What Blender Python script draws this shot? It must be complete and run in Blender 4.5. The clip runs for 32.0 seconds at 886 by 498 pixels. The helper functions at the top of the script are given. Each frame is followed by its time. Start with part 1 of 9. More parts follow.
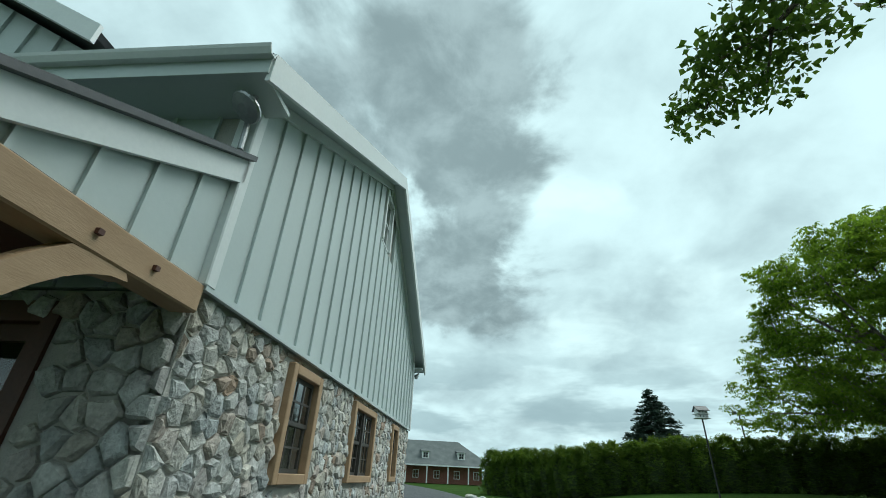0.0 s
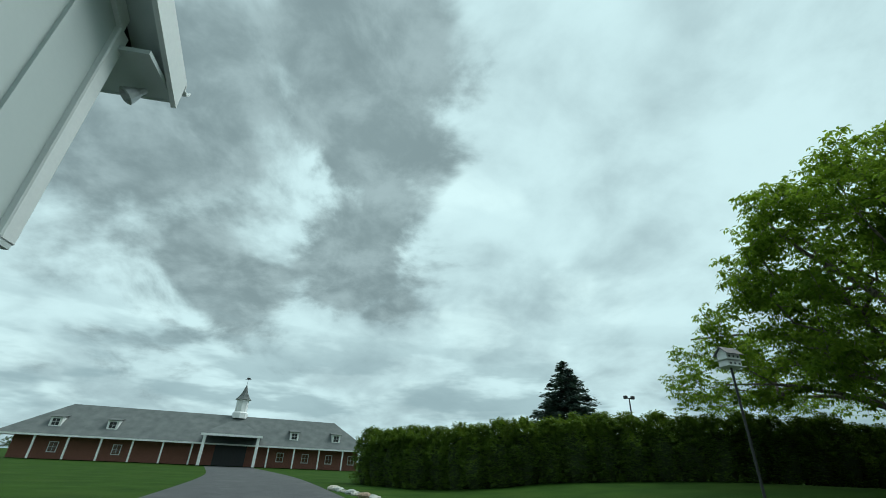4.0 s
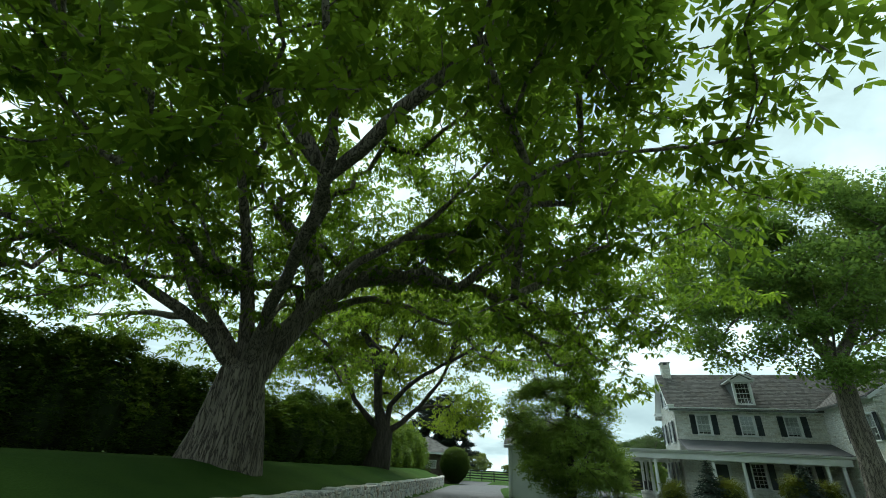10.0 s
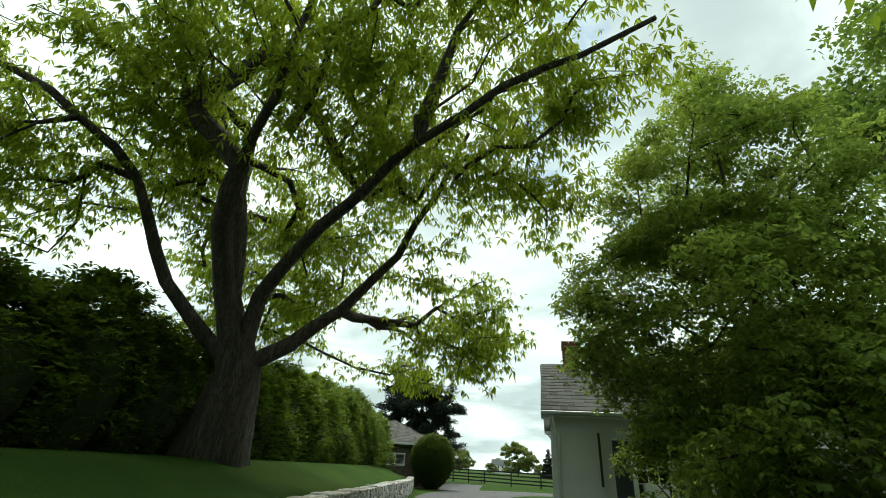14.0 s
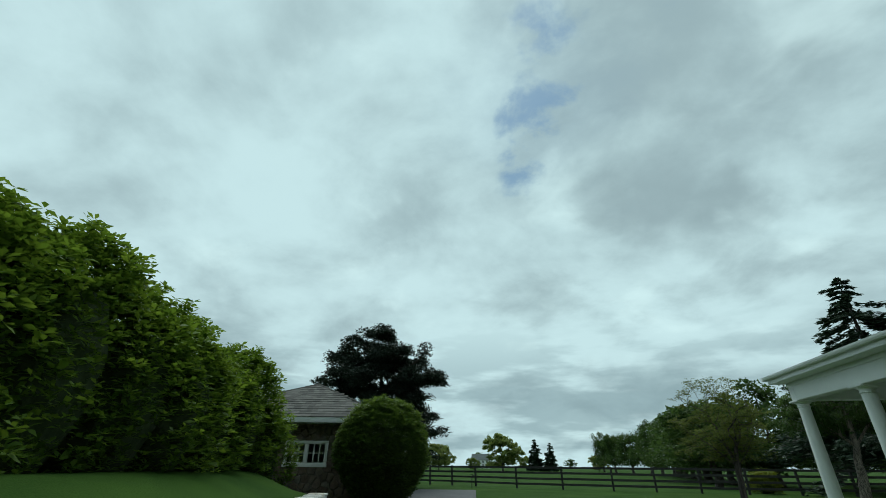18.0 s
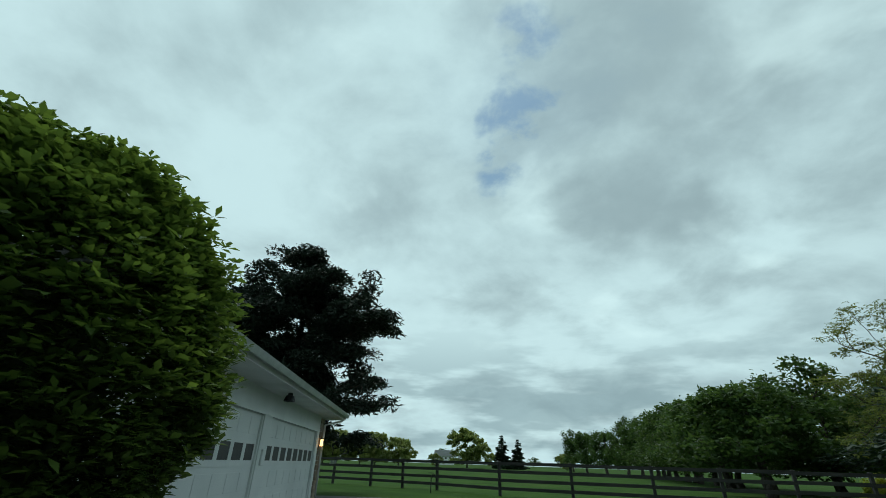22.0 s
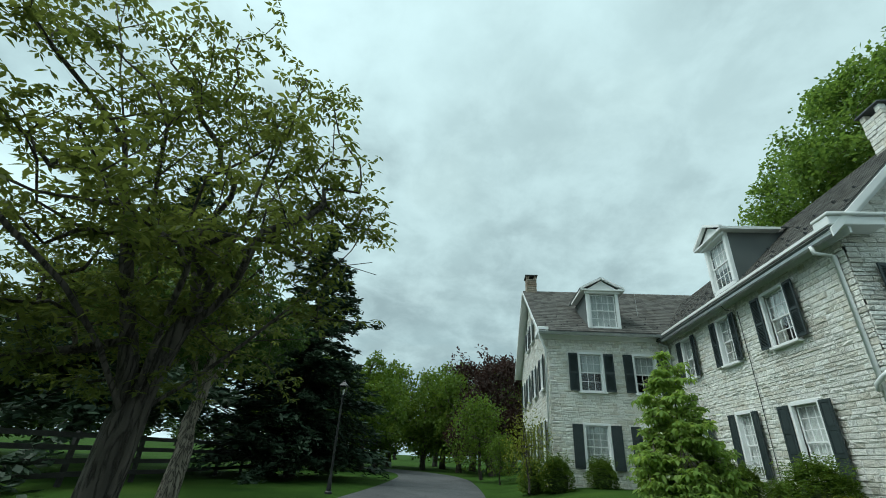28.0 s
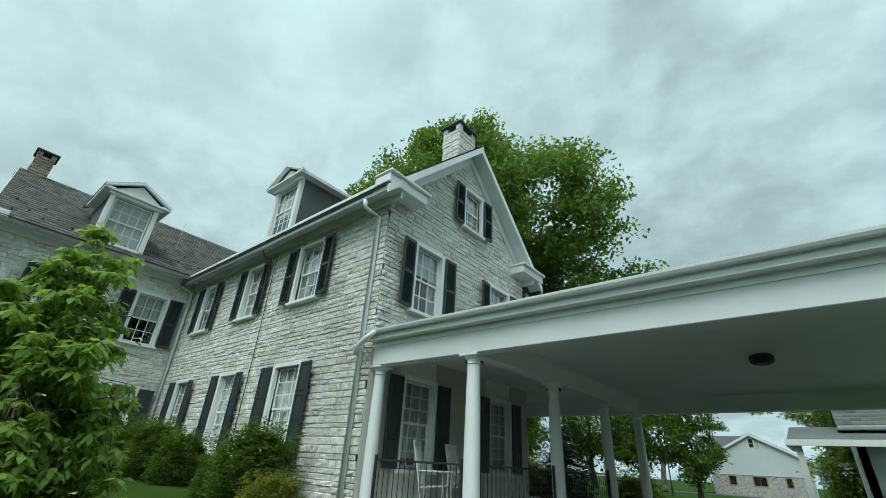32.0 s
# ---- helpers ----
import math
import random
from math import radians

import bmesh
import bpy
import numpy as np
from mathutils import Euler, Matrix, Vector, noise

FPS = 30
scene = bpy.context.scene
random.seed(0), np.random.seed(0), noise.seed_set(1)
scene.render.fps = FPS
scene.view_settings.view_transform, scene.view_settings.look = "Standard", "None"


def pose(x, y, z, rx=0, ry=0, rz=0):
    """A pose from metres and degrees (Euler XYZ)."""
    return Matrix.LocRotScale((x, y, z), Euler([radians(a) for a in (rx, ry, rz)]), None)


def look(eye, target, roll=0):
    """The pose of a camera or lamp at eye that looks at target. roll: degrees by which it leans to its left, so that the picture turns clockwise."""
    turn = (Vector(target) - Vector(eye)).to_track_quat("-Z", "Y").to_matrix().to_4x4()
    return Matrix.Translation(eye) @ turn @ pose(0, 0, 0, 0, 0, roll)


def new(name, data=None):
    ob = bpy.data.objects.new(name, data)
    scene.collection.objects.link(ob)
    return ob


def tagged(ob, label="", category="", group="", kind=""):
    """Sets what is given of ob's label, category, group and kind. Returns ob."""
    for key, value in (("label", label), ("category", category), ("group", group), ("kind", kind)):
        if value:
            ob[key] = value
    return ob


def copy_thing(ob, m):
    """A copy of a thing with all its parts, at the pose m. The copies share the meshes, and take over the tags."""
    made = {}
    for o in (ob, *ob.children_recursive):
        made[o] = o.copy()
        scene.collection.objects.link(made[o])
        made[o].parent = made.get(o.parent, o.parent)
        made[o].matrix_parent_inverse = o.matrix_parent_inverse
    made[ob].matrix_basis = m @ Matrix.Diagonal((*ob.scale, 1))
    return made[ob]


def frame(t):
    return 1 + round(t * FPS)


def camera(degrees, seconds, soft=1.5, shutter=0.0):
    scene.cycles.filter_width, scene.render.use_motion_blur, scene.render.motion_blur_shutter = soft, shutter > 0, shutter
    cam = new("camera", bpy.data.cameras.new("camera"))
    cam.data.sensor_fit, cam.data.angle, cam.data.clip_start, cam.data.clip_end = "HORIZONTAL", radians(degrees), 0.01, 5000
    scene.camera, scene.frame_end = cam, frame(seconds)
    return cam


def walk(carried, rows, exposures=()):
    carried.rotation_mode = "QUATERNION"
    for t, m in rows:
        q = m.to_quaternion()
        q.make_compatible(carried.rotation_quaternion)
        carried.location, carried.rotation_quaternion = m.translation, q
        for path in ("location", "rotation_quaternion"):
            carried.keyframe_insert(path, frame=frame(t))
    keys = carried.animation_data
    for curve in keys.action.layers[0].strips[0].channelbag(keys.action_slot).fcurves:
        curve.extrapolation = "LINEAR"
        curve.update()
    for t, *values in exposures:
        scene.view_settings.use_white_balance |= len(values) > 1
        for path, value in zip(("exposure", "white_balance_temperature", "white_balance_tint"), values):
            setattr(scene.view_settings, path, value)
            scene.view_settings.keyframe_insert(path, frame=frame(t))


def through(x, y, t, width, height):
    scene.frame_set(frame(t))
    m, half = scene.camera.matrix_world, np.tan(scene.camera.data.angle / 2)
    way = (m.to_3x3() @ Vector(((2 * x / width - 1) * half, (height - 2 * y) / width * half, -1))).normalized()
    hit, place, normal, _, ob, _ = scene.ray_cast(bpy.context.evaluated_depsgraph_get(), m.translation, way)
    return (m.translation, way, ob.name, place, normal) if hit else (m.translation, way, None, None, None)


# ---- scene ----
cam = camera(91.9, 32.0, soft=0.9, shutter=0.05)
PATH = [
    (0, (3.527, 2.082, 1.252), (1.772, 1.887, 2.192), 2.7),
    (0.5, (2.166, 2.029, 1.284), (0.411, 1.86, 2.23), 2.7),
    (1, (0.868, 2.001, 1.318), (-0.894, 1.857, 2.254), 2.6),
    (1.5, (-0.466, 1.983, 1.341), (-2.237, 1.858, 2.261), 2.6),
    (2, (-1.723, 1.993, 1.345), (-3.501, 1.884, 2.254), 2.7),
    (2.5, (-2.973, 2.048, 1.347), (-4.755, 1.965, 2.252), 2.8),
    (4.5, (-7.625, 2.302, 1.317), (-9.339, 2.788, 2.227), 2.9),
    (5, (-8.783, 3.19, 1.37), (-10.391, 3.95, 2.284), 3.4),
    (5.5, (-9.669, 4.136, 1.375), (-11.104, 5.181, 2.297), 3.2),
    (6, (-10.133, 5.136, 1.328), (-11.369, 6.414, 2.245), 2.7),
    (6.5, (-10.567, 6.223, 1.329), (-11.604, 7.675, 2.233), 2.4),
    (7, (-11.13, 7.378, 1.376), (-11.989, 8.947, 2.272), 2.2),
    (7.5, (-11.503, 8.518, 1.374), (-12.234, 10.151, 2.268), 2.5),
    (8, (-11.847, 9.732, 1.384), (-12.488, 11.401, 2.281), 2.8),
    (8.5, (-12.256, 11.231, 1.382), (-12.84, 12.918, 2.284), 3.0),
    (9, (-12.736, 12.782, 1.372), (-13.285, 14.477, 2.279), 3.2),
    (9.5, (-13.128, 14.354, 1.372), (-13.66, 16.052, 2.283), 3.3),
    (10, (-13.553, 16.034, 1.373), (-14.074, 17.737, 2.285), 3.4),
    (10.5, (-14.139, 17.963, 1.331), (-14.642, 19.668, 2.248), 3.3),
    (11, (-14.757, 20.095, 1.248), (-15.244, 21.8, 2.173), 3.4),
    (11.5, (-15.19, 22.152, 1.323), (-15.671, 23.858, 2.25), 3.4),
    (12, (-15.671, 24.305, 1.384), (-16.148, 26.015, 2.306), 3.4),
    (12.5, (-16.138, 26.561, 1.337), (-16.609, 28.27, 2.263), 3.2),
    (13, (-16.626, 28.864, 1.34), (-17.096, 30.573, 2.265), 3.3),
    (13.5, (-17.188, 31.097, 1.39), (-17.645, 32.816, 2.304), 3.5),
    (14, (-17.646, 33.436, 1.388), (-18.106, 35.158, 2.297), 3.9),
    (14.5, (-18.101, 35.935, 1.378), (-18.56, 37.656, 2.289), 3.6),
    (15, (-18.675, 38.458, 1.391), (-19.127, 40.178, 2.304), 3.6),
    (15.5, (-19.193, 41.032, 1.372), (-19.636, 42.755, 2.285), 3.9),
    (17.5, (-20.928, 49.632, 1.371), (-21.275, 51.375, 2.289), 0.8),
    (18, (-21.259, 51.491, 1.407), (-21.598, 53.242, 2.312), 0.6),
    (18.5, (-21.594, 53.334, 1.369), (-21.929, 55.089, 2.268), 0.4),
    (19, (-21.865, 55.049, 1.371), (-22.198, 56.805, 2.268), 0.4),
    (19.5, (-22.13, 56.713, 1.357), (-22.464, 58.471, 2.251), 0.6),
    (20, (-22.43, 58.359, 1.36), (-22.766, 60.118, 2.249), 1.0),
    (20.5, (-22.587, 59.933, 1.354), (-22.925, 61.693, 2.241), 1.3),
    (21, (-22.694, 61.445, 1.354), (-23.023, 63.208, 2.239), 1.7),
    (21.5, (-22.797, 63.025, 1.324), (-23.09, 64.793, 2.213), 1.8),
    (22, (-22.808, 64.559, 1.321), (-23.028, 66.335, 2.216), 1.9),
    (22.5, (-22.623, 66.129, 1.315), (-22.721, 67.913, 2.216), 1.7),
    (23, (-22.194, 67.72, 1.281), (-22.129, 69.506, 2.18), 1.4),
    (23.5, (-21.465, 69.211, 1.282), (-21.207, 70.983, 2.174), 1.8),
    (24, (-20.691, 70.442, 1.33), (-20.214, 72.172, 2.212), 2.2),
    (24.5, (-19.955, 71.406, 1.377), (-19.199, 73.042, 2.245), 2.3),
    (25, (-19.286, 72.056, 1.365), (-18.245, 73.535, 2.218), 2.5),
    (25.5, (-18.304, 72.613, 1.37), (-17.021, 73.895, 2.214), 2.5),
    (27.5, (-15.993, 73.639, 1.391), (-14.24, 74.046, 2.264), 3.3),
    (28, (-15.32, 73.635, 1.39), (-13.529, 73.809, 2.263), 3.5),
    (28.5, (-14.676, 73.386, 1.33), (-12.882, 73.324, 2.211), 3.5),
    (29, (-14.079, 73.132, 1.324), (-12.31, 72.827, 2.206), 3.6),
    (29.5, (-13.528, 72.83, 1.313), (-11.821, 72.281, 2.198), 3.5),
    (30, (-13.021, 72.371, 1.347), (-11.405, 71.591, 2.23), 3.4),
    (30.5, (-12.541, 71.825, 1.339), (-11.046, 70.836, 2.226), 3.4),
    (31, (-12.19, 71.271, 1.312), (-10.828, 70.111, 2.206), 3.6),
    (31.5, (-11.945, 70.726, 1.331), (-10.696, 69.449, 2.23), 3.6),
    (32, (-11.83, 70.398, 1.324), (-10.661, 69.049, 2.225), 3.5),
]
EXPOSURE = [(0, 0.35, 6500, 10), (1.0, 0.26, 6500, 10), (2.5, 0.24, 6500, 10), (5.0, 0.05, 6500, 10), (6.0, 0.0, 6500, 10), (8.0, 0.0, 6500, 10), (9.0, 0.62, 6500, 10), (10.0, 0.84, 6700, 12), (11.0, 1.44, 7300, 16), (12.0, 1.4, 7700, 20), (12.6, 1.3, 7700, 20), (13.2, 0.9, 7600, 18), (14.0, 0.8, 7500, 16), (15.0, 0.65, 7400, 15), (15.5, 0.5, 7200, 14), (17.5, 0.0, 6500, 10), (26.5, 0.05, 6500, 10), (27.5, 0.30, 6500, 10), (29.0, 0.42, 6500, 10), (31.0, 0.42, 6500, 10), (32.0, 0.46, 6500, 10)]
walk(cam, [(t, look(eye, target, roll)) for t, eye, target, roll in PATH], EXPOSURE)

# ---- sky and sun ----
world = bpy.data.worlds.new("sky")
scene.world = world
world.use_nodes = True


def sky_nodes(tree):
    N, L = tree.nodes, tree.links
    N.clear()

    def n(kind, **kw):
        o = N.new(kind)
        for k, v in kw.items():
            o.inputs[k].default_value = v
        return o

    def math_(op, a, b=None, clamp=False):
        o = N.new("ShaderNodeMath")
        o.operation, o.use_clamp = op, clamp
        for i, v in enumerate((a, b)):
            if v is None:
                continue
            if isinstance(v, (int, float)):
                o.inputs[i].default_value = v
            else:
                L.new(v, o.inputs[i])
        return o.outputs[0]

    def vmath(op, a, b=None):
        o = N.new("ShaderNodeVectorMath")
        o.operation = op
        for i, v in enumerate((a, b)):
            if v is None:
                continue
            if isinstance(v, tuple):
                o.inputs[i].default_value = v
            else:
                L.new(v, o.inputs[i])
        return o

    def mix(f, a, b):
        o = N.new("ShaderNodeMix")
        o.data_type = "RGBA"
        for sock, v in ((o.inputs[0], f), (o.inputs[6], a), (o.inputs[7], b)):
            if isinstance(v, (int, float)) or isinstance(v, tuple):
                sock.default_value = v
            else:
                L.new(v, sock)
        return o.outputs[2]

    def ramp(f, lo, hi):
        o = N.new("ShaderNodeMapRange")
        o.interpolation_type = "SMOOTHSTEP"
        L.new(f, o.inputs[0])
        o.inputs[1].default_value, o.inputs[2].default_value = lo, hi
        return o.outputs[0]

    sky = N.new("ShaderNodeTexSky")
    sky.sky_type, sky.sun_disc = "NISHITA", False
    sky.sun_elevation, sky.sun_rotation = radians(58), radians(349)
    co = N.new("ShaderNodeTexCoord")
    d = vmath("NORMALIZE", co.outputs["Generated"]).outputs[0]
    sep = N.new("ShaderNodeSeparateXYZ")
    L.new(d, sep.inputs[0])
    up = math_("MAXIMUM", sep.outputs[2], 0.0)
    # the layer of cloud lies flat overhead: its pattern shrinks towards the horizon
    flat = N.new("ShaderNodeCombineXYZ")
    h = math_("ADD", up, 0.34)
    L.new(math_("DIVIDE", sep.outputs[0], h), flat.inputs[0])
    L.new(math_("DIVIDE", sep.outputs[1], h), flat.inputs[1])

    def noise_(scale, detail, rough, w=0.0, distort=0.0):
        o = n("ShaderNodeTexNoise", Scale=scale, Detail=detail, Roughness=rough, Distortion=distort)
        L.new(vmath("ADD", flat.outputs[0], (w, w * 1.7, 0)).outputs[0], o.inputs["Vector"])
        return o.outputs["Fac"]

    big, mid, fine = noise_(0.9, 4, 0.5, 3.1, 0.3), noise_(2.6, 7, 0.55, 7.7, 0.25), noise_(6.5, 7, 0.6, 1.3, 0.2)

    def lobe(x, y, z, inner, outer, wob=0.10):
        c = Vector((x, y, z)).normalized()
        dot = vmath("DOT_PRODUCT", d, tuple(c)).outputs["Value"]
        ang = math_("ARCCOSINE", math_("MINIMUM", dot, 0.9999))
        ang = math_("ADD", ang, math_("MULTIPLY", math_("SUBTRACT", mid, 0.5), wob * 6))
        return math_("SUBTRACT", 1.0, ramp(ang, radians(inner), radians(outer)))

    tone = math_("ADD", math_("MULTIPLY", big, 0.55), math_("ADD", math_("MULTIPLY", mid, 0.35), math_("MULTIPLY", fine, 0.10)))
    light = ramp(tone, 0.38, 0.58)
    cloud = mix(light, (0.34, 0.455, 0.475, 1), (0.60, 0.79, 0.80, 1))
    bright = ramp(noise_(3.0, 6, 0.5, 12.0, 0.3), 0.54, 0.72)
    cloud = mix(math_("MULTIPLY", bright, 0.55), cloud, (0.74, 0.95, 0.94, 1))
    # a heavy grey cloud bank over the stable
    dark = lobe(*DARKS[0], 7, 15)
    for c, a, b in ((1, 8, 14), (2, 7, 13), (3, 9, 19), (4, 3, 10)):
        dark = math_("MAXIMUM", dark, lobe(*DARKS[c], a, b, 0.14))
    # lesser grey patches elsewhere
    for c, a, b in (((0.42, 0.80, 0.42), 3, 12), ((0.17, 0.83, 0.53), 1, 7), ((0.60, 0.70, 0.36), 5, 14), ((0.82, 0.10, 0.56), 4, 18), ((0.10, 0.93, 0.26), 2, 9)):
        dark = math_("MAXIMUM", dark, math_("MULTIPLY", lobe(*c, a, b, 0.16), 0.16))
    # the cover is thicker and more even to the south and east
    for c, a, b in (((0.45, -0.75, 0.42), 25, 65), ((0.95, -0.15, 0.40), 20, 50)):
        dark = math_("MAXIMUM", dark, math_("MULTIPLY", lobe(*c, a, b, 0.10), 0.55))
    shade = mix(ramp(fine, 0.35, 0.7), (0.185, 0.25, 0.26, 1), (0.32, 0.415, 0.425, 1))
    cloud = mix(math_("MULTIPLY", dark, 0.9), cloud, shade)
    # thin bands low down
    low = N.new("ShaderNodeMapping")
    low.inputs["Scale"].default_value = (2.0, 2.0, 9)
    L.new(d, low.inputs["Vector"])
    bands = n("ShaderNodeTexNoise", Scale=2.2, Detail=4, Roughness=0.55)
    L.new(low.outputs[0], bands.inputs["Vector"])
    nearh = math_("SUBTRACT", 1.0, ramp(up, 0.10, 0.34))
    cloud = mix(math_("MULTIPLY", nearh, math_("MULTIPLY", ramp(bands.outputs["Fac"], 0.44, 0.60), 0.72)), cloud, (0.27, 0.385, 0.41, 1))
    # a rent in the cloud shows blue sky
    hole = lobe(*BLUE, 2, 8.5, 0.12)
    for c in ((0.075, 0.63, 0.775), (0.0, 0.80, 0.60)):
        hole = math_("MAXIMUM", hole, lobe(*c, 1.0, 6, 0.12))
    hole = math_("MULTIPLY", hole, ramp(fine, 0.40, 0.62))
    hole = math_("MAXIMUM", hole, math_("MULTIPLY", lobe(*BLUE, 5, 15, 0.1), 0.13))
    blue = mix(0.12, (0.17, 0.32, 0.48, 1), vmath("MULTIPLY", sky.outputs[0], (0.08, 0.08, 0.08)).outputs[0])
    cloud = mix(math_("MULTIPLY", hole, 0.82), cloud, blue)
    cloud = vmath("MULTIPLY", cloud, (0.95, 1.0, 1.02)).outputs[0]
    bg = n("ShaderNodeBackground", Strength=1.0)
    L.new(cloud, bg.inputs[0])
    out = N.new("ShaderNodeOutputWorld")
    L.new(bg.outputs[0], out.inputs[0])


DARKS = ((-0.60, -0.13, 0.79), (-0.75, -0.08, 0.65), (-0.87, -0.03, 0.48), (-0.74, -0.40, 0.55), (-0.90, -0.33, 0.30))
BLUE = (0.03, 0.715, 0.695)
sky_nodes(world.node_tree)
sun = new("sun", bpy.data.lights.new("sun", "SUN"))
sun.data.energy, sun.data.angle, sun.data.color = 1.8, radians(40), (0.93, 1.0, 0.97)
sun.matrix_world = look((-10, 52, 85), (0, 0, 0))

# ---- materials ----
def material(name, a, b, scale=3.0, rough=0.75, bump=0.25, bscale=45.0, metal=0.0, rand=0.0, island=False, coords="Object", dirt=None, stretch=(1, 1, 1)):
    m = bpy.data.materials.new(name)
    m.use_nodes = True
    N, L = m.node_tree.nodes, m.node_tree.links
    p = N["Principled BSDF"]
    p.inputs["Roughness"].default_value, p.inputs["Metallic"].default_value = rough, metal
    co = N.new("ShaderNodeTexCoord")
    mp = N.new("ShaderNodeMapping")
    mp.inputs["Scale"].default_value = stretch
    L.new(co.outputs[coords], mp.inputs[0])
    big, fine = N.new("ShaderNodeTexNoise"), N.new("ShaderNodeTexNoise")
    big.inputs["Scale"].default_value, big.inputs["Detail"].default_value = scale, 5
    fine.inputs["Scale"].default_value, fine.inputs["Detail"].default_value = bscale, 6
    L.new(mp.outputs[0], big.inputs["Vector"])
    L.new(mp.outputs[0], fine.inputs["Vector"])
    add = N.new("ShaderNodeMath")
    add.operation = "MULTIPLY_ADD"
    add.inputs[1].default_value, add.inputs[2].default_value = 0.45, 0.0
    L.new(fine.outputs["Fac"], add.inputs[0])
    tot = N.new("ShaderNodeMath")
    tot.operation = "MULTIPLY_ADD"
    tot.inputs[1].default_value = 0.75
    L.new(big.outputs["Fac"], tot.inputs[0])
    L.new(add.outputs[0], tot.inputs[2])
    rng = N.new("ShaderNodeMapRange")
    rng.inputs[1].default_value, rng.inputs[2].default_value = 0.38, 0.82
    L.new(tot.outputs[0], rng.inputs[0])
    fac = rng.outputs[0]
    if rand or island:
        src = N.new("ShaderNodeNewGeometry").outputs["Random Per Island"] if island else N.new("ShaderNodeObjectInfo").outputs["Random"]
        mx = N.new("ShaderNodeMath")
        mx.operation, mx.use_clamp = "MULTIPLY_ADD", True
        mx.inputs[1].default_value = rand or 0.8
        L.new(src, mx.inputs[0])
        sc = N.new("ShaderNodeMath")
        sc.operation = "MULTIPLY"
        sc.inputs[1].default_value = 1 - (rand or 0.8)
        L.new(fac, sc.inputs[0])
        L.new(sc.outputs[0], mx.inputs[2])
        fac = mx.outputs[0]
    mix = N.new("ShaderNodeMix")
    mix.data_type = "RGBA"
    mix.inputs[6].default_value, mix.inputs[7].default_value = (*a, 1), (*b, 1)
    L.new(fac, mix.inputs[0])
    col = mix.outputs[2]
    if dirt:
        dn = N.new("ShaderNodeTexNoise")
        dn.inputs["Scale"].default_value, dn.inputs["Detail"].default_value = scale * 0.37, 7
        L.new(mp.outputs[0], dn.inputs["Vector"])
        dr = N.new("ShaderNodeMapRange")
        dr.inputs[1].default_value, dr.inputs[2].default_value, dr.inputs[4].default_value = 0.52, 0.78, 0.75
        L.new(dn.outputs["Fac"], dr.inputs[0])
        dm = N.new("ShaderNodeMix")
        dm.data_type = "RGBA"
        dm.inputs[7].default_value = (*dirt, 1)
        L.new(dr.outputs[0], dm.inputs[0])
        L.new(col, dm.inputs[6])
        col = dm.outputs[2]
    L.new(col, p.inputs["Base Color"])
    if bump:
        bp = N.new("ShaderNodeBump")
        bp.inputs["Strength"].default_value, bp.inputs["Distance"].default_value = bump, 0.02
        L.new(fine.outputs["Fac"], bp.inputs["Height"])
        L.new(bp.outputs[0], p.inputs["Normal"])
    return m


def stone_material(name, colours, island=False, dirt=(0.30, 0.29, 0.25), spread=0.5, bscale=34):
    """Mixed stone: each piece takes a colour of its own, mottled by grain."""
    m = material(name, (0.30, 0.30, 0.29), (0.5, 0.5, 0.48), 7.0, 0.88, 0.9, bscale)
    N, L = m.node_tree.nodes, m.node_tree.links
    p = N["Principled BSDF"]
    grain = p.inputs["Base Color"].links[0].from_node
    src = N.new("ShaderNodeNewGeometry").outputs["Random Per Island"] if island else N.new("ShaderNodeObjectInfo").outputs["Random"]
    ramp = N.new("ShaderNodeValToRGB")
    for i, c in enumerate(colours):
        e = ramp.color_ramp.elements[i] if i < 2 else ramp.color_ramp.elements.new(0.5)
        e.color = (*c, 1)
    for i, e in enumerate(ramp.color_ramp.elements):
        e.position = i / (len(colours) - 1)
    for i, c in enumerate(colours):
        ramp.color_ramp.elements[i].color = (*c, 1)
    L.new(src, ramp.inputs[0])
    fac = grain.inputs[0].links[0].from_socket
    dk = N.new("ShaderNodeMix")
    dk.data_type, dk.blend_type = "RGBA", "MULTIPLY"
    dk.inputs[0].default_value = 1.0
    tone = N.new("ShaderNodeMapRange")
    tone.inputs[3].default_value, tone.inputs[4].default_value = 1 - spread, 1 + spread * 0.45
    L.new(fac, tone.inputs[0])
    L.new(ramp.outputs[0], dk.inputs[6])
    L.new(tone.outputs[0], dk.inputs[7])
    L.new(dk.outputs[2], p.inputs["Base Color"])
    return m


def leaf_material(name, a, b, through=0.35):
    m = material(name, a, b, 0.6, 0.55, 0.0, 9.0, island=True, rand=0.6)
    N, L = m.node_tree.nodes, m.node_tree.links
    p, out = N["Principled BSDF"], N["Material Output"]
    p.inputs["Specular IOR Level"].default_value = 0.15
    tr, ad = N.new("ShaderNodeBsdfTranslucent"), N.new("ShaderNodeMixShader")
    src = p.inputs["Base Color"].links[0].from_socket
    hs = N.new("ShaderNodeHueSaturation")
    hs.inputs["Value"].default_value, hs.inputs["Saturation"].default_value, hs.inputs["Hue"].default_value = 1.45, 1.1, 0.48
    L.new(src, hs.inputs["Color"])
    L.new(hs.outputs[0], tr.inputs[0])
    ad.inputs[0].default_value = through
    L.new(p.outputs[0], ad.inputs[1])
    L.new(tr.outputs[0], ad.inputs[2])
    L.new(ad.outputs[0], out.inputs[0])
    return m


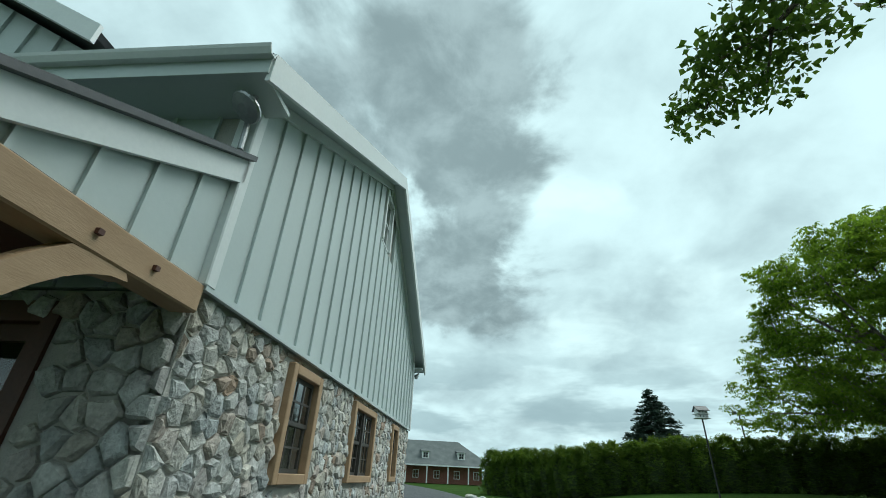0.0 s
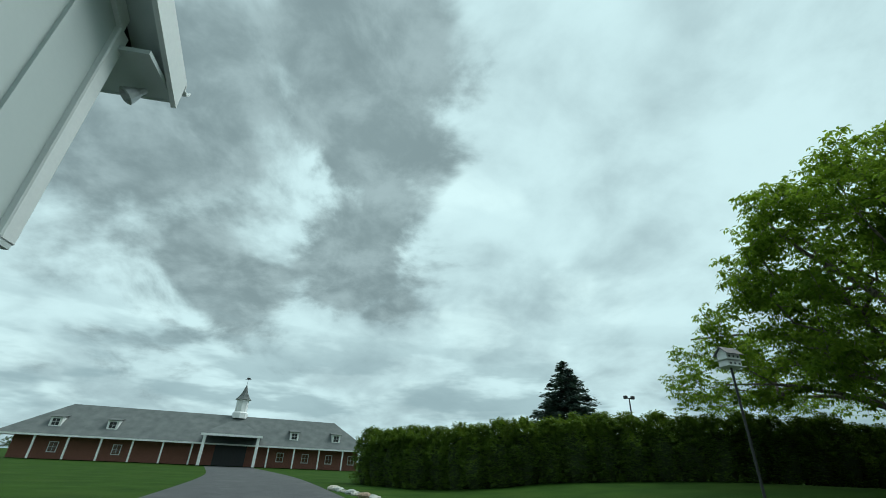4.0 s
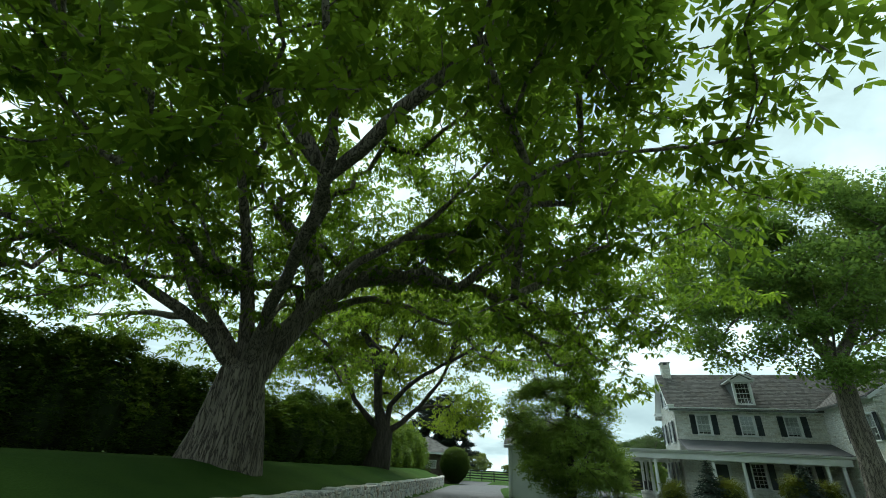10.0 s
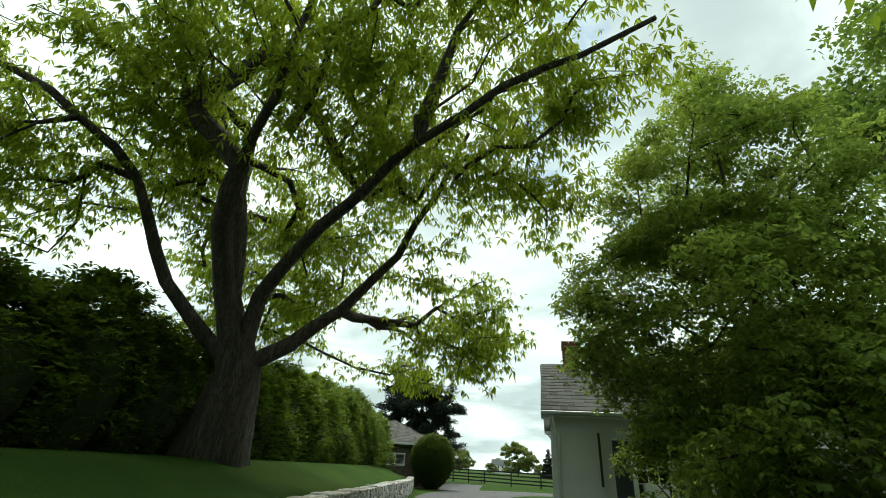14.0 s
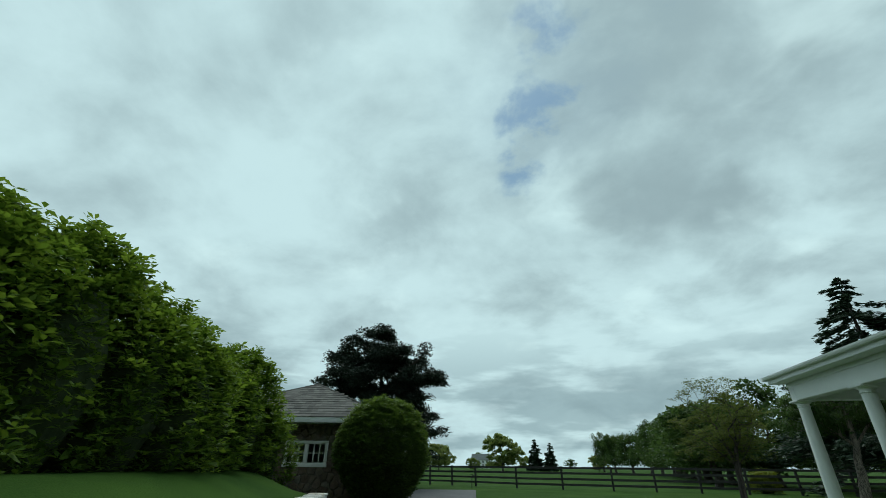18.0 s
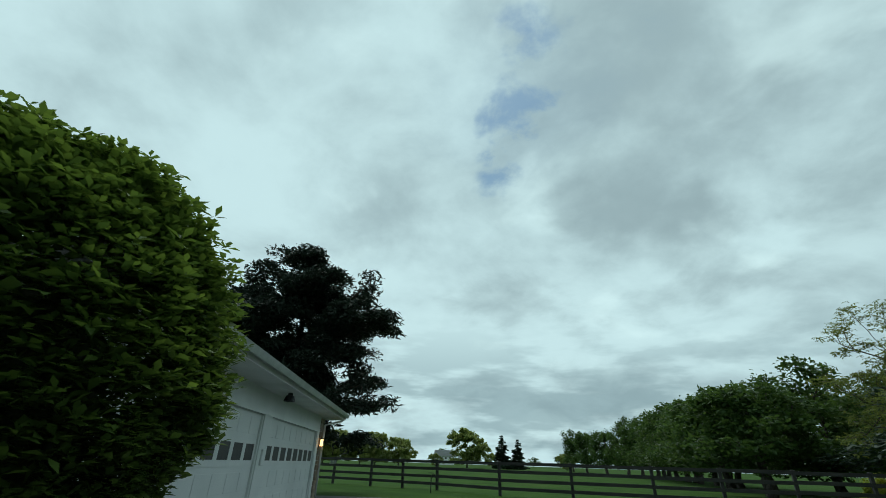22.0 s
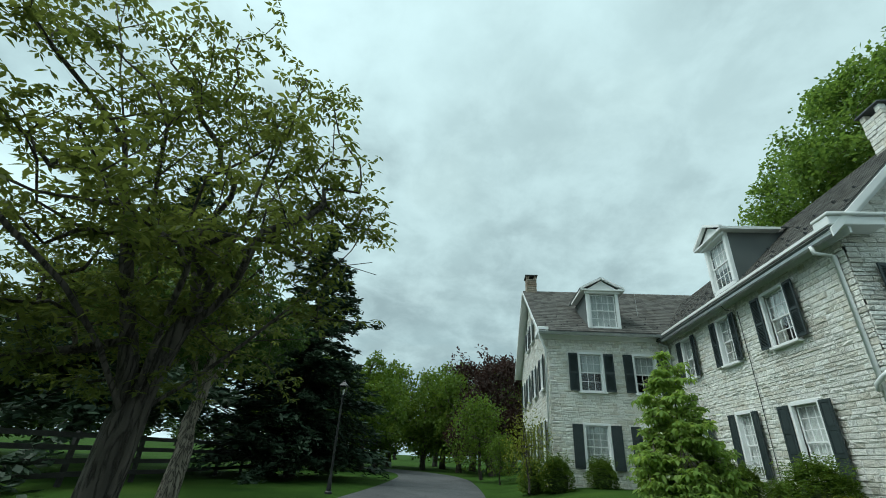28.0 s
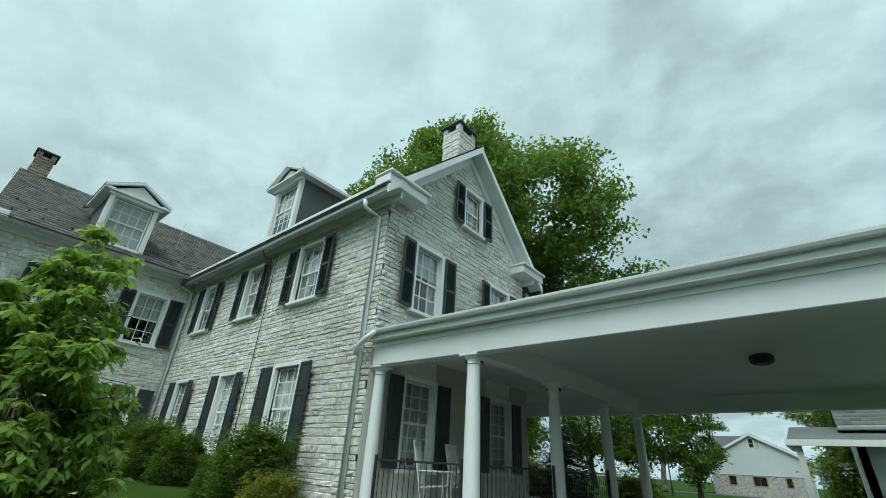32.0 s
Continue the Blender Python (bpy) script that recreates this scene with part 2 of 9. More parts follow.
def glass_material(name, tint=(0.9, 0.95, 0.95), rough=0.02):
    m = bpy.data.materials.new(name)
    m.use_nodes = True
    p = m.node_tree.nodes["Principled BSDF"]
    p.inputs["Base Color"].default_value = (*tint, 1)
    p.inputs["Transmission Weight"].default_value, p.inputs["Roughness"].default_value, p.inputs["IOR"].default_value = 1.0, rough, 1.5
    return m


MAT = dict(
    asphalt=material("asphalt", (0.045, 0.047, 0.05), (0.085, 0.088, 0.09), 1.2, 0.85, 0.5, 140, dirt=(0.11, 0.11, 0.11)),
    lawn=material("lawn", (0.017, 0.045, 0.0085), (0.043, 0.091, 0.0145), 0.5, 1.0, 0.8, 30, dirt=(0.053, 0.087, 0.017)),
    white=material("white paint", (0.76, 0.78, 0.77), (0.85, 0.86, 0.85), 1.1, 0.5, 0.06, 60, dirt=(0.66, 0.67, 0.65)),
    whitewood=material("white weathered paint", (0.60, 0.63, 0.62), (0.76, 0.78, 0.77), 2.0, 0.6, 0.15, 50, dirt=(0.50, 0.53, 0.50)),
    siding=material("blue grey metal siding", (0.49, 0.565, 0.56), (0.55, 0.62, 0.61), 0.5, 0.45, 0.04, 25, dirt=(0.47, 0.54, 0.535), rand=0.25),
    trim=material("white metal trim", (0.66, 0.71, 0.71), (0.76, 0.80, 0.79), 0.8, 0.45, 0.04, 30),
    timber=material("cedar timber", (0.36, 0.228, 0.128), (0.475, 0.318, 0.192), 1.6, 0.65, 0.12, 22, stretch=(1, 6, 6)),
    mortar=material("mortar", (0.40, 0.39, 0.36), (0.52, 0.51, 0.47), 6, 0.95, 0.5, 70),
    plaster=material("painted plaster", (0.46, 0.45, 0.41), (0.56, 0.55, 0.51), 1.5, 0.85, 0.25, 40),
    slate_piece=material("slate piece", (0.062, 0.061, 0.056), (0.150, 0.146, 0.134), 2.0, 0.85, 0.45, 30, rand=0.75, dirt=(0.085, 0.074, 0.058)),
    slate=material("slate roof", (0.062, 0.061, 0.056), (0.150, 0.146, 0.134), 2.0, 0.85, 0.45, 30, island=True, rand=0.75, dirt=(0.085, 0.074, 0.058)),
    shingle=material("grey shingle roof", (0.10, 0.115, 0.115), (0.17, 0.185, 0.18), 0.8, 0.85, 0.4, 50),
    metalroof=material("dark metal roof", (0.05, 0.055, 0.06), (0.09, 0.095, 0.10), 1.0, 0.5, 0.1, 30),
    shutter=material("dark green shutter paint", (0.018, 0.030, 0.032), (0.035, 0.05, 0.052), 2.5, 0.5, 0.1, 40),
    black=material("black iron", (0.012, 0.013, 0.014), (0.03, 0.03, 0.032), 5, 0.5, 0.1, 50),
    brick=material("red brick", (0.16, 0.06, 0.045), (0.30, 0.13, 0.09), 6, 0.9, 0.4, 60),
    bark=material("bark", (0.115, 0.096, 0.074), (0.30, 0.258, 0.205), 4.0, 0.95, 1.0, 11, stretch=(1.3, 1.3, 0.16)),
    darkbark=material("dark bark", (0.035, 0.03, 0.024), (0.13, 0.11, 0.09), 4.0, 0.95, 1.0, 13, stretch=(1.3, 1.3, 0.2)),
    fence=material("black fence board", (0.012, 0.012, 0.012), (0.045, 0.042, 0.04), 3, 0.8, 0.3, 40),
    metal=material("galvanised metal", (0.32, 0.34, 0.35), (0.48, 0.50, 0.50), 4, 0.4, 0.05, 40, metal=0.7),
    door=material("red brown door paint", (0.07, 0.022, 0.014), (0.12, 0.04, 0.024), 3, 0.5, 0.1, 30),
    frame=material("bronze window frame", (0.055, 0.052, 0.046), (0.09, 0.084, 0.075), 3, 0.5, 0.05, 30),
    # near-black colour that stands in for the shade of unlit rooms
    dark=material("interior painted dark", (0.02, 0.02, 0.02), (0.04, 0.04, 0.038), 2, 0.9, 0.0, 10),
    curtain=material("pale curtain", (0.50, 0.52, 0.51), (0.62, 0.63, 0.61), 3, 0.9, 0.1, 30, stretch=(8, 8, 0.4)),
    clap=material("white clapboard", (0.60, 0.63, 0.63), (0.74, 0.76, 0.75), 1.2, 0.6, 0.1, 40, dirt=(0.55, 0.57, 0.55)),
    garage=material("garage white paint", (0.62, 0.66, 0.67), (0.74, 0.77, 0.77), 1.2, 0.55, 0.05, 40, dirt=(0.56, 0.59, 0.59)),
    glass=glass_material("window glass"),
    leaf_big=leaf_material("broad leaves", (0.052, 0.112, 0.018), (0.155, 0.255, 0.044), 0.72),
    leaf_light=leaf_material("light leaves", (0.09, 0.16, 0.022), (0.21, 0.30, 0.055), 0.68),
    leaf_maple=leaf_material("maple leaves", (0.064, 0.132, 0.031), (0.165, 0.265, 0.066), 0.56),
    leaf_olive=leaf_material("fine olive leaves", (0.052, 0.080, 0.022), (0.135, 0.165, 0.044), 0.55),
    leaf_hedge=leaf_material("hedge leaves", (0.045, 0.100, 0.017), (0.135, 0.21, 0.040), 0.38),
    leaf_holly=leaf_material("holly leaves", (0.080, 0.155, 0.036), (0.25, 0.35, 0.088), 0.62),
    needle=leaf_material("conifer needles", (0.020, 0.042, 0.026), (0.052, 0.082, 0.048), 0.15),
    needle_blue=leaf_material("blue spruce needles", (0.034, 0.064, 0.050), (0.080, 0.120, 0.092), 0.15),
    leaf_purple=leaf_material("purple leaves", (0.030, 0.016, 0.014), (0.060, 0.036, 0.026), 0.2),
    leaf_far=leaf_material("far tree leaves", (0.029, 0.064, 0.018), (0.070, 0.122, 0.034), 0.4),
    leaf_yellow=leaf_material("yellow green leaves", (0.12, 0.16, 0.02), (0.24, 0.27, 0.05), 0.3),
    flower=material("cream blossom", (0.50, 0.52, 0.32), (0.68, 0.68, 0.46), 5, 0.7, 0.0, 10),
)
MAT["leaf_arbor"] = leaf_material("bright hedge leaves", (0.046, 0.102, 0.017), (0.145, 0.23, 0.042), 0.45)
MAT["needle_dark"] = leaf_material("dark cedar needles", (0.012, 0.021, 0.015), (0.030, 0.044, 0.030), 0.1)
MAT["leaf_pale"] = leaf_material("pale willow leaves", (0.13, 0.18, 0.05), (0.22, 0.27, 0.09), 0.4)
MAT["leaf_bush"] = leaf_material("bush leaves", (0.028, 0.060, 0.016), (0.115, 0.185, 0.040), 0.45)
MAT["leaf_court"] = leaf_material("dark maple leaves", (0.028, 0.070, 0.014), (0.075, 0.145, 0.030), 0.4)
MAT["leaf_dogwood"] = leaf_material("dogwood leaves", (0.12, 0.215, 0.050), (0.29, 0.41, 0.11), 0.55)
# dark green that puts the shade inside bushes into the colour
MAT["thicket"] = material("dark green painted as inner shade", (0.024, 0.042, 0.014), (0.060, 0.086, 0.028), 6.0, 0.95, 0.6, 20)
FIELD = ((0.42, 0.45, 0.45), (0.60, 0.59, 0.54), (0.51, 0.52, 0.50), (0.60, 0.57, 0.49), (0.46, 0.49, 0.49), (0.67, 0.65, 0.59), (0.50, 0.46, 0.38), (0.56, 0.57, 0.56), (0.40, 0.29, 0.21), (0.61, 0.62, 0.59))
LIME = ((0.71, 0.70, 0.63), (0.82, 0.82, 0.76), (0.69, 0.69, 0.64), (0.84, 0.83, 0.78), (0.62, 0.59, 0.51), (0.76, 0.74, 0.66), (0.80, 0.80, 0.76))
MAT["stone"] = stone_material("field stone", FIELD)
MAT["stoneb"] = stone_material("field stone mixed", FIELD, True)
MAT["lime"] = stone_material("whitewashed limestone", LIME, spread=0.36, bscale=22)
MAT["limeb"] = stone_material("whitewashed limestone blocks", LIME, True, spread=0.36, bscale=22)
RUBBLE = ((0.17, 0.115, 0.085), (0.21, 0.165, 0.13), (0.13, 0.09, 0.065), (0.22, 0.20, 0.165))
MAT["limemortar"] = material("whitewashed mortar", (0.66, 0.66, 0.61), (0.77, 0.77, 0.72), 5, 0.95, 0.5, 60)
MAT["oldmortar"] = material("dark mortar", (0.10, 0.085, 0.07), (0.17, 0.145, 0.12), 6, 0.95, 0.5, 70)
MAT["rubble"] = stone_material("dark brown rubble", RUBBLE, True)
BROWN = ((0.30, 0.22, 0.15), (0.38, 0.32, 0.25), (0.24, 0.17, 0.12), (0.42, 0.38, 0.31))
MAT["chimney"] = stone_material("brown stone mixed", BROWN, True)
MAT["chimney_piece"] = stone_material("brown stone", BROWN)
for key in ("slate", "slate_piece", "shingle"):
    MAT[key].node_tree.nodes["Principled BSDF"].inputs["Specular IOR Level"].default_value = 0.1
MAT["lawn"].node_tree.nodes["Principled BSDF"].inputs["Specular IOR Level"].default_value = 0.05


def fissures(m, scale, stretch, depth):
    """Long upright cracks between plates of bark."""
    N, L = m.node_tree.nodes, m.node_tree.links
    p = N["Principled BSDF"]
    co, mp, no = N.new("ShaderNodeTexCoord"), N.new("ShaderNodeMapping"), N.new("ShaderNodeTexNoise")
    mp.inputs["Scale"].default_value = (1, 1, stretch)
    mp.inputs["Rotation"].default_value = (0.10, 0.12, 0)
    no.inputs["Scale"].default_value, no.inputs["Detail"].default_value, no.inputs["Roughness"].default_value = scale, 3, 0.5
    L.new(co.outputs["Object"], mp.inputs[0])
    L.new(mp.outputs[0], no.inputs["Vector"])
    last = no.outputs["Fac"]
    for op, v in (("SUBTRACT", 0.5), ("ABSOLUTE", 0.0), ("MULTIPLY", 15.0), ("MINIMUM", 1.0)):
        q = N.new("ShaderNodeMath")
        q.operation = op
        q.inputs[1].default_value = v
        L.new(last, q.inputs[0])
        last = q.outputs[0]
    dk = N.new("ShaderNodeMix")
    dk.data_type, dk.blend_type = "RGBA", "MIX"
    dk.inputs[6].default_value = (0.040, 0.033, 0.025, 1)
    L.new(last, dk.inputs[0])
    L.new(p.inputs["Base Color"].links[0].from_socket, dk.inputs[7])
    L.new(dk.outputs[2], p.inputs["Base Color"])
    first = p.inputs["Normal"].links[0].from_node
    first.inputs["Distance"].default_value = 0.03
    bp = N.new("ShaderNodeBump")
    bp.inputs["Strength"].default_value, bp.inputs["Distance"].default_value = 0.9, depth
    L.new(last, bp.inputs["Height"])
    L.new(first.outputs[0], bp.inputs["Normal"])
    L.new(bp.outputs[0], p.inputs["Normal"])


fissures(MAT["bark"], 15.0, 0.13, 0.05)
fissures(MAT["darkbark"], 17.0, 0.16, 0.035)

# ---- mesh helpers ----
class Geo:
    """Collects vertices and faces and turns them into one mesh."""

    def __init__(self):
        self.v, self.f, self.weld = [], [], False

    def add(self, verts, faces, m=None):
        k = len(self.v)
        self.v += [tuple(m @ Vector(p)) for p in verts] if m is not None else [tuple(p) for p in verts]
        self.f += [tuple(i + k for i in face) for face in faces]
        return self

    def box(self, x0, y0, z0, x1, y1, z1, m=None, c=0.0):
        """A box; c chamfers its upright and level edges by one cut."""
        if not c:
            v = [(x, y, z) for z in (z0, z1) for y in (y0, y1) for x in (x0, x1)]
            return self.add(v, [(0, 2, 3, 1), (4, 5, 7, 6), (0, 1, 5, 4), (2, 6, 7, 3), (0, 4, 6, 2), (1, 3, 7, 5)], m)
        c = min(c, (x1 - x0) / 3, (y1 - y0) / 3, (z1 - z0) / 3)
        v, ids = [], {}
        for sx in (0, 1):
            for sy in (0, 1):
                for sz in (0, 1):
                    p = ((x0, x1)[sx], (y0, y1)[sy], (z0, z1)[sz])
                    inn = (c if sx == 0 else -c, c if sy == 0 else -c, c if sz == 0 else -c)
                    for ax in range(3):
                        q = [p[i] + (0 if i == ax else inn[i]) for i in range(3)]
                        ids[sx, sy, sz, ax] = len(v)
                        v.append(q)
        f = []
        for ax in range(3):
            o = [i for i in range(3) if i != ax]
            for s in (0, 1):
                ring = []
                for a, b in ((0, 0), (1, 0), (1, 1), (0, 1)):
                    k = [0, 0, 0]
                    k[ax], k[o[0]], k[o[1]] = s, a, b
                    ring.append(ids[(*k, ax)])
                f.append(tuple(ring))
        for ax in range(3):
            o = [i for i in range(3) if i != ax]
            for a in (0, 1):
                for b in (0, 1):
                    k0, k1 = [0, 0, 0], [0, 0, 0]
                    k0[o[0]], k0[o[1]], k1[o[0]], k1[o[1]] = a, b, a, b
                    k0[ax], k1[ax] = 0, 1
                    f.append((ids[(*k0, o[0])], ids[(*k1, o[0])], ids[(*k1, o[1])], ids[(*k0, o[1])]))
        for sx in (0, 1):
            for sy in (0, 1):
                for sz in (0, 1):
                    f.append(tuple(ids[sx, sy, sz, ax] for ax in range(3)))
        return self.add(v, f, m)

    def prism(self, poly, y0, y1, m=None):
        """A polygon in x and z, drawn out from y0 to y1."""
        n = len(poly)
        v = [(x, y0, z) for x, z in poly] + [(x, y1, z) for x, z in poly]
        f = [tuple(range(n)), tuple(range(2 * n - 1, n - 1, -1))] + [(i, i + n, (i + 1) % n + n, (i + 1) % n) for i in range(n)]
        return self.add(v, f, m)

    def tube(self, pts, radii, sides=8, cap=True, ribs=0.0):
        pts = [Vector(p) for p in pts]
        n, side = len(pts), None
        k = len(self.v)
        for i, p in enumerate(pts):
            t = (pts[min(i + 1, n - 1)] - pts[max(i - 1, 0)]).normalized()
            if side is None:
                side = t.cross(Vector((0.31, 0.17, 0.93)))
                if side.length < 0.05:
                    side = t.cross(Vector((1, 0, 0)))
            side = (side - t * side.dot(t)).normalized()
            other = t.cross(side)
            for s in range(sides):
                a = 2 * math.pi * s / sides
                rib = 1 + ribs * (0.6 * math.sin(5 * a + 0.5 * i) + 0.4 * math.sin(9 * a - 0.3 * i)) * (1 if i < 4 else 0.5)
                self.v.append(tuple(p + (side * math.cos(a) + other * math.sin(a)) * radii[i] * rib))
        for i in range(n - 1):
            for s in range(sides):
                a, b = k + i * sides + s, k + i * sides + (s + 1) % sides
                self.f.append((a, b, b + sides, a + sides))
        if cap:
            self.f.append(tuple(range(k + sides - 1, k - 1, -1)))
            self.f.append(tuple(range(k + (n - 1) * sides, k + n * sides)))
        return self

    def lathe(self, profile, sides=16, m=None):
        """Rings of (radius, z) about the z axis."""
        v = [(r * math.cos(2 * math.pi * s / sides), r * math.sin(2 * math.pi * s / sides), z) for r, z in profile for s in range(sides)]
        f = [(i * sides + s, i * sides + (s + 1) % sides, (i + 1) * sides + (s + 1) % sides, (i + 1) * sides + s) for i in range(len(profile) - 1) for s in range(sides)]
        f += [tuple(range(sides - 1, -1, -1)), tuple(range((len(profile) - 1) * sides, len(profile) * sides))]
        return self.add(v, f, m)

    def mesh(self, name, mat, smooth=False):
        me = bpy.data.meshes.new(name)
        me.from_pydata(self.v, [], self.f)
        bm = bmesh.new()
        bm.from_mesh(me)
        if self.weld:
            bmesh.ops.remove_doubles(bm, verts=bm.verts, dist=0.0005)
        bmesh.ops.recalc_face_normals(bm, faces=bm.faces)
        bm.to_mesh(me)
        bm.free()
        if smooth:
            me.polygons.foreach_set("use_smooth", [True] * len(me.polygons))
        me.materials.append(MAT[mat] if isinstance(mat, str) else mat)
        return me


def thing(name, m=None, label="", category="", group="", kind=""):
    ob = new(name)
    ob.empty_display_size = 0.2
    if m is not None:
        ob.matrix_world = m
    return tagged(ob, label, category, group, kind)


def part(name, geo, mat, parent=None, label="", m=None, smooth=False):
    me = geo if isinstance(geo, bpy.types.Mesh) else geo.mesh(name, mat, smooth)
    ob = new(name, me)
    ob.parent = parent
    if m is not None:
        ob.matrix_basis = m
    return tagged(ob, label)


def solo(name, geo, mat, label, category, kind="", m=None, smooth=False, group=""):
    ob = part(name, geo, mat, None, "", m, smooth)
    return tagged(ob, label, category, group, kind)


def quads_mesh(name, verts, per, mat):
    """A mesh of loose polygons with `per` corners each from an array of corners."""
    n = len(verts) // per
    me = bpy.data.meshes.new(name)
    me.vertices.add(n * per)
    me.vertices.foreach_set("co", np.asarray(verts, np.float32).ravel())
    me.loops.add(n * per)
    me.loops.foreach_set("vertex_index", np.arange(n * per, dtype=np.int32))
    me.polygons.add(n)
    me.polygons.foreach_set("loop_start", np.arange(0, n * per, per, dtype=np.int32))
    me.polygons.foreach_set("loop_total", np.full(n, per, np.int32))
    me.update()
    me.materials.append(MAT[mat])
    return me


def scatter(n, rng):
    """Offsets within a dome that is fuller towards its top."""
    d = rng.normal(0, 1, (n, 3))
    d /= np.linalg.norm(d, axis=1, keepdims=True)
    d *= 1.75 * rng.uniform(0, 1, (n, 1)) ** 0.42
    d[:, 2] += 0.5 * (1.2 - (d[:, :2] ** 2).sum(1))
    return d


def leaf_cloud(centres, spread, count, length, width, droop, rng, flat=0.5):
    """Leaves round the centres: four-cornered blades with a fold, as an array of corners."""
    n = len(centres) * count
    c = np.repeat(np.asarray(centres, float), count, 0) + scatter(n, rng) * np.asarray(spread)
    az = rng.uniform(0, 2 * np.pi, n)
    el = rng.normal(-droop, 0.5, n)
    ax = np.stack([np.cos(az) * np.cos(el), np.sin(az) * np.cos(el), np.sin(el)], 1)
    nrm = rng.normal(0, flat, (n, 3)) + (0, 0, 1)
    sd = np.cross(ax, nrm)
    sd /= np.linalg.norm(sd, axis=1, keepdims=True) + 1e-9
    up = np.cross(sd, ax)
    ln = length * rng.uniform(0.6, 1.3, (n, 1))
    wd = width * rng.uniform(0.7, 1.3, (n, 1))
    a = c - ax * ln * 0.5
    b = c + sd * wd * 0.5 + up * wd * 0.15
    d = c + ax * ln * 0.5 - np.array([0, 0, 1]) * ln * 0.12
    e = c - sd * wd * 0.5 + up * wd * 0.15
    return np.stack([a, b, d, e], 1).reshape(-1, 3)


def leaf_fans(centres, spread, count, length, width, rng, droop=0.5, blades=5):
    """Compound leaves: fans of narrow drooping leaflets round a stalk end."""
    n = len(centres) * count
    c = np.repeat(np.asarray(centres, float), count, 0) + scatter(n, rng) * np.asarray(spread)
    az0 = rng.uniform(0, 2 * np.pi, n)
    scale = rng.uniform(0.65, 1.25, n)
    out = []
    for k in range(blades):
        az = az0 + 2 * np.pi * k / blades + rng.normal(0, 0.25, n)
        el = rng.normal(-droop, 0.30, n)
        ax = np.stack([np.cos(az) * np.cos(el), np.sin(az) * np.cos(el), np.sin(el)], 1)
        sd = np.stack([-np.sin(az), np.cos(az), rng.normal(0, 0.35, n)], 1)
        ln = (length * scale * rng.uniform(0.8, 1.2, n))[:, None]
        wd = (width * scale)[:, None]
        a = c + ax * ln * 0.08
        m = c + ax * ln * 0.55
        d = c + ax * ln - np.array([0, 0, 1]) * ln * 0.15
        out.append(np.stack([a, m + sd * wd * 0.5, d, m - sd * wd * 0.5], 1))
    return np.stack(out, 1).reshape(-1, 3)


def clumped(blobs, n, rng, shell, clumps, radius):
    """Branch ends gathered into flat domes over the crown."""
    cen = in_blobs(blobs, clumps, rng, shell)
    k = max(1, n // len(cen))
    size = radius * rng.uniform(0.7, 1.3, (len(cen), 1, 1))
    d = rng.normal(0, 1, (len(cen), k, 3))
    d /= np.linalg.norm(d, axis=2, keepdims=True)
    d *= rng.uniform(0, 1, (len(cen), k, 1)) ** 0.45 * size * np.array([1, 1, 0.42])
    d[:, :, 2] -= 0.22 * (d[:, :, 0] ** 2 + d[:, :, 1] ** 2) / size[:, :, 0]
    return (cen[:, None, :] + d).reshape(-1, 3)


def in_blobs(blobs, n, rng, shell=0.55):
    """Points within ellipsoids, more of them near the outside."""
    vol = np.array([b[3] * b[4] * b[5] for b in blobs])
    out = []
    for b, k in zip(blobs, np.maximum(3, (n * vol / vol.sum())).astype(int)):
        d = rng.normal(0, 1, (k, 3))
        d /= np.linalg.norm(d, axis=1, keepdims=True)
        r = (shell + (1 - shell) * rng.uniform(0, 1, (k, 1)) ** 0.5)
        out.append(np.array(b[:3]) + d * r * np.array(b[3:6]))
    return np.concatenate(out)


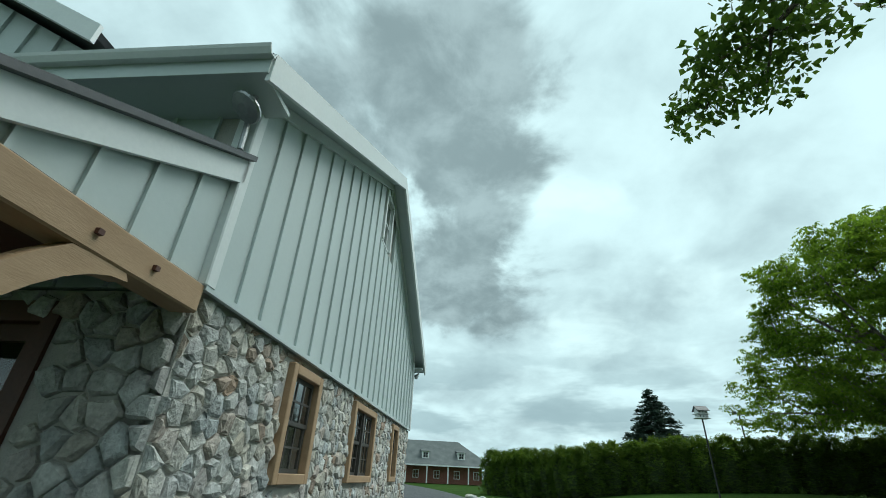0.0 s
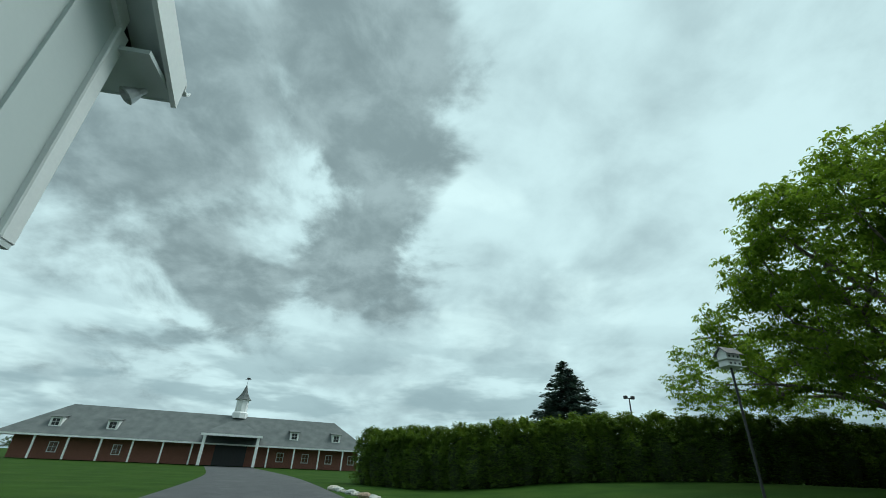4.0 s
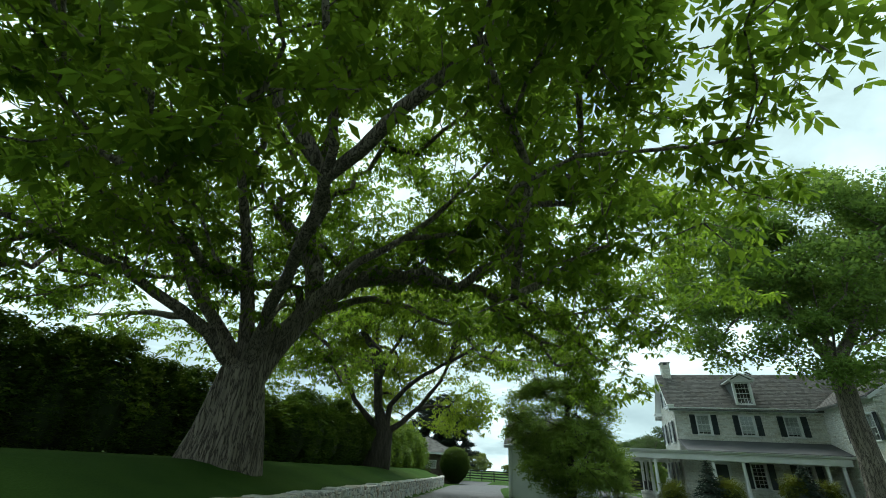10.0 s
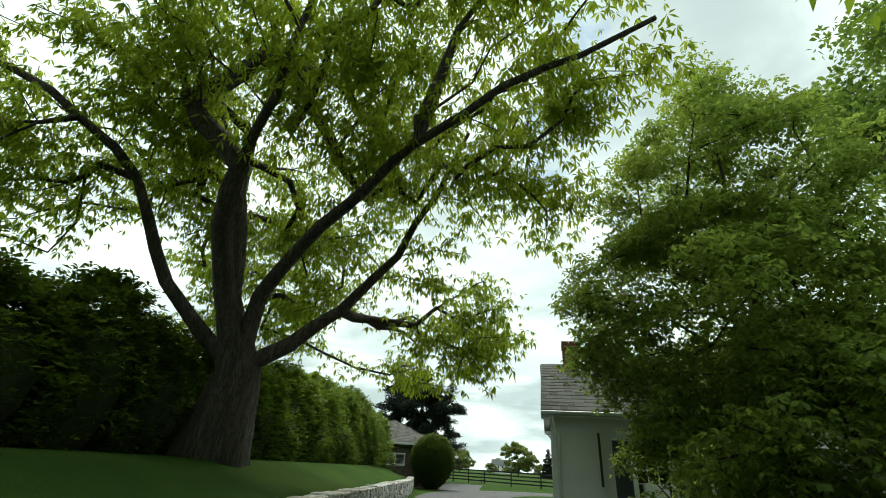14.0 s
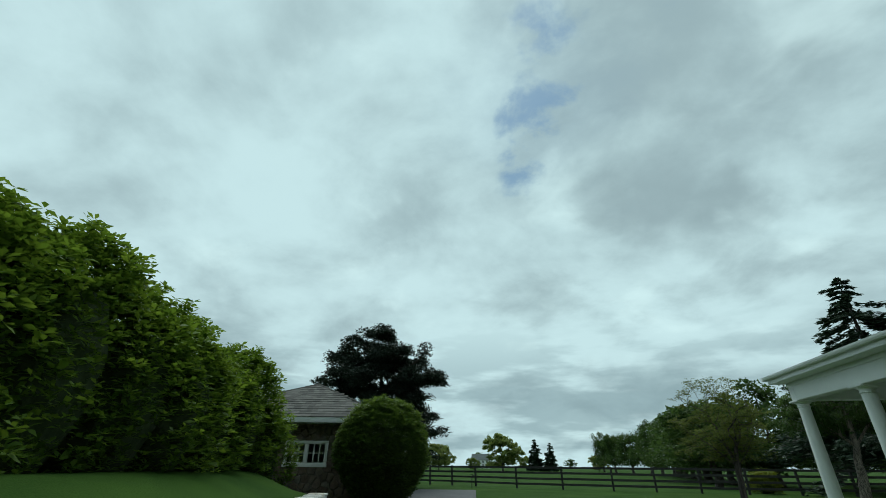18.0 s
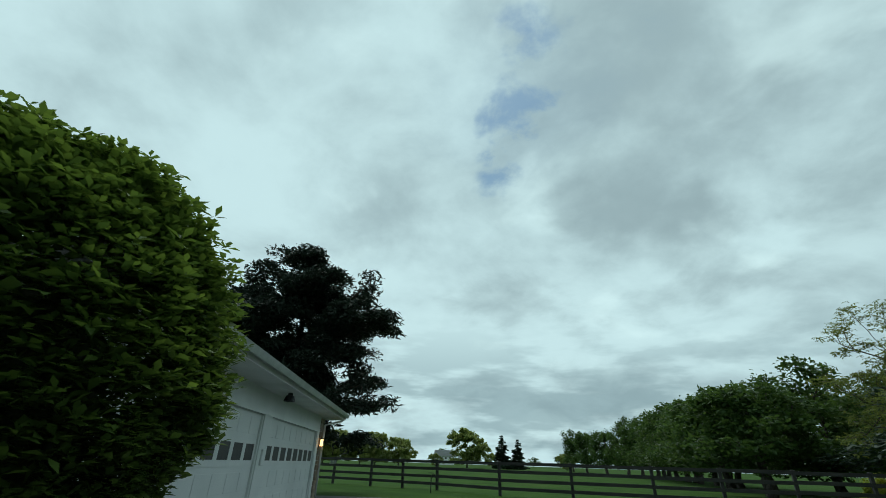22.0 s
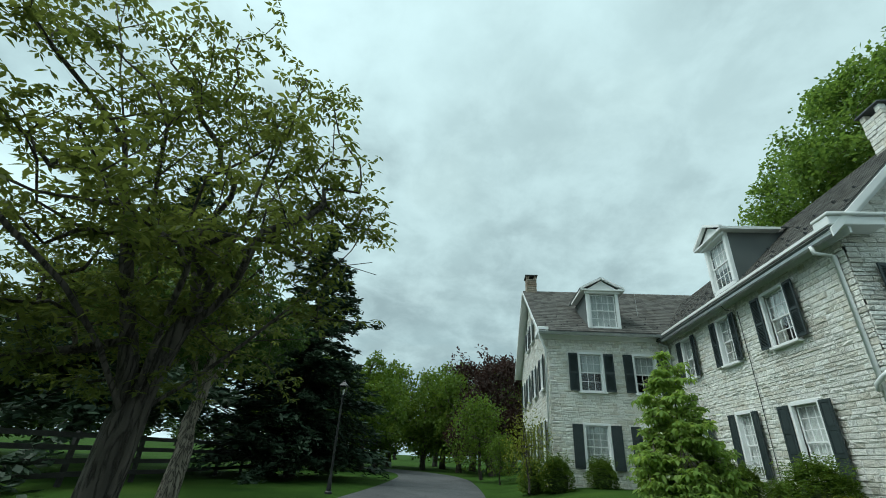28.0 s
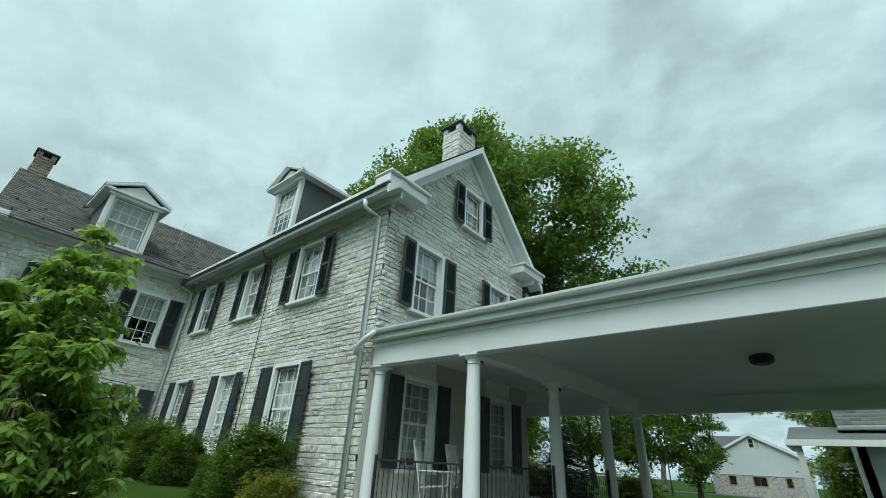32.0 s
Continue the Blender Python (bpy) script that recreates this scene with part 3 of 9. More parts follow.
def grow(limbs, tips, rng, step=0.7, sag=0.10):
    """A branching from given main limbs to the tips: every tip joins the nearest branch. Returns nodes, parents, loads, ends and how far along its limb each main node lies."""
    P, par, main = [], [], {}
    for limb in limbs:
        pts = [Vector(p) for p in limb]
        prev, first = -1, len(P)
        if P:
            q = np.array(P)
            prev = int(np.argmin(((q - np.array(pts[0])) ** 2).sum(1)))
            if (Vector(P[prev]) - pts[0]).length < 0.3:
                pts = pts[1:]
        last = Vector(P[prev]) if prev >= 0 else pts[0]
        line = [last, *pts]
        for n_, p in enumerate(pts):
            k = max(1, int((p - last).length / step))
            before = line[n_ - 1] if n_ else last * 2 - p
            after = line[n_ + 2] if n_ + 2 < len(line) else p * 2 - last
            for i in range(1, k + 1):
                f = i / k
                w = 0.5 * (2 * last + (p - before) * f + (2 * before - 5 * last + 4 * p - after) * f * f + (3 * last - before - 3 * p + after) * f ** 3)
                j = 0.05 * step
                w = w + Vector((rng.normal(0, j), rng.normal(0, j), rng.normal(0, j)))
                P.append(tuple(w))
                par.append(prev)
                prev = len(P) - 1
            last = p
        for k in range(first if first else len(P), len(P)):
            main[k] = (k - first + 1) / (len(P) - first)
    base = np.array(P[0])
    order = np.argsort(((tips - np.array(P[len(P) // 2])) ** 2).sum(1))
    ends = []
    for i in order:
        tip = tips[i]
        q = np.array(P)
        d = np.sqrt(((q - tip) ** 2).sum(1))
        # a branch prefers to set out from below and from nearer the stem
        cost = d + 0.25 * np.maximum(0, q[:, 2] - tip[2]) * 2 + 0.12 * np.sqrt(((q[:, :2] - base[:2]) ** 2).sum(1))
        cost[q[:, 2] < base[2] + 1.5] += 50
        back = np.array([P[k] if k >= 0 else P[0] for k in par])
        run = q - back
        run /= np.linalg.norm(run, axis=1, keepdims=True) + 1e-6
        turn = (run * (tip - q)).sum(1) / (d + 1e-6)
        cost += 0.55 * d * (1 - turn)
        k = int(np.argmin(cost))
        a, b = np.array(P[k]), tip
        n = max(1, int(d[k] / step))
        side = rng.normal(0, 0.10, 3) * d[k]
        prev = k
        for s in range(1, n + 1):
            f = s / n
            w = a + (b - a) * f + side * math.sin(f * math.pi) + np.array([0, 0, sag * d[k] * math.sin(f * math.pi)])
            P.append(tuple(w))
            par.append(prev)
            prev = len(P) - 1
        ends.append(prev)
    load = np.zeros(len(P))
    load[ends] = 1
    for i in range(len(P) - 1, 0, -1):
        if par[i] >= 0:
            load[par[i]] += load[i]
    return np.array(P), par, np.maximum(load, 1), ends, main


def wood(P, par, load, thick, thin, sides=6, power=0.45, flare=None, main=(), stout=None):
    """The branches as tubes, split where they fork."""
    kids = {}
    for i, p in enumerate(par):
        kids.setdefault(p, []).append(i)
    top = load.max()
    rad = np.maximum(thin, thick * (load / top) ** power)
    if stout:
        for i in main:
            rad[i] = min(max(rad[i], stout[0] + (stout[1] - stout[0]) * main[i] ** 0.8), stout[0] * 1.12)
    if flare:
        for i in range(len(P)):
            h = P[i][2] - P[0][2]
            if load[i] > 0.6 * top and h < flare[0]:
                rad[i] *= 1 + flare[1] * (1 - h / flare[0]) ** 2
    g = Geo()
    stack = [(i, None) for i in kids.get(-1, [])]
    while stack:
        i, frm = stack.pop()
        chain = ([frm] if frm is not None else []) + [i]
        while True:
            ch = kids.get(chain[-1], [])
            if not ch:
                break
            ch = sorted(ch, key=lambda c: -load[c])
            for c in ch[1:]:
                stack.append((c, chain[-1]))
            chain.append(ch[0])
        if len(chain) < 2:
            continue
        rr = [rad[c] for c in chain]
        if frm is not None:
            rr[0] = min(rr[0], rr[1] * 1.25)
        for _ in range(4 if rr[0] > 0.2 else 0):
            rr = [rr[0]] + [(rr[i - 1] + 2 * rr[i] + rr[i + 1]) / 4 for i in range(1, len(rr) - 1)] + [rr[-1]]
        ns = 30 if rr[0] > 0.3 else sides if rr[0] > 0.05 else 4
        g.tube([P[c] for c in chain], rr, ns, cap=False, ribs=0.10 if ns == 30 else 0.0)
    return g


def tree(name, label, limbs, blobs, tips, leaf, thick, thin=0.012, per=40, spread=(0.45, 0.45, 0.3), size=(0.14, 0.05), droop=0.35, seed=1, bark="bark", shell=0.5, flare=(1.2, 0.5), category="tree", step=0.7, flat=0.5, fans=0, power=0.5, group="", bare=None, clumps=0, radius=1.2, hollow=None, stout=None):
    rng = np.random.default_rng(seed)
    pts = np.concatenate([clumped(blobs, tips * 6 // 10, rng, shell, clumps, radius), in_blobs(blobs, tips * 4 // 10, rng, shell)]) if clumps else in_blobs(blobs, tips, rng, shell)
    pts = pts[pts[:, 2] > limbs[0][0][2] + 0.3]
    if hollow is not None:
        q = (pts - np.array(hollow[:3])) / np.array(hollow[3:])
        pts = pts[(q ** 2).sum(1) > 1]
    if bare is not None:
        pts = np.concatenate([pts, np.array(bare)])
    P, par, load, ends, main = grow(limbs, pts, rng, step)
    base = Vector(limbs[0][0])
    ob = thing(name, Matrix.Translation(base), label, category, group)
    g = wood(P - np.array(base), par, load, thick, thin, flare=flare, power=power, main=main, stout=stout)
    part("trunk", g, bark, ob, smooth=True)
    cen = []
    for e in ends:
        if bare is not None and min(np.abs(np.array(bare) - P[e]).sum(1)) < 0.05:
            continue
        cen.append(P[e])
        k = par[e]
        if k >= 0:
            cen.append(P[k] * 0.5 + P[e] * 0.5)
            if load[k] < 3 and par[k] >= 0:
                cen.append(P[k])
    cen = np.array(cen) - np.array(base)
    if fans:
        v = leaf_fans(cen, spread, max(1, per // (3 * fans)), *size, rng, droop, fans)
    else:
        v = leaf_cloud(cen, spread, max(1, per // 3), *size, droop, rng, flat)
    part("crown", quads_mesh("crown", v, 4, leaf), leaf, ob)
    return ob


def conifer(name, label, x, y, z0, h, r, leaf, seed=1, whorls=26, gap=0.0, size=(0.55, 0.14), bark="darkbark", skirt=0.06, irregular=0.25, hang=0.18):
    rng = np.random.default_rng(seed)
    ob = thing(name, Matrix.Translation((x, y, z0)), label, "conifer")
    g = Geo()
    g.tube([(0, 0, -0.2), (0, 0, h * 0.5), (0, 0, h * 0.97)], [h * 0.018 + 0.05, h * 0.011 + 0.02, 0.02], 8)
    quads = []
    for w in range(whorls):
        f = skirt + (1 - skirt) * w / whorls
        zz, rr = h * f, r * (1 - f) ** 0.85 + 0.12
        for k in range(max(4, int(9 * (1 - f) + 4))):
            if rng.uniform() < gap:
                continue
            a = rng.uniform(0, 2 * math.pi)
            ln = rr * (1 + rng.normal(0, irregular))
            tip = np.array([math.cos(a) * ln, math.sin(a) * ln, zz - ln * hang + ln * 0.12 * rng.uniform()])
            root = np.array([0, 0, zz])
            g.tube([root, (root + tip) / 2 + (0, 0, 0.03 + (hang - 0.18) * ln * 0.3), tip], [0.035, 0.02, 0.008], 4, cap=False)
            n = max(10, int(ln * 44))
            t = rng.uniform(0.12, 1.02, n) ** 0.8
            c = root + (tip - root) * t[:, None] + rng.normal(0, 1, (n, 3)) * np.array([0.10, 0.10, 0.07]) * (0.6 + ln * 0.25)
            quads.append((c, a))
    cs = np.concatenate([c for c, _ in quads])
    out = np.concatenate([np.full(len(c), a) for c, a in quads])
    n = len(cs)
    az = out + rng.normal(0, 0.7, n)
    ax = np.stack([np.cos(az), np.sin(az), rng.normal(-0.15, 0.25, n)], 1)
    ax /= np.linalg.norm(ax, axis=1, keepdims=True)
    sd = np.cross(ax, rng.normal(0, 0.45, (n, 3)) + (0, 0, 1))
    sd /= np.linalg.norm(sd, axis=1, keepdims=True)
    ln, wd = size[0] * rng.uniform(0.6, 1.3, (n, 1)), size[1] * rng.uniform(0.6, 1.4, (n, 1))
    v = np.stack([cs - ax * ln * 0.5, cs + sd * wd, cs + ax * ln * 0.55, cs - sd * wd], 1).reshape(-1, 3)
    part("trunk", g, bark, ob, smooth=True)
    part("crown", quads_mesh("crown", v, 4, leaf), leaf, ob)
    return ob


def slope_matrix(p0, p1, up):
    """Local x from p0 to p1, y towards up, z out of the slope."""
    p0, p1, up = Vector(p0), Vector(p1), Vector(up)
    x = (p1 - p0).normalized()
    y = up - p0
    y = (y - x * y.dot(x)).normalized()
    z = x.cross(y)
    m = Matrix((x, y, z)).transposed().to_4x4()
    m.translation = p0
    return m


def slab(pts, t, g=None):
    """A thick panel from four corners, thickness t along its normal."""
    g = g or Geo()
    p = [Vector(q) for q in pts]
    n = (p[1] - p[0]).cross(p[2] - p[0]).normalized() * t
    return g.add([*p, *[q + n for q in p]], [(0, 1, 2, 3), (4, 7, 6, 5), (0, 4, 5, 1), (1, 5, 6, 2), (2, 6, 7, 3), (3, 7, 4, 0)])

# ---- ground and roads ----
WALL_Y = [4, 12, 16, 22, 30.9, 38, 46, 50.2, 56.6, 62, 64.5, 90]
WALL_X = [-13.2, -15.6, -16.9, -18.6, -20.2, -21.4, -22.8, -23.6, -24.7, -26.2, -27.0, -31.5]


def smooth(a, b, x):
    t = np.clip((x - a) / (b - a), 0, 1)
    return t * t * (3 - 2 * t)


def ground_z(x, y):
    x, y = np.asarray(x, float), np.asarray(y, float)
    d = np.interp(y, WALL_Y, WALL_X) - x
    amp = 0.72 * smooth(5, 14, y) * (1 - smooth(64.0, 64.8, y))
    fade = 1 - smooth(64, 67, y)
    west = amp * smooth(0.05, 0.4, d) + fade * 0.55 * smooth(10, 22, y) * smooth(0.3, 2.6, d)
    west += (1 - smooth(64, 72, y)) * 0.6 * smooth(10, 26, d) * smooth(9, 24, y)
    e = x + 6.5 - np.interp(y, [10, 40, 56], [-6.0, -1.0, 0.0])
    east = 0.62 * smooth(1.0, 6.0, e) * smooth(22, 44, y) * (1 - smooth(68.5, 73, y))
    far = 0.012 * np.maximum(0, np.hypot(x + 10, y - 45) - 110)
    return np.where(d > 0, west, east) + np.minimum(far, 6) * 0.15 * smooth(60, 100, y)


def ground_sheet():
    xs = np.concatenate([np.linspace(-2500, -140, 12), np.arange(-130, -44, 4.0), np.arange(-44, -10, 0.4), np.arange(-10, 30, 1.2), np.linspace(32, 140, 28), np.linspace(200, 2500, 12)])
    ys = np.concatenate([np.linspace(-2500, -80, 12), np.arange(-70, -6, 4.0), np.arange(-6, 100, 0.8), np.arange(100, 260, 6.0), np.linspace(300, 3000, 14)])
    X, Y = np.meshgrid(xs, ys)
    Z = ground_z(X, Y)
    v = np.stack([X, Y, Z], -1).reshape(-1, 3)
    w = len(xs)
    f = [(j * w + i, j * w + i + 1, (j + 1) * w + i + 1, (j + 1) * w + i) for j in range(len(ys) - 1) for i in range(w - 1)]
    me = bpy.data.meshes.new("ground")
    me.from_pydata(v.tolist(), [], f)
    me.polygons.foreach_set("use_smooth", [True] * len(f))
    me.materials.append(MAT["lawn"])
    tagged(new("ground", me), "mown green lawn and pasture, gently rolling", "lawn", kind="structure")


def strip(name, line, width, z, label, mat="asphalt"):
    """A paved strip along a line, with a thin raised edge."""
    pts = [Vector((*p, 0)) for p in line]
    fine = [pts[0]]
    for i in range(len(pts) - 1):
        p0, p1, p2, p3 = pts[max(i - 1, 0)], pts[i], pts[i + 1], pts[min(i + 2, len(pts) - 1)]
        for k in range(1, 9):
            t = k / 8
            fine.append(0.5 * ((2 * p1) + (p2 - p0) * t + (2 * p0 - 5 * p1 + 4 * p2 - p3) * t * t + (3 * p1 - p0 - 3 * p2 + p3) * t ** 3))
    v, f = [], []
    for i, p in enumerate(fine):
        t = (fine[min(i + 1, len(fine) - 1)] - fine[max(i - 1, 0)]).normalized()
        s = Vector((-t.y, t.x, 0))
        for k, u in enumerate((-1, -0.96, -0.5, 0, 0.5, 0.96, 1)):
            q = p + s * (u * width / 2)
            drop = -0.06 if abs(u) == 1 else 0
            v.append((q.x, q.y, float(ground_z(q.x, q.y)) * (0 if z < 0.05 and q.y < 70 and q.x < 5 else 1) + z + drop))
    for i in range(len(fine) - 1):
        for k in range(6):
            a = i * 7 + k
            f.append((a, a + 7, a + 8, a + 1))
    solo(name, Geo().add(v, f), mat, label, "driveway", "structure", smooth=True)


ground_sheet()
strip("road", [(40, 2.2), (14, 2.2), (4, 2.1), (-3, 2.0), (-7.2, 2.4), (-10.0, 4.9), (-11.6, 9.2), (-13.1, 14.0), (-15.3, 19.5), (-17.3, 29.5), (-19.1, 39), (-20.8, 49), (-22.2, 57), (-22.9, 63), (-22.2, 68), (-20, 72), (-16.5, 74.6), (-13.6, 74.6), (-11.6, 72.2), (-10.6, 66), (-10.4, 60), (-9.4, 50), (-8.8, 40), (-9.8, 30)], 4.9, 0.012, "smooth dark grey asphalt drive winding past the houses")
strip("road_east", [(-17, 74.0), (-10, 75.2), (-2, 75.6), (7, 75.8), (14, 76.2), (20, 76.8), (26, 78.4), (31, 81.5), (34, 86)], 5.2, 0.008, "grey asphalt drive leading off between lawns")
strip("road_court", [(14, 2.2), (0, 1.6), (-14, 0.4), (-30, -2.5), (-50, -7), (-70, -13), (-92, -20)], 7.5, 0.016, "wide grey asphalt court in front of the barn")
strip("road_apron", [(-25.6, 66.5), (-26.8, 75), (-27.9, 84)], 5.6, 0.020, "asphalt apron in front of the garage doors")

# ---- barn ----
def frame_matrix(x, y, z, angle):
    """Local x runs along `angle` (degrees from world x), local y is to its left, z up."""
    return pose(x, y, z, 0, 0, angle)


def voronoi_cells(width, height, size, rng, keep=None):
    """Irregular stones: cells round jittered points, as polygons in x and z."""
    pts = []
    rows = int(height / (size * 0.85)) + 3
    cols = int(width / size) + 3
    for r in range(-1, rows):
        for c in range(-1, cols):
            pts.append(((c + 0.5 * (r % 2)) * size + rng.uniform(-0.36, 0.36) * size, r * size * 0.85 + rng.uniform(-0.34, 0.34) * size))
    pts = np.array(pts)
    cells = []
    for i, p in enumerate(pts):
        if not (-0.3 * size < p[0] < width + 0.3 * size and -0.3 * size < p[1] < height + 0.3 * size):
            continue
        poly = [(0, 0), (width, 0), (width, height), (0, height)]
        d = ((pts - p) ** 2).sum(1)
        for j in np.argsort(d)[1:16]:
            q = pts[j]
            m, n = (p + q) / 2, q - p
            out = []
            for k in range(len(poly)):
                a, b = np.array(poly[k]), np.array(poly[(k + 1) % len(poly)])
                da, db = (a - m) @ n, (b - m) @ n
                if da <= 0:
                    out.append(tuple(a))
                if da * db < 0:
                    out.append(tuple(a + (b - a) * da / (da - db)))
            poly = out
            if len(poly) < 3:
                break
        if len(poly) >= 3:
            a = np.array(poly)
            area = 0.5 * abs((a[:, 0] * np.roll(a[:, 1], -1) - a[:, 1] * np.roll(a[:, 0], -1)).sum())
            if area > 0.2 * size * size and (keep is None or keep(a)):
                cells.append(a)
    return cells


def stone_geo(poly, depth, rng, gap=0.013):
    """One stone standing proud of the wall plane y=0 towards -y."""
    c = poly.mean(0)
    g = Geo()
    n = len(poly)
    r = np.linalg.norm(poly - c, axis=1, keepdims=True)
    rings = []
    jit = rng.uniform(-0.009, 0.009, (n, 2))
    for shrink, y in ((gap, 0.0), (gap + 0.006, -depth * 0.6), (gap + 0.028, -depth)):
        q = c + (poly - c) * np.clip(1 - shrink / r, 0.2, 1) + jit
        rings.append([(x, y + rng.uniform(-0.014, 0.012) * (y < 0), z) for x, z in q])
    mid = (c[0], -depth - rng.uniform(0, 0.012), c[1])
    v = [p for ring in rings for p in ring] + [mid]
    f = [(k * n + i, k * n + (i + 1) % n, (k + 1) * n + (i + 1) % n, (k + 1) * n + i) for k in range(2) for i in range(n)]
    f += [(2 * n + i, 2 * n + (i + 1) % n, 3 * n) for i in range(n)]
    return g.add(v, f)


def wall_slab(w, h, depth, holes=(), top=None, z0=0.0):
    """A wall in x and z from y=0 to y=depth with rectangular holes; top(x): its upper edge."""
    xs = sorted({0, w, *[v for a in holes for v in a[:2]]})
    if top:
        xs = sorted({*xs, *[w * i / 24 for i in range(25)]})
    zs = sorted({z0, h, *[v for a in holes for v in a[2:4] if v < h]})
    g = Geo()
    g.weld = True
    for x0, x1 in zip(xs, xs[1:]):
        for a, b in zip(zs, zs[1:]):
            mx, mz = (x0 + x1) / 2, (a + b) / 2
            if any(k[0] < mx < k[1] and k[2] < mz < k[3] for k in holes):
                continue
            g.box(x0, 0, a, x1, depth, b)
        if top:
            lo = h
            for k in sorted(holes, key=lambda q: q[2]):
                if k[0] < (x0 + x1) / 2 < k[1] and k[2] >= h:
                    g.box(x0, 0, lo, x1, depth, k[2])
                    lo = k[3]
            g.prism([(x0, lo), (x1, lo), (x1, max(lo + 0.01, top(x1))), (x0, max(lo + 0.01, top(x0)))], 0, depth)
    return g


def sash_window(parent, m, w, h, cols=3, rows=4, trim=0.09, trim_mat="white", sash_mat="white", sill=True, shutters=None, blind=0.0, depth=0.12, casing=True, shutter_w=0.42, name="window", proud=0.035):
    """A double-hung window; m: centre of its bottom edge on the wall face, x along the wall, -y outwards."""
    g = Geo()
    t = trim
    if casing:
        for x0, x1, z0, z1 in ((-w / 2 - t, -w / 2, -0.02, h + t), (w / 2, w / 2 + t, -0.02, h + t), (-w / 2, w / 2, h, h + t)):
            g.box(x0, -proud, z0, x1, depth, z1, c=0.006)
    g.box(-w / 2, 0.0, -0.03, w / 2, depth, 0.0)
    win = part(name, g, trim_mat, parent, m=m)
    half = h / 2
    for k in range(2):
        y, z0 = (0.05, 0.0) if k == 0 else (0.03, half - 0.02)
        s = Geo()
        b = 0.045
        s.box(-w / 2, y, z0, -w / 2 + b, y + 0.035, z0 + half + 0.02)
        s.box(w / 2 - b, y, z0, w / 2, y + 0.035, z0 + half + 0.02)
        s.box(-w / 2 + b, y, z0, w / 2 - b, y + 0.035, z0 + b)
        s.box(-w / 2 + b, y, z0 + half + 0.02 - b, w / 2 - b, y + 0.035, z0 + half + 0.02)
        for i in range(1, cols):
            x = -w / 2 + b + (w - 2 * b) * i / cols
            s.box(x - 0.011, y + 0.004, z0 + b, x + 0.011, y + 0.028, z0 + half + 0.02 - b)
        for j in range(1, rows // 2):
            z = z0 + b + (half + 0.02 - 2 * b) * j / (rows // 2)
            s.box(-w / 2 + b, y + 0.006, z - 0.011, w / 2 - b, y + 0.026, z + 0.011)
        part("sash", s, sash_mat, win)
        part("pane", Geo().box(-w / 2 + b, y + 0.012, z0 + b, w / 2 - b, y + 0.018, z0 + half + 0.02 - b), "glass", win, "clear window glass").visible_shadow = False
    if sill:
        part("sill", Geo().box(-w / 2 - t - 0.05, -0.06 - proud, -0.11, w / 2 + t + 0.05, depth, -0.03, c=0.01), trim_mat, win)
    if blind:
        c = Geo()
        n = 14
        for i in range(n):
            x0, x1 = -w / 2 + w * i / n, -w / 2 + w * (i + 1) / n
            yy = 0.13 + 0.02 * (i % 2)
            c.add([(x0, yy, h * (1 - blind)), (x1, 0.28 - yy, h * (1 - blind)), (x1, 0.28 - yy, h), (x0, yy, h)], [(0, 1, 2, 3)])
        part("curtain", c, "curtain", win, "pale gathered curtain")
    if shutters:
        for s in (-1, 1):
            part("shutter", SHUTTER[shutters](shutter_w, h + 0.06), "shutter", win, "", Matrix.Translation((s * (w / 2 + t + shutter_w / 2 + 0.015), -0.03 - proud, -0.03)) @ pose(0, 0, 0, 0, 0, s * -3))
    return win


SHUTTER_MESH = {}


def louvre_shutter(w, h):
    key = ("l", round(w, 2), round(h, 2))
    if key not in SHUTTER_MESH:
        g = Geo()
        b = 0.05
        for x0, x1 in ((-w / 2, -w / 2 + b), (w / 2 - b, w / 2)):
            g.box(x0, -0.02, 0, x1, 0.02, h, c=0.004)
        for z in (0, h * 0.47, h - 0.08):
            g.box(-w / 2 + b, -0.018, z, w / 2 - b, 0.018, z + 0.08)
        z = 0.10
        while z < h - 0.10:
            if not h * 0.45 < z < h * 0.47 + 0.09:
                g.add([(-w / 2 + b, -0.015, z), (w / 2 - b, -0.015, z), (w / 2 - b, 0.012, z + 0.03), (-w / 2 + b, 0.012, z + 0.03), (-w / 2 + b, -0.012, z - 0.006), (w / 2 - b, -0.012, z - 0.006)], [(0, 1, 2, 3), (0, 4, 5, 1)])
            z += 0.042
        g.box(-w / 2 + b, 0.010, 0.05, w / 2 - b, 0.014, h - 0.05)
        SHUTTER_MESH[key] = g.mesh("shutter", "shutter")
    return SHUTTER_MESH[key]


def panel_shutter(w, h):
    key = ("p", round(w, 2), round(h, 2))
    if key not in SHUTTER_MESH:
        g = Geo()
        b = 0.07
        g.box(-w / 2, -0.004, 0, w / 2, 0.018, h)
        for x0, x1 in ((-w / 2, -w / 2 + b), (w / 2 - b, w / 2)):
            g.box(x0, -0.02, 0, x1, -0.004, h, c=0.004)
        for z in (0, h * 0.30, h * 0.62, h - b):
            g.box(-w / 2 + b, -0.018, z, w / 2 - b, -0.004, z + b)
        for z0, z1 in ((b, h * 0.30), (h * 0.30 + b, h * 0.62), (h * 0.62 + b, h - b)):
            g.box(-w / 2 + b + 0.025, -0.014, z0 + 0.03, w / 2 - b - 0.025, -0.004, z1 - 0.03, c=0.008)
        SHUTTER_MESH[key] = g.mesh("shutter", "shutter")
    return SHUTTER_MESH[key]


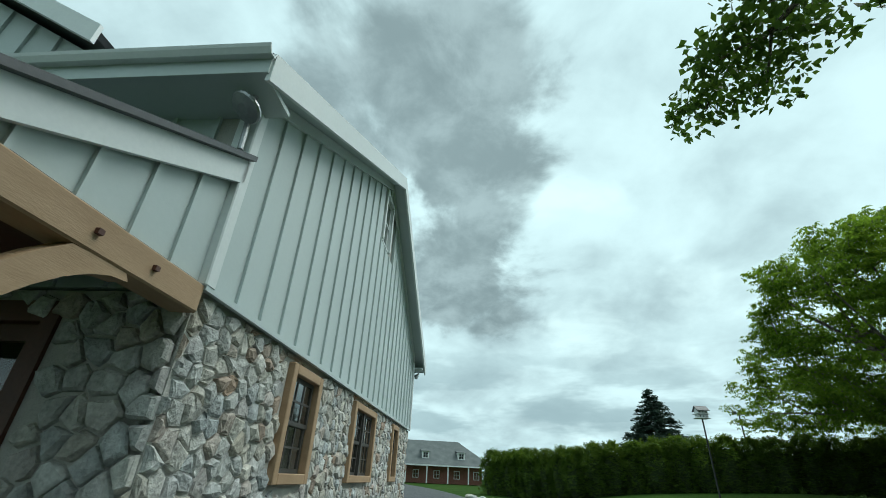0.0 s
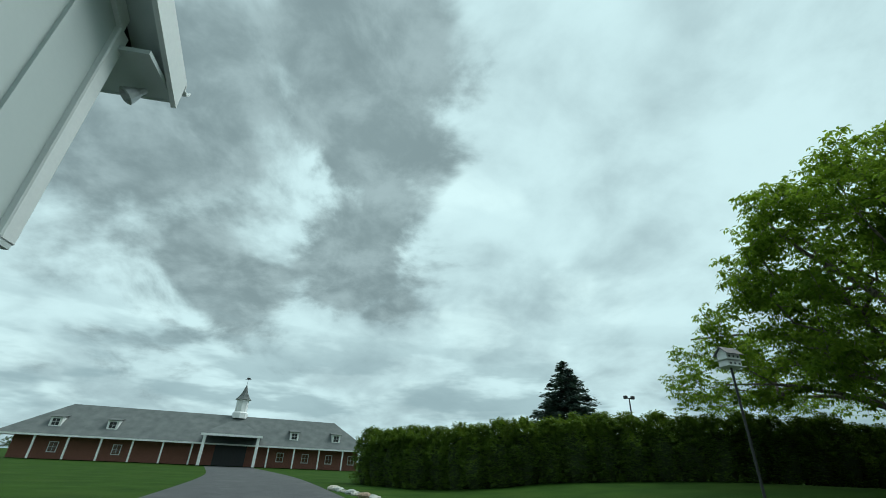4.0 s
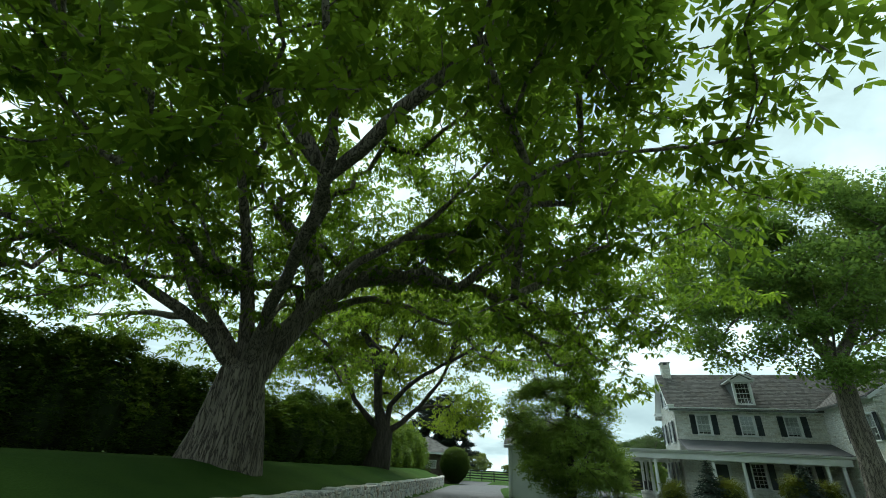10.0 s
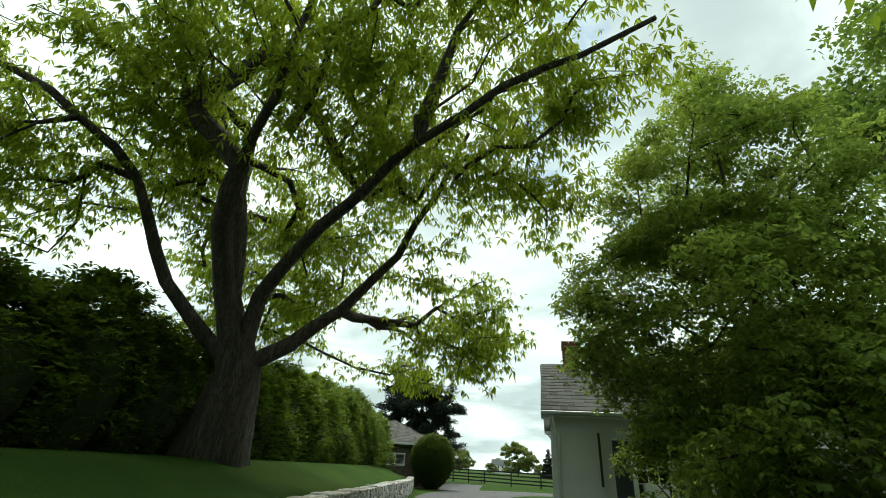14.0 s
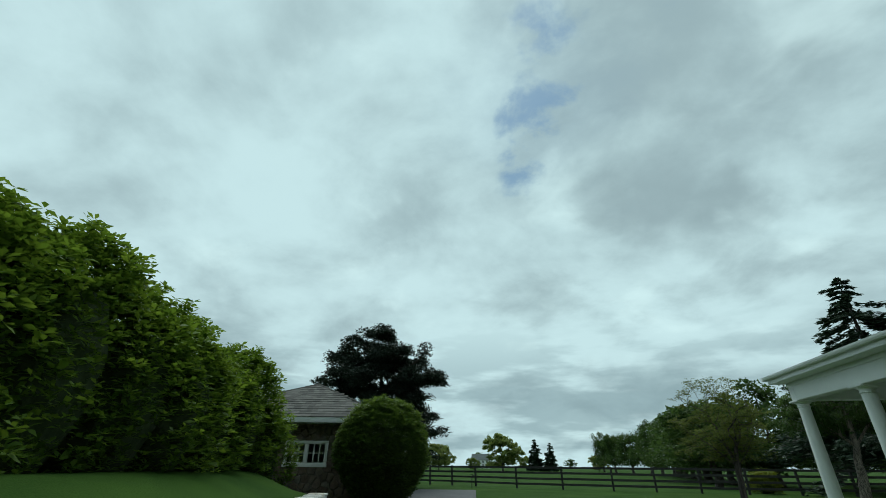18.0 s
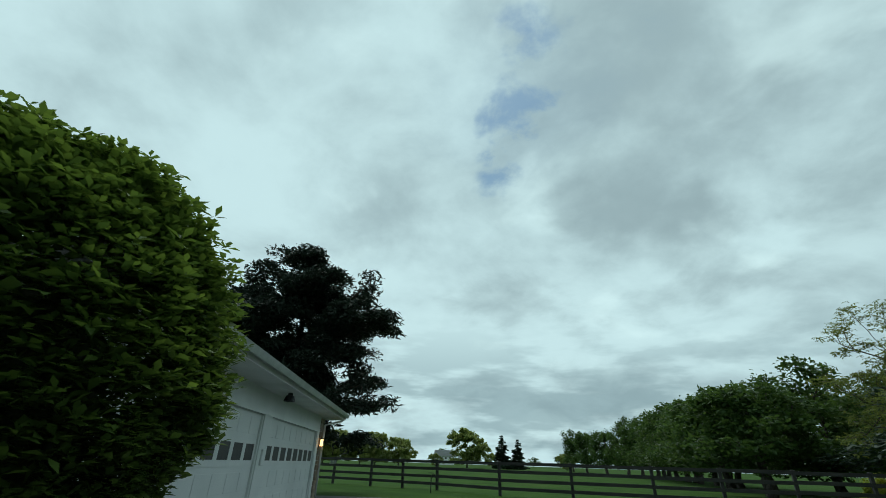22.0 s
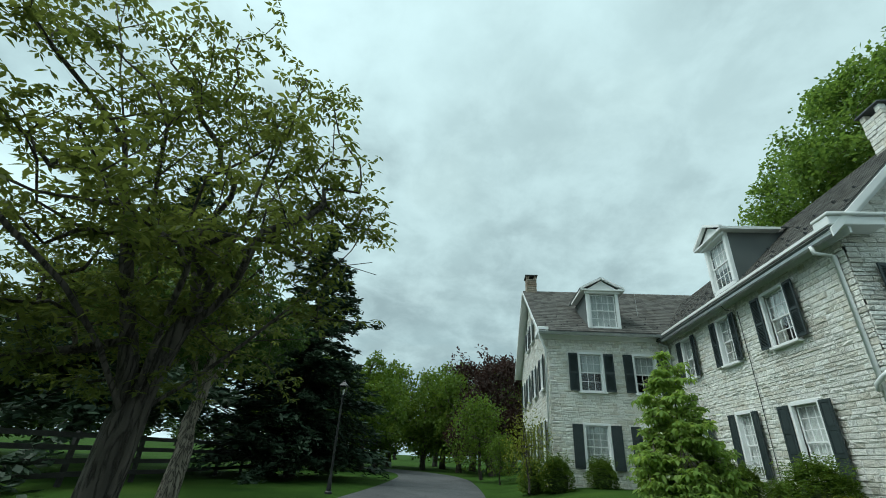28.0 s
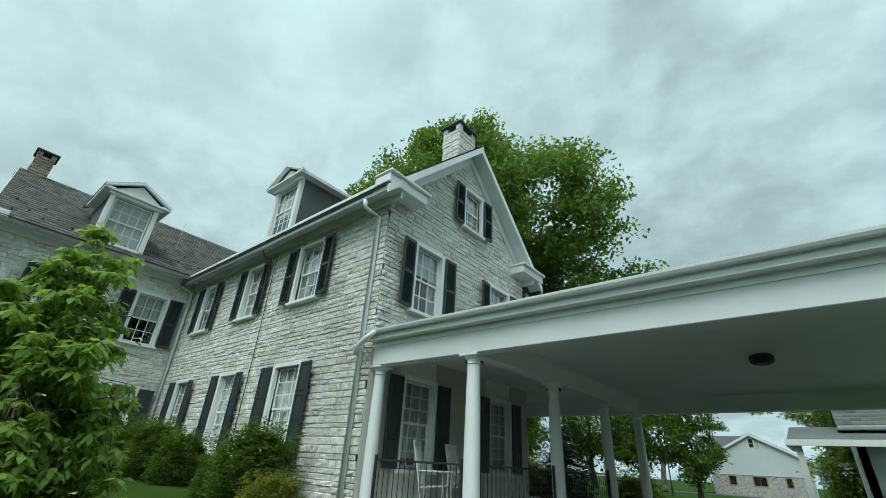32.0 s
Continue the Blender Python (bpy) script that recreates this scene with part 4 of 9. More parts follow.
SHUTTER = {"louvre": louvre_shutter, "panel": panel_shutter}
BARN = Matrix.Translation((0.87, 0.05, 0)) @ Matrix(((-0.9999, 0.012, 0, 0), (-0.012, -0.9999, 0, 0), (0, 0, 1, 0), (0, 0, 0, 1)))
BW, B_STONE, B_WALL, B_PEAK = 9.9, 2.37, 4.28, 6.93
B_WIN = [(1.82, 2.53, 1.22, 2.16), (4.36, 5.69, 1.22, 2.16), (7.63, 8.17, 1.22, 2.16)]


def barn_top(x):
    return B_WALL + (B_PEAK - B_WALL) * (1 - abs(x - BW / 2) / (BW / 2))


def build_barn():
    rng = np.random.default_rng(4)
    barn = thing("barn", BARN, "blue-grey board and batten barn on a rough field stone base", "barn")
    # the gable wall: backing with openings, siding boards with battens
    holes = [(a - 0.02, b + 0.02, c - 0.02, d + 0.02) for a, b, c, d in B_WIN] + [(4.62, 5.32, 5.42, 6.52)]
    wall = part("gable_wall", wall_slab(BW, B_WALL, 0.3, holes, barn_top), "mortar", barn)
    pitch = 0.412
    n = int(BW / pitch) + 1
    for i in range(n):
        x0, x1 = i * pitch, min((i + 1) * pitch, BW)
        if x1 - x0 < 0.05:
            continue
        g = Geo()
        spans = [(B_STONE, None)]
        if x1 > 4.58 and x0 < 5.36:
            spans = [(B_STONE, 5.36), (6.58, None)]
        for a, b in spans:
            t0, t1 = (barn_top(x0), barn_top(x1)) if b is None else (b, b)
            tm = max(t0, t1, barn_top((x0 + x1) / 2) if b is None and x0 < BW / 2 < x1 else 0)
            poly = [(x0 + 0.003, a), (x1 - 0.003, a), (x1 - 0.003, t1)] + ([(BW / 2, tm)] if b is None and x0 < BW / 2 < x1 else []) + [(x0 + 0.003, t0)]
            g.prism(poly, -0.045, -0.004)
            g.prism([(x0 - 0.016, a), (x0 + 0.016, a), (x0 + 0.016, t0), (x0 - 0.016, t0)], -0.072, -0.045)
        part("siding_panel", g, "siding", wall)
    part("drip_edge", Geo().box(-0.04, -0.085, B_STONE - 0.03, BW + 0.04, -0.046, B_STONE + 0.02), "siding", wall, "thin metal drip edge above the stone")
    # side walls, roof
    L = 17.0
    part("side_wall", Geo().box(0, 0.3, B_STONE, 0.25, L, B_WALL).box(BW - 0.25, 0.3, 0, BW, L, B_WALL).box(0, L - 0.2, 0, BW, L, B_WALL), "siding", barn, "blue-grey batten siding")
    bat = Geo()
    for i in range(40):
        bat.box(-0.03, 0.3 + i * 0.41, B_STONE, 0.0, 0.33 + i * 0.41, B_WALL)
    part("battens", bat, "siding", barn)
    slope = (B_PEAK - B_WALL) / (BW / 2)
    for s in (-1, 1):
        g = Geo()
        x_e = -0.47 if s < 0 else BW + 0.47
        z_e = B_WALL - 0.47 * slope
        g.add([(x_e, -0.32, z_e + 0.10), (x_e, L + 0.4, z_e + 0.10), (BW / 2, L + 0.4, B_PEAK + 0.10), (BW / 2, -0.32, B_PEAK + 0.10),
               (x_e, -0.32, z_e + 0.22), (x_e, L + 0.4, z_e + 0.22), (BW / 2, L + 0.4, B_PEAK + 0.24), (BW / 2, -0.32, B_PEAK + 0.24)],
              [(0, 1, 2, 3), (4, 7, 6, 5), (0, 4, 5, 1), (3, 2, 6, 7), (0, 3, 7, 4), (1, 5, 6, 2)])
        part("roof", g, "metalroof", barn, "dark metal roof")
        r = Geo()
        r.add([(x_e, -0.36, z_e - 0.10), (BW / 2, -0.36, B_PEAK - 0.10), (BW / 2, -0.36, B_PEAK + 0.20), (x_e, -0.36, z_e + 0.20), (x_e, -0.32, z_e - 0.10), (BW / 2, -0.32, B_PEAK - 0.10), (BW / 2, -0.32, B_PEAK + 0.20), (x_e, -0.32, z_e + 0.20)],
              [(0, 1, 2, 3), (4, 7, 6, 5), (0, 4, 5, 1), (3, 2, 6, 7), (0, 3, 7, 4), (1, 5, 6, 2)])
        part("rake_board", r, "trim", barn, "white rake trim")
        so = Geo()
        so.add([(x_e, -0.32, z_e + 0.02), (BW / 2, -0.32, B_PEAK + 0.02), (BW / 2, -0.05, B_PEAK + 0.02), (x_e, -0.05, z_e + 0.02), (x_e, -0.32, z_e + 0.06), (BW / 2, -0.32, B_PEAK + 0.06), (BW / 2, -0.05, B_PEAK + 0.06), (x_e, -0.05, z_e + 0.06)],
               [(0, 1, 2, 3), (4, 7, 6, 5), (0, 4, 5, 1), (3, 2, 6, 7), (0, 3, 7, 4), (1, 5, 6, 2)])
        xa, xb = (x_e, 0.0) if s < 0 else (BW, x_e)
        so.box(xa, -0.31, z_e - 0.02, xb, L, z_e + 0.02)
        part("soffit", so, "siding", barn)
        fr = Geo()
        fr.add([(0.02 if s < 0 else BW - 0.02, -0.085, B_WALL - 0.12), (BW / 2, -0.085, B_PEAK - 0.14), (BW / 2, -0.085, B_PEAK + 0.02), (0.02 if s < 0 else BW - 0.02, -0.085, B_WALL + 0.02),
                (0.02 if s < 0 else BW - 0.02, -0.046, B_WALL - 0.12), (BW / 2, -0.046, B_PEAK - 0.14), (BW / 2, -0.046, B_PEAK + 0.02), (0.02 if s < 0 else BW - 0.02, -0.046, B_WALL + 0.02)],
               [(0, 1, 2, 3), (4, 7, 6, 5), (0, 4, 5, 1), (3, 2, 6, 7), (0, 3, 7, 4), (1, 5, 6, 2)])
        part("frieze_board", fr, "trim", barn)
        gut = Geo()
        prof = [(0, 0), (s * 0.015, -0.065), (s * 0.08, -0.075), (s * 0.11, -0.03), (s * 0.12, 0.0), (s * 0.11, 0.0), (s * 0.075, -0.06), (s * 0.025, -0.055), (s * 0.012, 0)]
        gut.prism([(x_e + px, z_e + 0.19 + pz) for px, pz in prof], -0.36, L + 0.3)
        part("fascia", Geo().box(min(x_e, x_e + s * 0.02), -0.34, z_e - 0.03, max(x_e, x_e + s * 0.02), L + 0.2, z_e + 0.18), "siding", barn)
        part("gutter", gut, "trim", barn, "white metal gutter")
    for cx in (0, BW):
        part("corner_board", Geo().box(cx - 0.06, -0.09, B_STONE, cx + 0.06, 0.10, B_WALL - 0.1, c=0.01), "trim", barn)
    # cross gable above the east eave
    ga, gb, gz = 1.7, 9.3, 4.66
    gp = 2.35
    part("cross_gable", Geo().prism([(ga, gz), (gb, gz), ((ga + gb) / 2, gz + gp)], 0, 3.0, Matrix(((0, 1, 0, -0.25), (1, 0, 0, 0), (0, 0, 1, 0), (0, 0, 0, 1)))), "siding", barn, "blue-grey sided cross gable")
    for i in range(1, 20):
        y = ga + (gb - ga) * i / 20
        part("batten", Geo().box(-0.28, y - 0.016, gz, -0.25, y + 0.016, gz + gp * (1 - abs(y - (ga + gb) / 2) / ((gb - ga) / 2)) - 0.02), "siding", barn)
    for s in (-1, 1):
        ym = (ga + gb) / 2
        ye = ym + s * ((gb - ga) / 2 + 0.35)
        ze = gz - 0.35 * gp / ((gb - ga) / 2)
        part("rake_board", slab([(-0.52, ye, ze), (-0.52, ym, gz + gp), (-0.52, ym, gz + gp + 0.22), (-0.52, ye, ze + 0.22)], 0.04), "trim", barn, "white rake trim")
        part("roof", slab([(-0.5, ye, ze + 0.16), (-0.5, ym, gz + gp + 0.16), (4.0, ym, gz + gp + 0.16), (4.0, ye, ze + 0.16)], 0.06), "metalroof", barn)
    # round flood lamp and conduit under the near eave, a small lamp at the far one
    lamp = part("eave_lamp", Geo().lathe([(0.03, 0.0), (0.05, 0.02), (0.05, 0.05), (0.135, 0.06), (0.14, 0.08), (0.13, 0.10), (0.05, 0.12)], 18), "metal", barn, "round dish flood lamp under the eave", Matrix.Translation((-0.24, -0.12, 3.92)) @ pose(0, 0, 0, 200, 25, 0))
    part("arm", Geo().tube([(-0.24, -0.12, 4.0), (-0.24, -0.10, 4.08), (-0.2, -0.06, 4.09), (-0.12, -0.03, 4.0), (-0.10, -0.03, 3.56)], [0.025] * 5, 8), "metal", barn, "grey conduit")
    part("small_lamp", Geo().lathe([(0.02, 0.10), (0.03, 0.05), (0.05, 0.02), (0.075, -0.06), (0.06, -0.07), (0.01, -0.02)], 12), "metal", barn, "small lamp under the far eave", Matrix.Translation((BW + 0.30, -0.12, B_WALL - 0.47 * slope - 0.16)) @ pose(0, 0, 0, 35, 20, 0))
    # attic window
    sash_window(barn, Matrix.Translation((4.97, -0.045, 5.43)), 0.58, 1.06, 1, 2, 0.09, "trim", "trim", False, depth=0.2)
    # lower windows with timber casing
    for a, b, c, d in B_WIN:
        g = []
        t = 0.10
        for x0, x1, z0, z1 in ((a - t, a, c - t, d + t), (b, b + t, c - t, d + t), (a, b, c - t, c), (a, b, d, d + t)):
            g.append(Geo().box(x0, -0.075, z0, x1, 0.02, z1, c=0.008))
        cas = part("window_casing", g[0], "timber", barn, "light cedar window casing")
        for q in g[1:]:
            part("casing_board", q, "timber", cas)
        units = [(a, b)] if b - a < 1.0 else [(a, (a + b) / 2 - 0.02), ((a + b) / 2 + 0.02, b)]
        if len(units) == 2:
            part("mullion", Geo().box((a + b) / 2 - 0.04, -0.03, c, (a + b) / 2 + 0.04, 0.1, d), "frame", cas)
        for x0, x1 in units:
            sash_window(cas, Matrix.Translation(((x0 + x1) / 2, -0.03, c)), x1 - x0, d - c, 3, 4, 0.03, "frame", "frame", False, depth=0.12, casing=False)
    # added wall and ceiling behind the windows, painted near-black as an unlit room
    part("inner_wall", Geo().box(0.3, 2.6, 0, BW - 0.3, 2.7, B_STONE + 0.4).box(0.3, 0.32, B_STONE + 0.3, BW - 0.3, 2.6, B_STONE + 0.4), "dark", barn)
    # lean-to porch on the east side
    po = thing("porch", BARN, "timber-framed lean-to porch with siding above a cedar beam", "porch")
    top = lambda x: 3.41 + 0.54 * x
    E = -1.80
    for i in range(7):
        x1, x0 = -0.02 - i * 0.36, max(-0.02 - (i + 1) * 0.36, E + 0.1)
        if x1 - x0 > 0.04:
            s = Geo()
            s.prism([(x0 + 0.003, 2.40), (x1 - 0.003, 2.40), (x1 - 0.003, top(x1)), (x0 + 0.003, max(2.42, top(x0)))], -0.02, 0.03)
            s.box(x0 - 0.014, -0.045, 2.38, x0 + 0.014, -0.02, max(2.41, top(x0)))
            part("siding_panel", s, "siding", po)
    part("rake_board", Geo().prism([(0.0, top(0) - 0.12), (0.0, top(0) + 0.10), (E - 0.3, top(E - 0.3) + 0.10), (E - 0.3, top(E - 0.3) - 0.12)], -0.09, -0.045), "trim", po, "broad white rake board")
    part("roof", Geo().prism([(0.0, top(0) + 0.10), (0.0, top(0) + 0.15), (E - 0.35, top(E - 0.35) + 0.15), (E - 0.35, top(E - 0.35) + 0.10)], -0.14, 9.0), "metalroof", po, "grey metal lean-to roof")
    part("ceiling", Geo().box(E, 0.12, 2.33, -0.3, 9.0, 2.37), "door", po, "dark red-brown board ceiling")
    part("beam", Geo().box(E - 0.1, -0.07, 2.17, -0.03, 0.12, 2.375, c=0.012), "timber", po, "heavy cedar beam with wooden pegs")
    for x in (-0.52, -0.95, -1.55):
        part("peg", Geo().box(x - 0.018, -0.095, 2.26, x + 0.018, -0.07, 2.29), "door", po)
    part("post", Geo().box(E - 0.10, -0.10, 0, E + 0.10, 0.10, 2.17, c=0.015), "timber", po)
    br = Geo()
    lo = [(E + 0.1 + 1.05 * f, 1.20 + 0.93 * math.sin(f * math.pi / 2)) for f in np.linspace(0, 1, 10)]
    hi = [(x - 0.03, min(2.17, z + 0.16)) for x, z in lo]
    br.prism(lo + hi[::-1], -0.06, 0.06)
    part("brace", br, "timber", po, "curved cedar brace")
    # stone side wall under the porch with its door
    sw = part("stone_wall", Geo().box(-0.0, 0.02, 0, 0.3, 1.0, 2.34).box(0, 2.2, 0, 0.3, 9, 2.34).box(0, 1.0, 2.15, 0.3, 2.2, 2.34), "mortar", po)
    gs = Geo()
    for poly in voronoi_cells(9.0, 2.33, 0.20, rng, lambda a: not (0.85 < a[:, 0].mean() < 2.35 and a[:, 1].mean() < 2.2)):
        s = stone_geo(poly, 0.05, rng)
        gs.add([(p[1], p[0], p[2]) for p in s.v], s.f)
    tagged(part("stones", gs, "stoneb", sw), kind="stuff")
    d = part("door", Geo().box(0.06, 1.06, 0, 0.12, 2.14, 0.9).box(0.06, 1.06, 0.9, 0.12, 1.2, 2.1).box(0.06, 2.0, 0.9, 0.12, 2.14, 2.1).box(0.06, 1.2, 1.98, 0.12, 2.0, 2.1).box(0.07, 1.58, 0.9, 0.11, 1.62, 1.98).box(0.07, 1.2, 1.42, 0.11, 2.0, 1.46), "door", po, "red-brown panelled door with glass lights")
    part("pane", Geo().box(0.085, 1.2, 0.9, 0.092, 2.0, 1.98), "glass", d)
    part("door_frame", Geo().box(-0.03, 0.94, 0, 0.14, 1.06, 2.25).box(-0.03, 2.14, 0, 0.14, 2.26, 2.25).box(-0.03, 1.06, 2.1, 0.14, 2.14, 2.25), "door", po)
    # stones of the gable wall: single pieces where the drive passes, the rest in one mesh
    hz = [(a - 0.11, b + 0.11, c - 0.11, d + 0.11) for a, b, c, d in B_WIN]
    inside = lambda a: not any(h[0] - 0.03 < a[:, 0].mean() < h[1] + 0.03 and h[2] - 0.03 < a[:, 1].mean() < h[3] + 0.03 for h in hz)
    cells = voronoi_cells(BW, B_STONE - 0.03, 0.165, rng, inside)
    out = []
    for poly in cells:
        for h in hz:   # keep the stones clear of the casings
            m = (poly[:, 0] > h[0]) & (poly[:, 0] < h[1]) & (poly[:, 1] > h[2]) & (poly[:, 1] < h[3])
            if m.any():
                c = poly.mean(0)
                for k in np.where(m)[0]:
                    opts = [(abs(poly[k, 0] - h[0]), 0, h[0]), (abs(poly[k, 0] - h[1]), 0, h[1]), (abs(poly[k, 1] - h[2]), 1, h[2]), (abs(poly[k, 1] - h[3]), 1, h[3])]
                    _, ax, v = min(opts)
                    poly[k, ax] = v
        out.append(poly)
    order = sorted(range(len(out)), key=lambda i: abs(out[i][:, 0].mean() - 3.6) + 0.5 * abs(out[i][:, 1].mean() - 1.9))
    rest = Geo()
    for k, i in enumerate(order):
        s = stone_geo(out[i], rng.uniform(0.018, 0.050), rng, 0.009)
        if k < 300:
            part("stone", s, "stone", wall)
        else:
            rest.add(s.v, s.f)
    tagged(part("stones", rest, "stoneb", wall, "rough field stones in pale mortar"), kind="stuff")
    return barn


build_barn()

# ---- stone house ----
HG = 0.55   # ground at the house
COURSE = {}


def block_mesh(k, mat="lime"):
    """One rough-faced block, 1 x 1 in x and z, its face towards -y."""
    if k not in COURSE:
        rng = np.random.default_rng(100 + k)
        g = Geo()
        xs, zs = (0.0, 0.05, 0.5, 0.95, 1.0), (0.0, 0.10, 0.5, 0.90, 1.0)
        v = []
        for z in zs:
            for x in xs:
                edge = x in (0.0, 1.0) or z in (0.0, 1.0)
                v.append((x, 0.0 if edge else -0.6 - rng.uniform(0, 0.8) - (0.3 if (x, z) == (0.5, 0.5) else 0), z))
        g.add(v, [(j * 5 + i, j * 5 + i + 1, (j + 1) * 5 + i + 1, (j + 1) * 5 + i) for j in range(4) for i in range(4)])
        COURSE[k] = g.mesh("block", mat)
    return COURSE[k]


def coursed_stone(wall, m, w, h, z0, holes, rng, near, limit=300, top=None):
    """Courses of rough blocks on the wall face y=0 of m. near: the stretch in which blocks are single pieces."""
    rest = Geo()
    z = z0
    todo = []
    while z < h - 0.05:
        ch = rng.uniform(0.08, 0.165)
        x = -rng.uniform(0, 0.3)
        while x < w:
            bw = rng.uniform(0.16, 0.52)
            a, b = max(x, 0), min(x + bw, w)
            x += bw
            zt = min(z + ch, h)
            for k in holes:
                if z < k[3] and zt > k[2]:
                    if k[0] <= a and b <= k[1]:
                        a = b
                    elif a < k[0] < b <= k[1]:
                        b = k[0]
                    elif k[0] <= a < k[1] < b:
                        a = k[1]
                    elif a < k[0] and b > k[1]:
                        b = k[0]
            if b - a < 0.05:
                continue
            t = zt
            if top:
                lim = min(top(a), top(b))
                if z > lim - 0.05:
                    continue
                t = min(zt, lim)
            todo.append((a, b, z, t))
        z += ch
    cx, cz = near
    todo.sort(key=lambda q: abs((q[0] + q[1]) / 2 - cx) + 0.7 * abs(q[2] - cz))
    for i, (a, b, z, t) in enumerate(todo):
        d = rng.uniform(0.012, 0.030)
        me = block_mesh(int(rng.integers(0, 16)))
        s = Matrix.Translation((a + 0.006, 0, z + 0.005)) @ Matrix.Diagonal((b - a - 0.012, d, t - z - 0.010, 1))
        if i < limit:
            ob = new("block", me)
            ob.parent = wall
            ob.matrix_basis = s
        else:
            rest.add([s @ v.co for v in me.vertices], [tuple(p.vertices) for p in me.polygons])
    if rest.v:
        tagged(part("blocks", rest, "limeb", wall, "whitewashed rough limestone blocks"), kind="stuff")


def slates(parent, m, w, l, rows, rng, near=None, cut=None, label="grey slate shingles in courses", limit=240):
    """Courses of slates on a slope: local x along the eave, y up the slope, z outwards. Those round `near` are single pieces."""
    g, ch, todo = Geo(), l / rows, []
    for r in range(rows):
        x = -rng.uniform(0, 0.25)
        while x < w:
            sw = rng.uniform(0.20, 0.30)
            a, b = max(x, 0), min(x + sw, w)
            x += sw
            if b - a < 0.03 or (cut and not cut((a + b) / 2, (r + 0.5) * ch)):
                continue
            todo.append((a + 0.004, b - 0.004, r * ch - 0.01 + rng.uniform(-0.008, 0.008), min((r + 1) * ch + 0.05, l), rng.uniform(0, 0.007)))
    if near:
        todo.sort(key=lambda q: math.hypot((q[0] + q[1]) / 2 - near[0], q[2] - near[1]))
        if "slate" not in COURSE:
            COURSE["slate"] = Geo().add([(0, 0, 0.022), (1, 0, 0.022), (1, 1, 0.006), (0, 1, 0.006), (0, 0, 0.004), (1, 0, 0.004)], [(0, 1, 2, 3), (0, 4, 5, 1)]).mesh("slate", "slate_piece")
        roof = part("slate_field", Geo().add([(0, 0, 0), (w, 0, 0), (w, 0, 0.002), (0, 0, 0.002)], [(0, 1, 2, 3)]), "slate", parent, "", m)
        for a, b, y0, y1, j in todo[:limit]:
            ob = new("slate", COURSE["slate"])
            ob.parent = roof
            ob.matrix_basis = Matrix.Translation((a, y0, j)) @ Matrix.Diagonal((b - a, y1 - y0, 1, 1))
        todo = todo[limit:]
    for a, b, y0, y1, j in todo:
        g.add([(a, y0, 0.022 + j), (b, y0, 0.022 + j), (b, y1, 0.006 + j), (a, y1, 0.006 + j), (a, y0, 0.004), (b, y0, 0.004)], [(0, 1, 2, 3), (0, 4, 5, 1)])
    if g.v:
        tagged(part("slates", g, "slate", parent, label, m), kind="stuff")


def dormer(house, m, w=1.35, h=1.25, depth=2.6, rows=4, slope=0.9, blind=0.5, low=0.0):
    """A pedimented dormer; m: bottom centre of its front, x along, -y outwards."""
    body = part("dormer", Geo().box(-w / 2, 0.0, low, -w / 2 + 0.16, 0.10, h).box(w / 2 - 0.16, 0, low, w / 2, 0.10, h).box(-w / 2 + 0.16, 0, low, w / 2 - 0.16, 0.10, 0.08).box(-w / 2 + 0.16, 0, h - 0.14, w / 2 - 0.16, 0.1, h), "white", house, "white pedimented dormer", m)
    for s in (-1, 1):
        part("pilaster", Geo().box(s * (w / 2 - 0.08) - 0.07, -0.03, 0.06, s * (w / 2 - 0.08) + 0.07, 0.0, h - 0.12, c=0.008).box(s * (w / 2 - 0.08) - 0.085, -0.045, h - 0.16, s * (w / 2 - 0.08) + 0.085, 0, h - 0.10), "white", body)
        ch = Geo()
        x = s * (w / 2 - 0.03)
        ch.add([(x, 0.10, low - 0.2), (x, 0.10, h), (x, depth, h), (x - s * 0.04, 0.10, low - 0.2), (x - s * 0.04, 0.10, h), (x - s * 0.04, depth, h)], [(0, 1, 2), (3, 5, 4), (0, 3, 4, 1), (1, 4, 5, 2), (0, 2, 5, 3)])
        part("cheek", ch, "shingle", body, "slate-hung dormer side")
    o, rise = 0.28, (w / 2 + 0.28) * 0.54
    for s in (-1, 1):
        g = slab([(s * (w / 2 + o), -0.26, h + 0.06), (0, -0.26, h + 0.06 + rise), (0, depth, h + 0.06 + rise), (s * (w / 2 + o), depth, h + 0.06)], 0.05)
        part("dormer_roof", g, "shingle", body)
        r = Geo().prism([(s * (w / 2 + o), h + 0.0), (0, h + rise), (0, h + rise + 0.10), (s * (w / 2 + o), h + 0.11)], -0.27, -0.14)
        part("rake", r, "white", body)
        part("cornice", Geo().box(s * (w / 2) - 0.02, -0.24, h - 0.04, s * (w / 2 + o), depth - 0.5, h + 0.055) if s > 0 else Geo().box(-(w / 2 + o), -0.24, h - 0.04, -(w / 2) + 0.02, depth - 0.5, h + 0.055), "white", body)
    part("pediment", Geo().prism([(-w / 2 - 0.02, h + 0.03), (w / 2 + 0.02, h + 0.03), (0, h + rise - 0.04)], -0.10, 0.02), "white", body)
    part("cornice", Geo().box(-w / 2 - o, -0.25, h - 0.05, w / 2 + o, 0.0, h + 0.03, c=0.012).box(-w / 2 - 0.08, -0.12, h - 0.14, w / 2 + 0.08, 0.0, h - 0.05), "white", body)
    ww = w - 0.36
    win = sash_window(house, m @ Matrix.Translation((0, 0.03, 0.10)), ww, h - 0.28, 4, rows, 0.02, "white", "white", False, depth=0.06, casing=False, blind=blind)
    return body


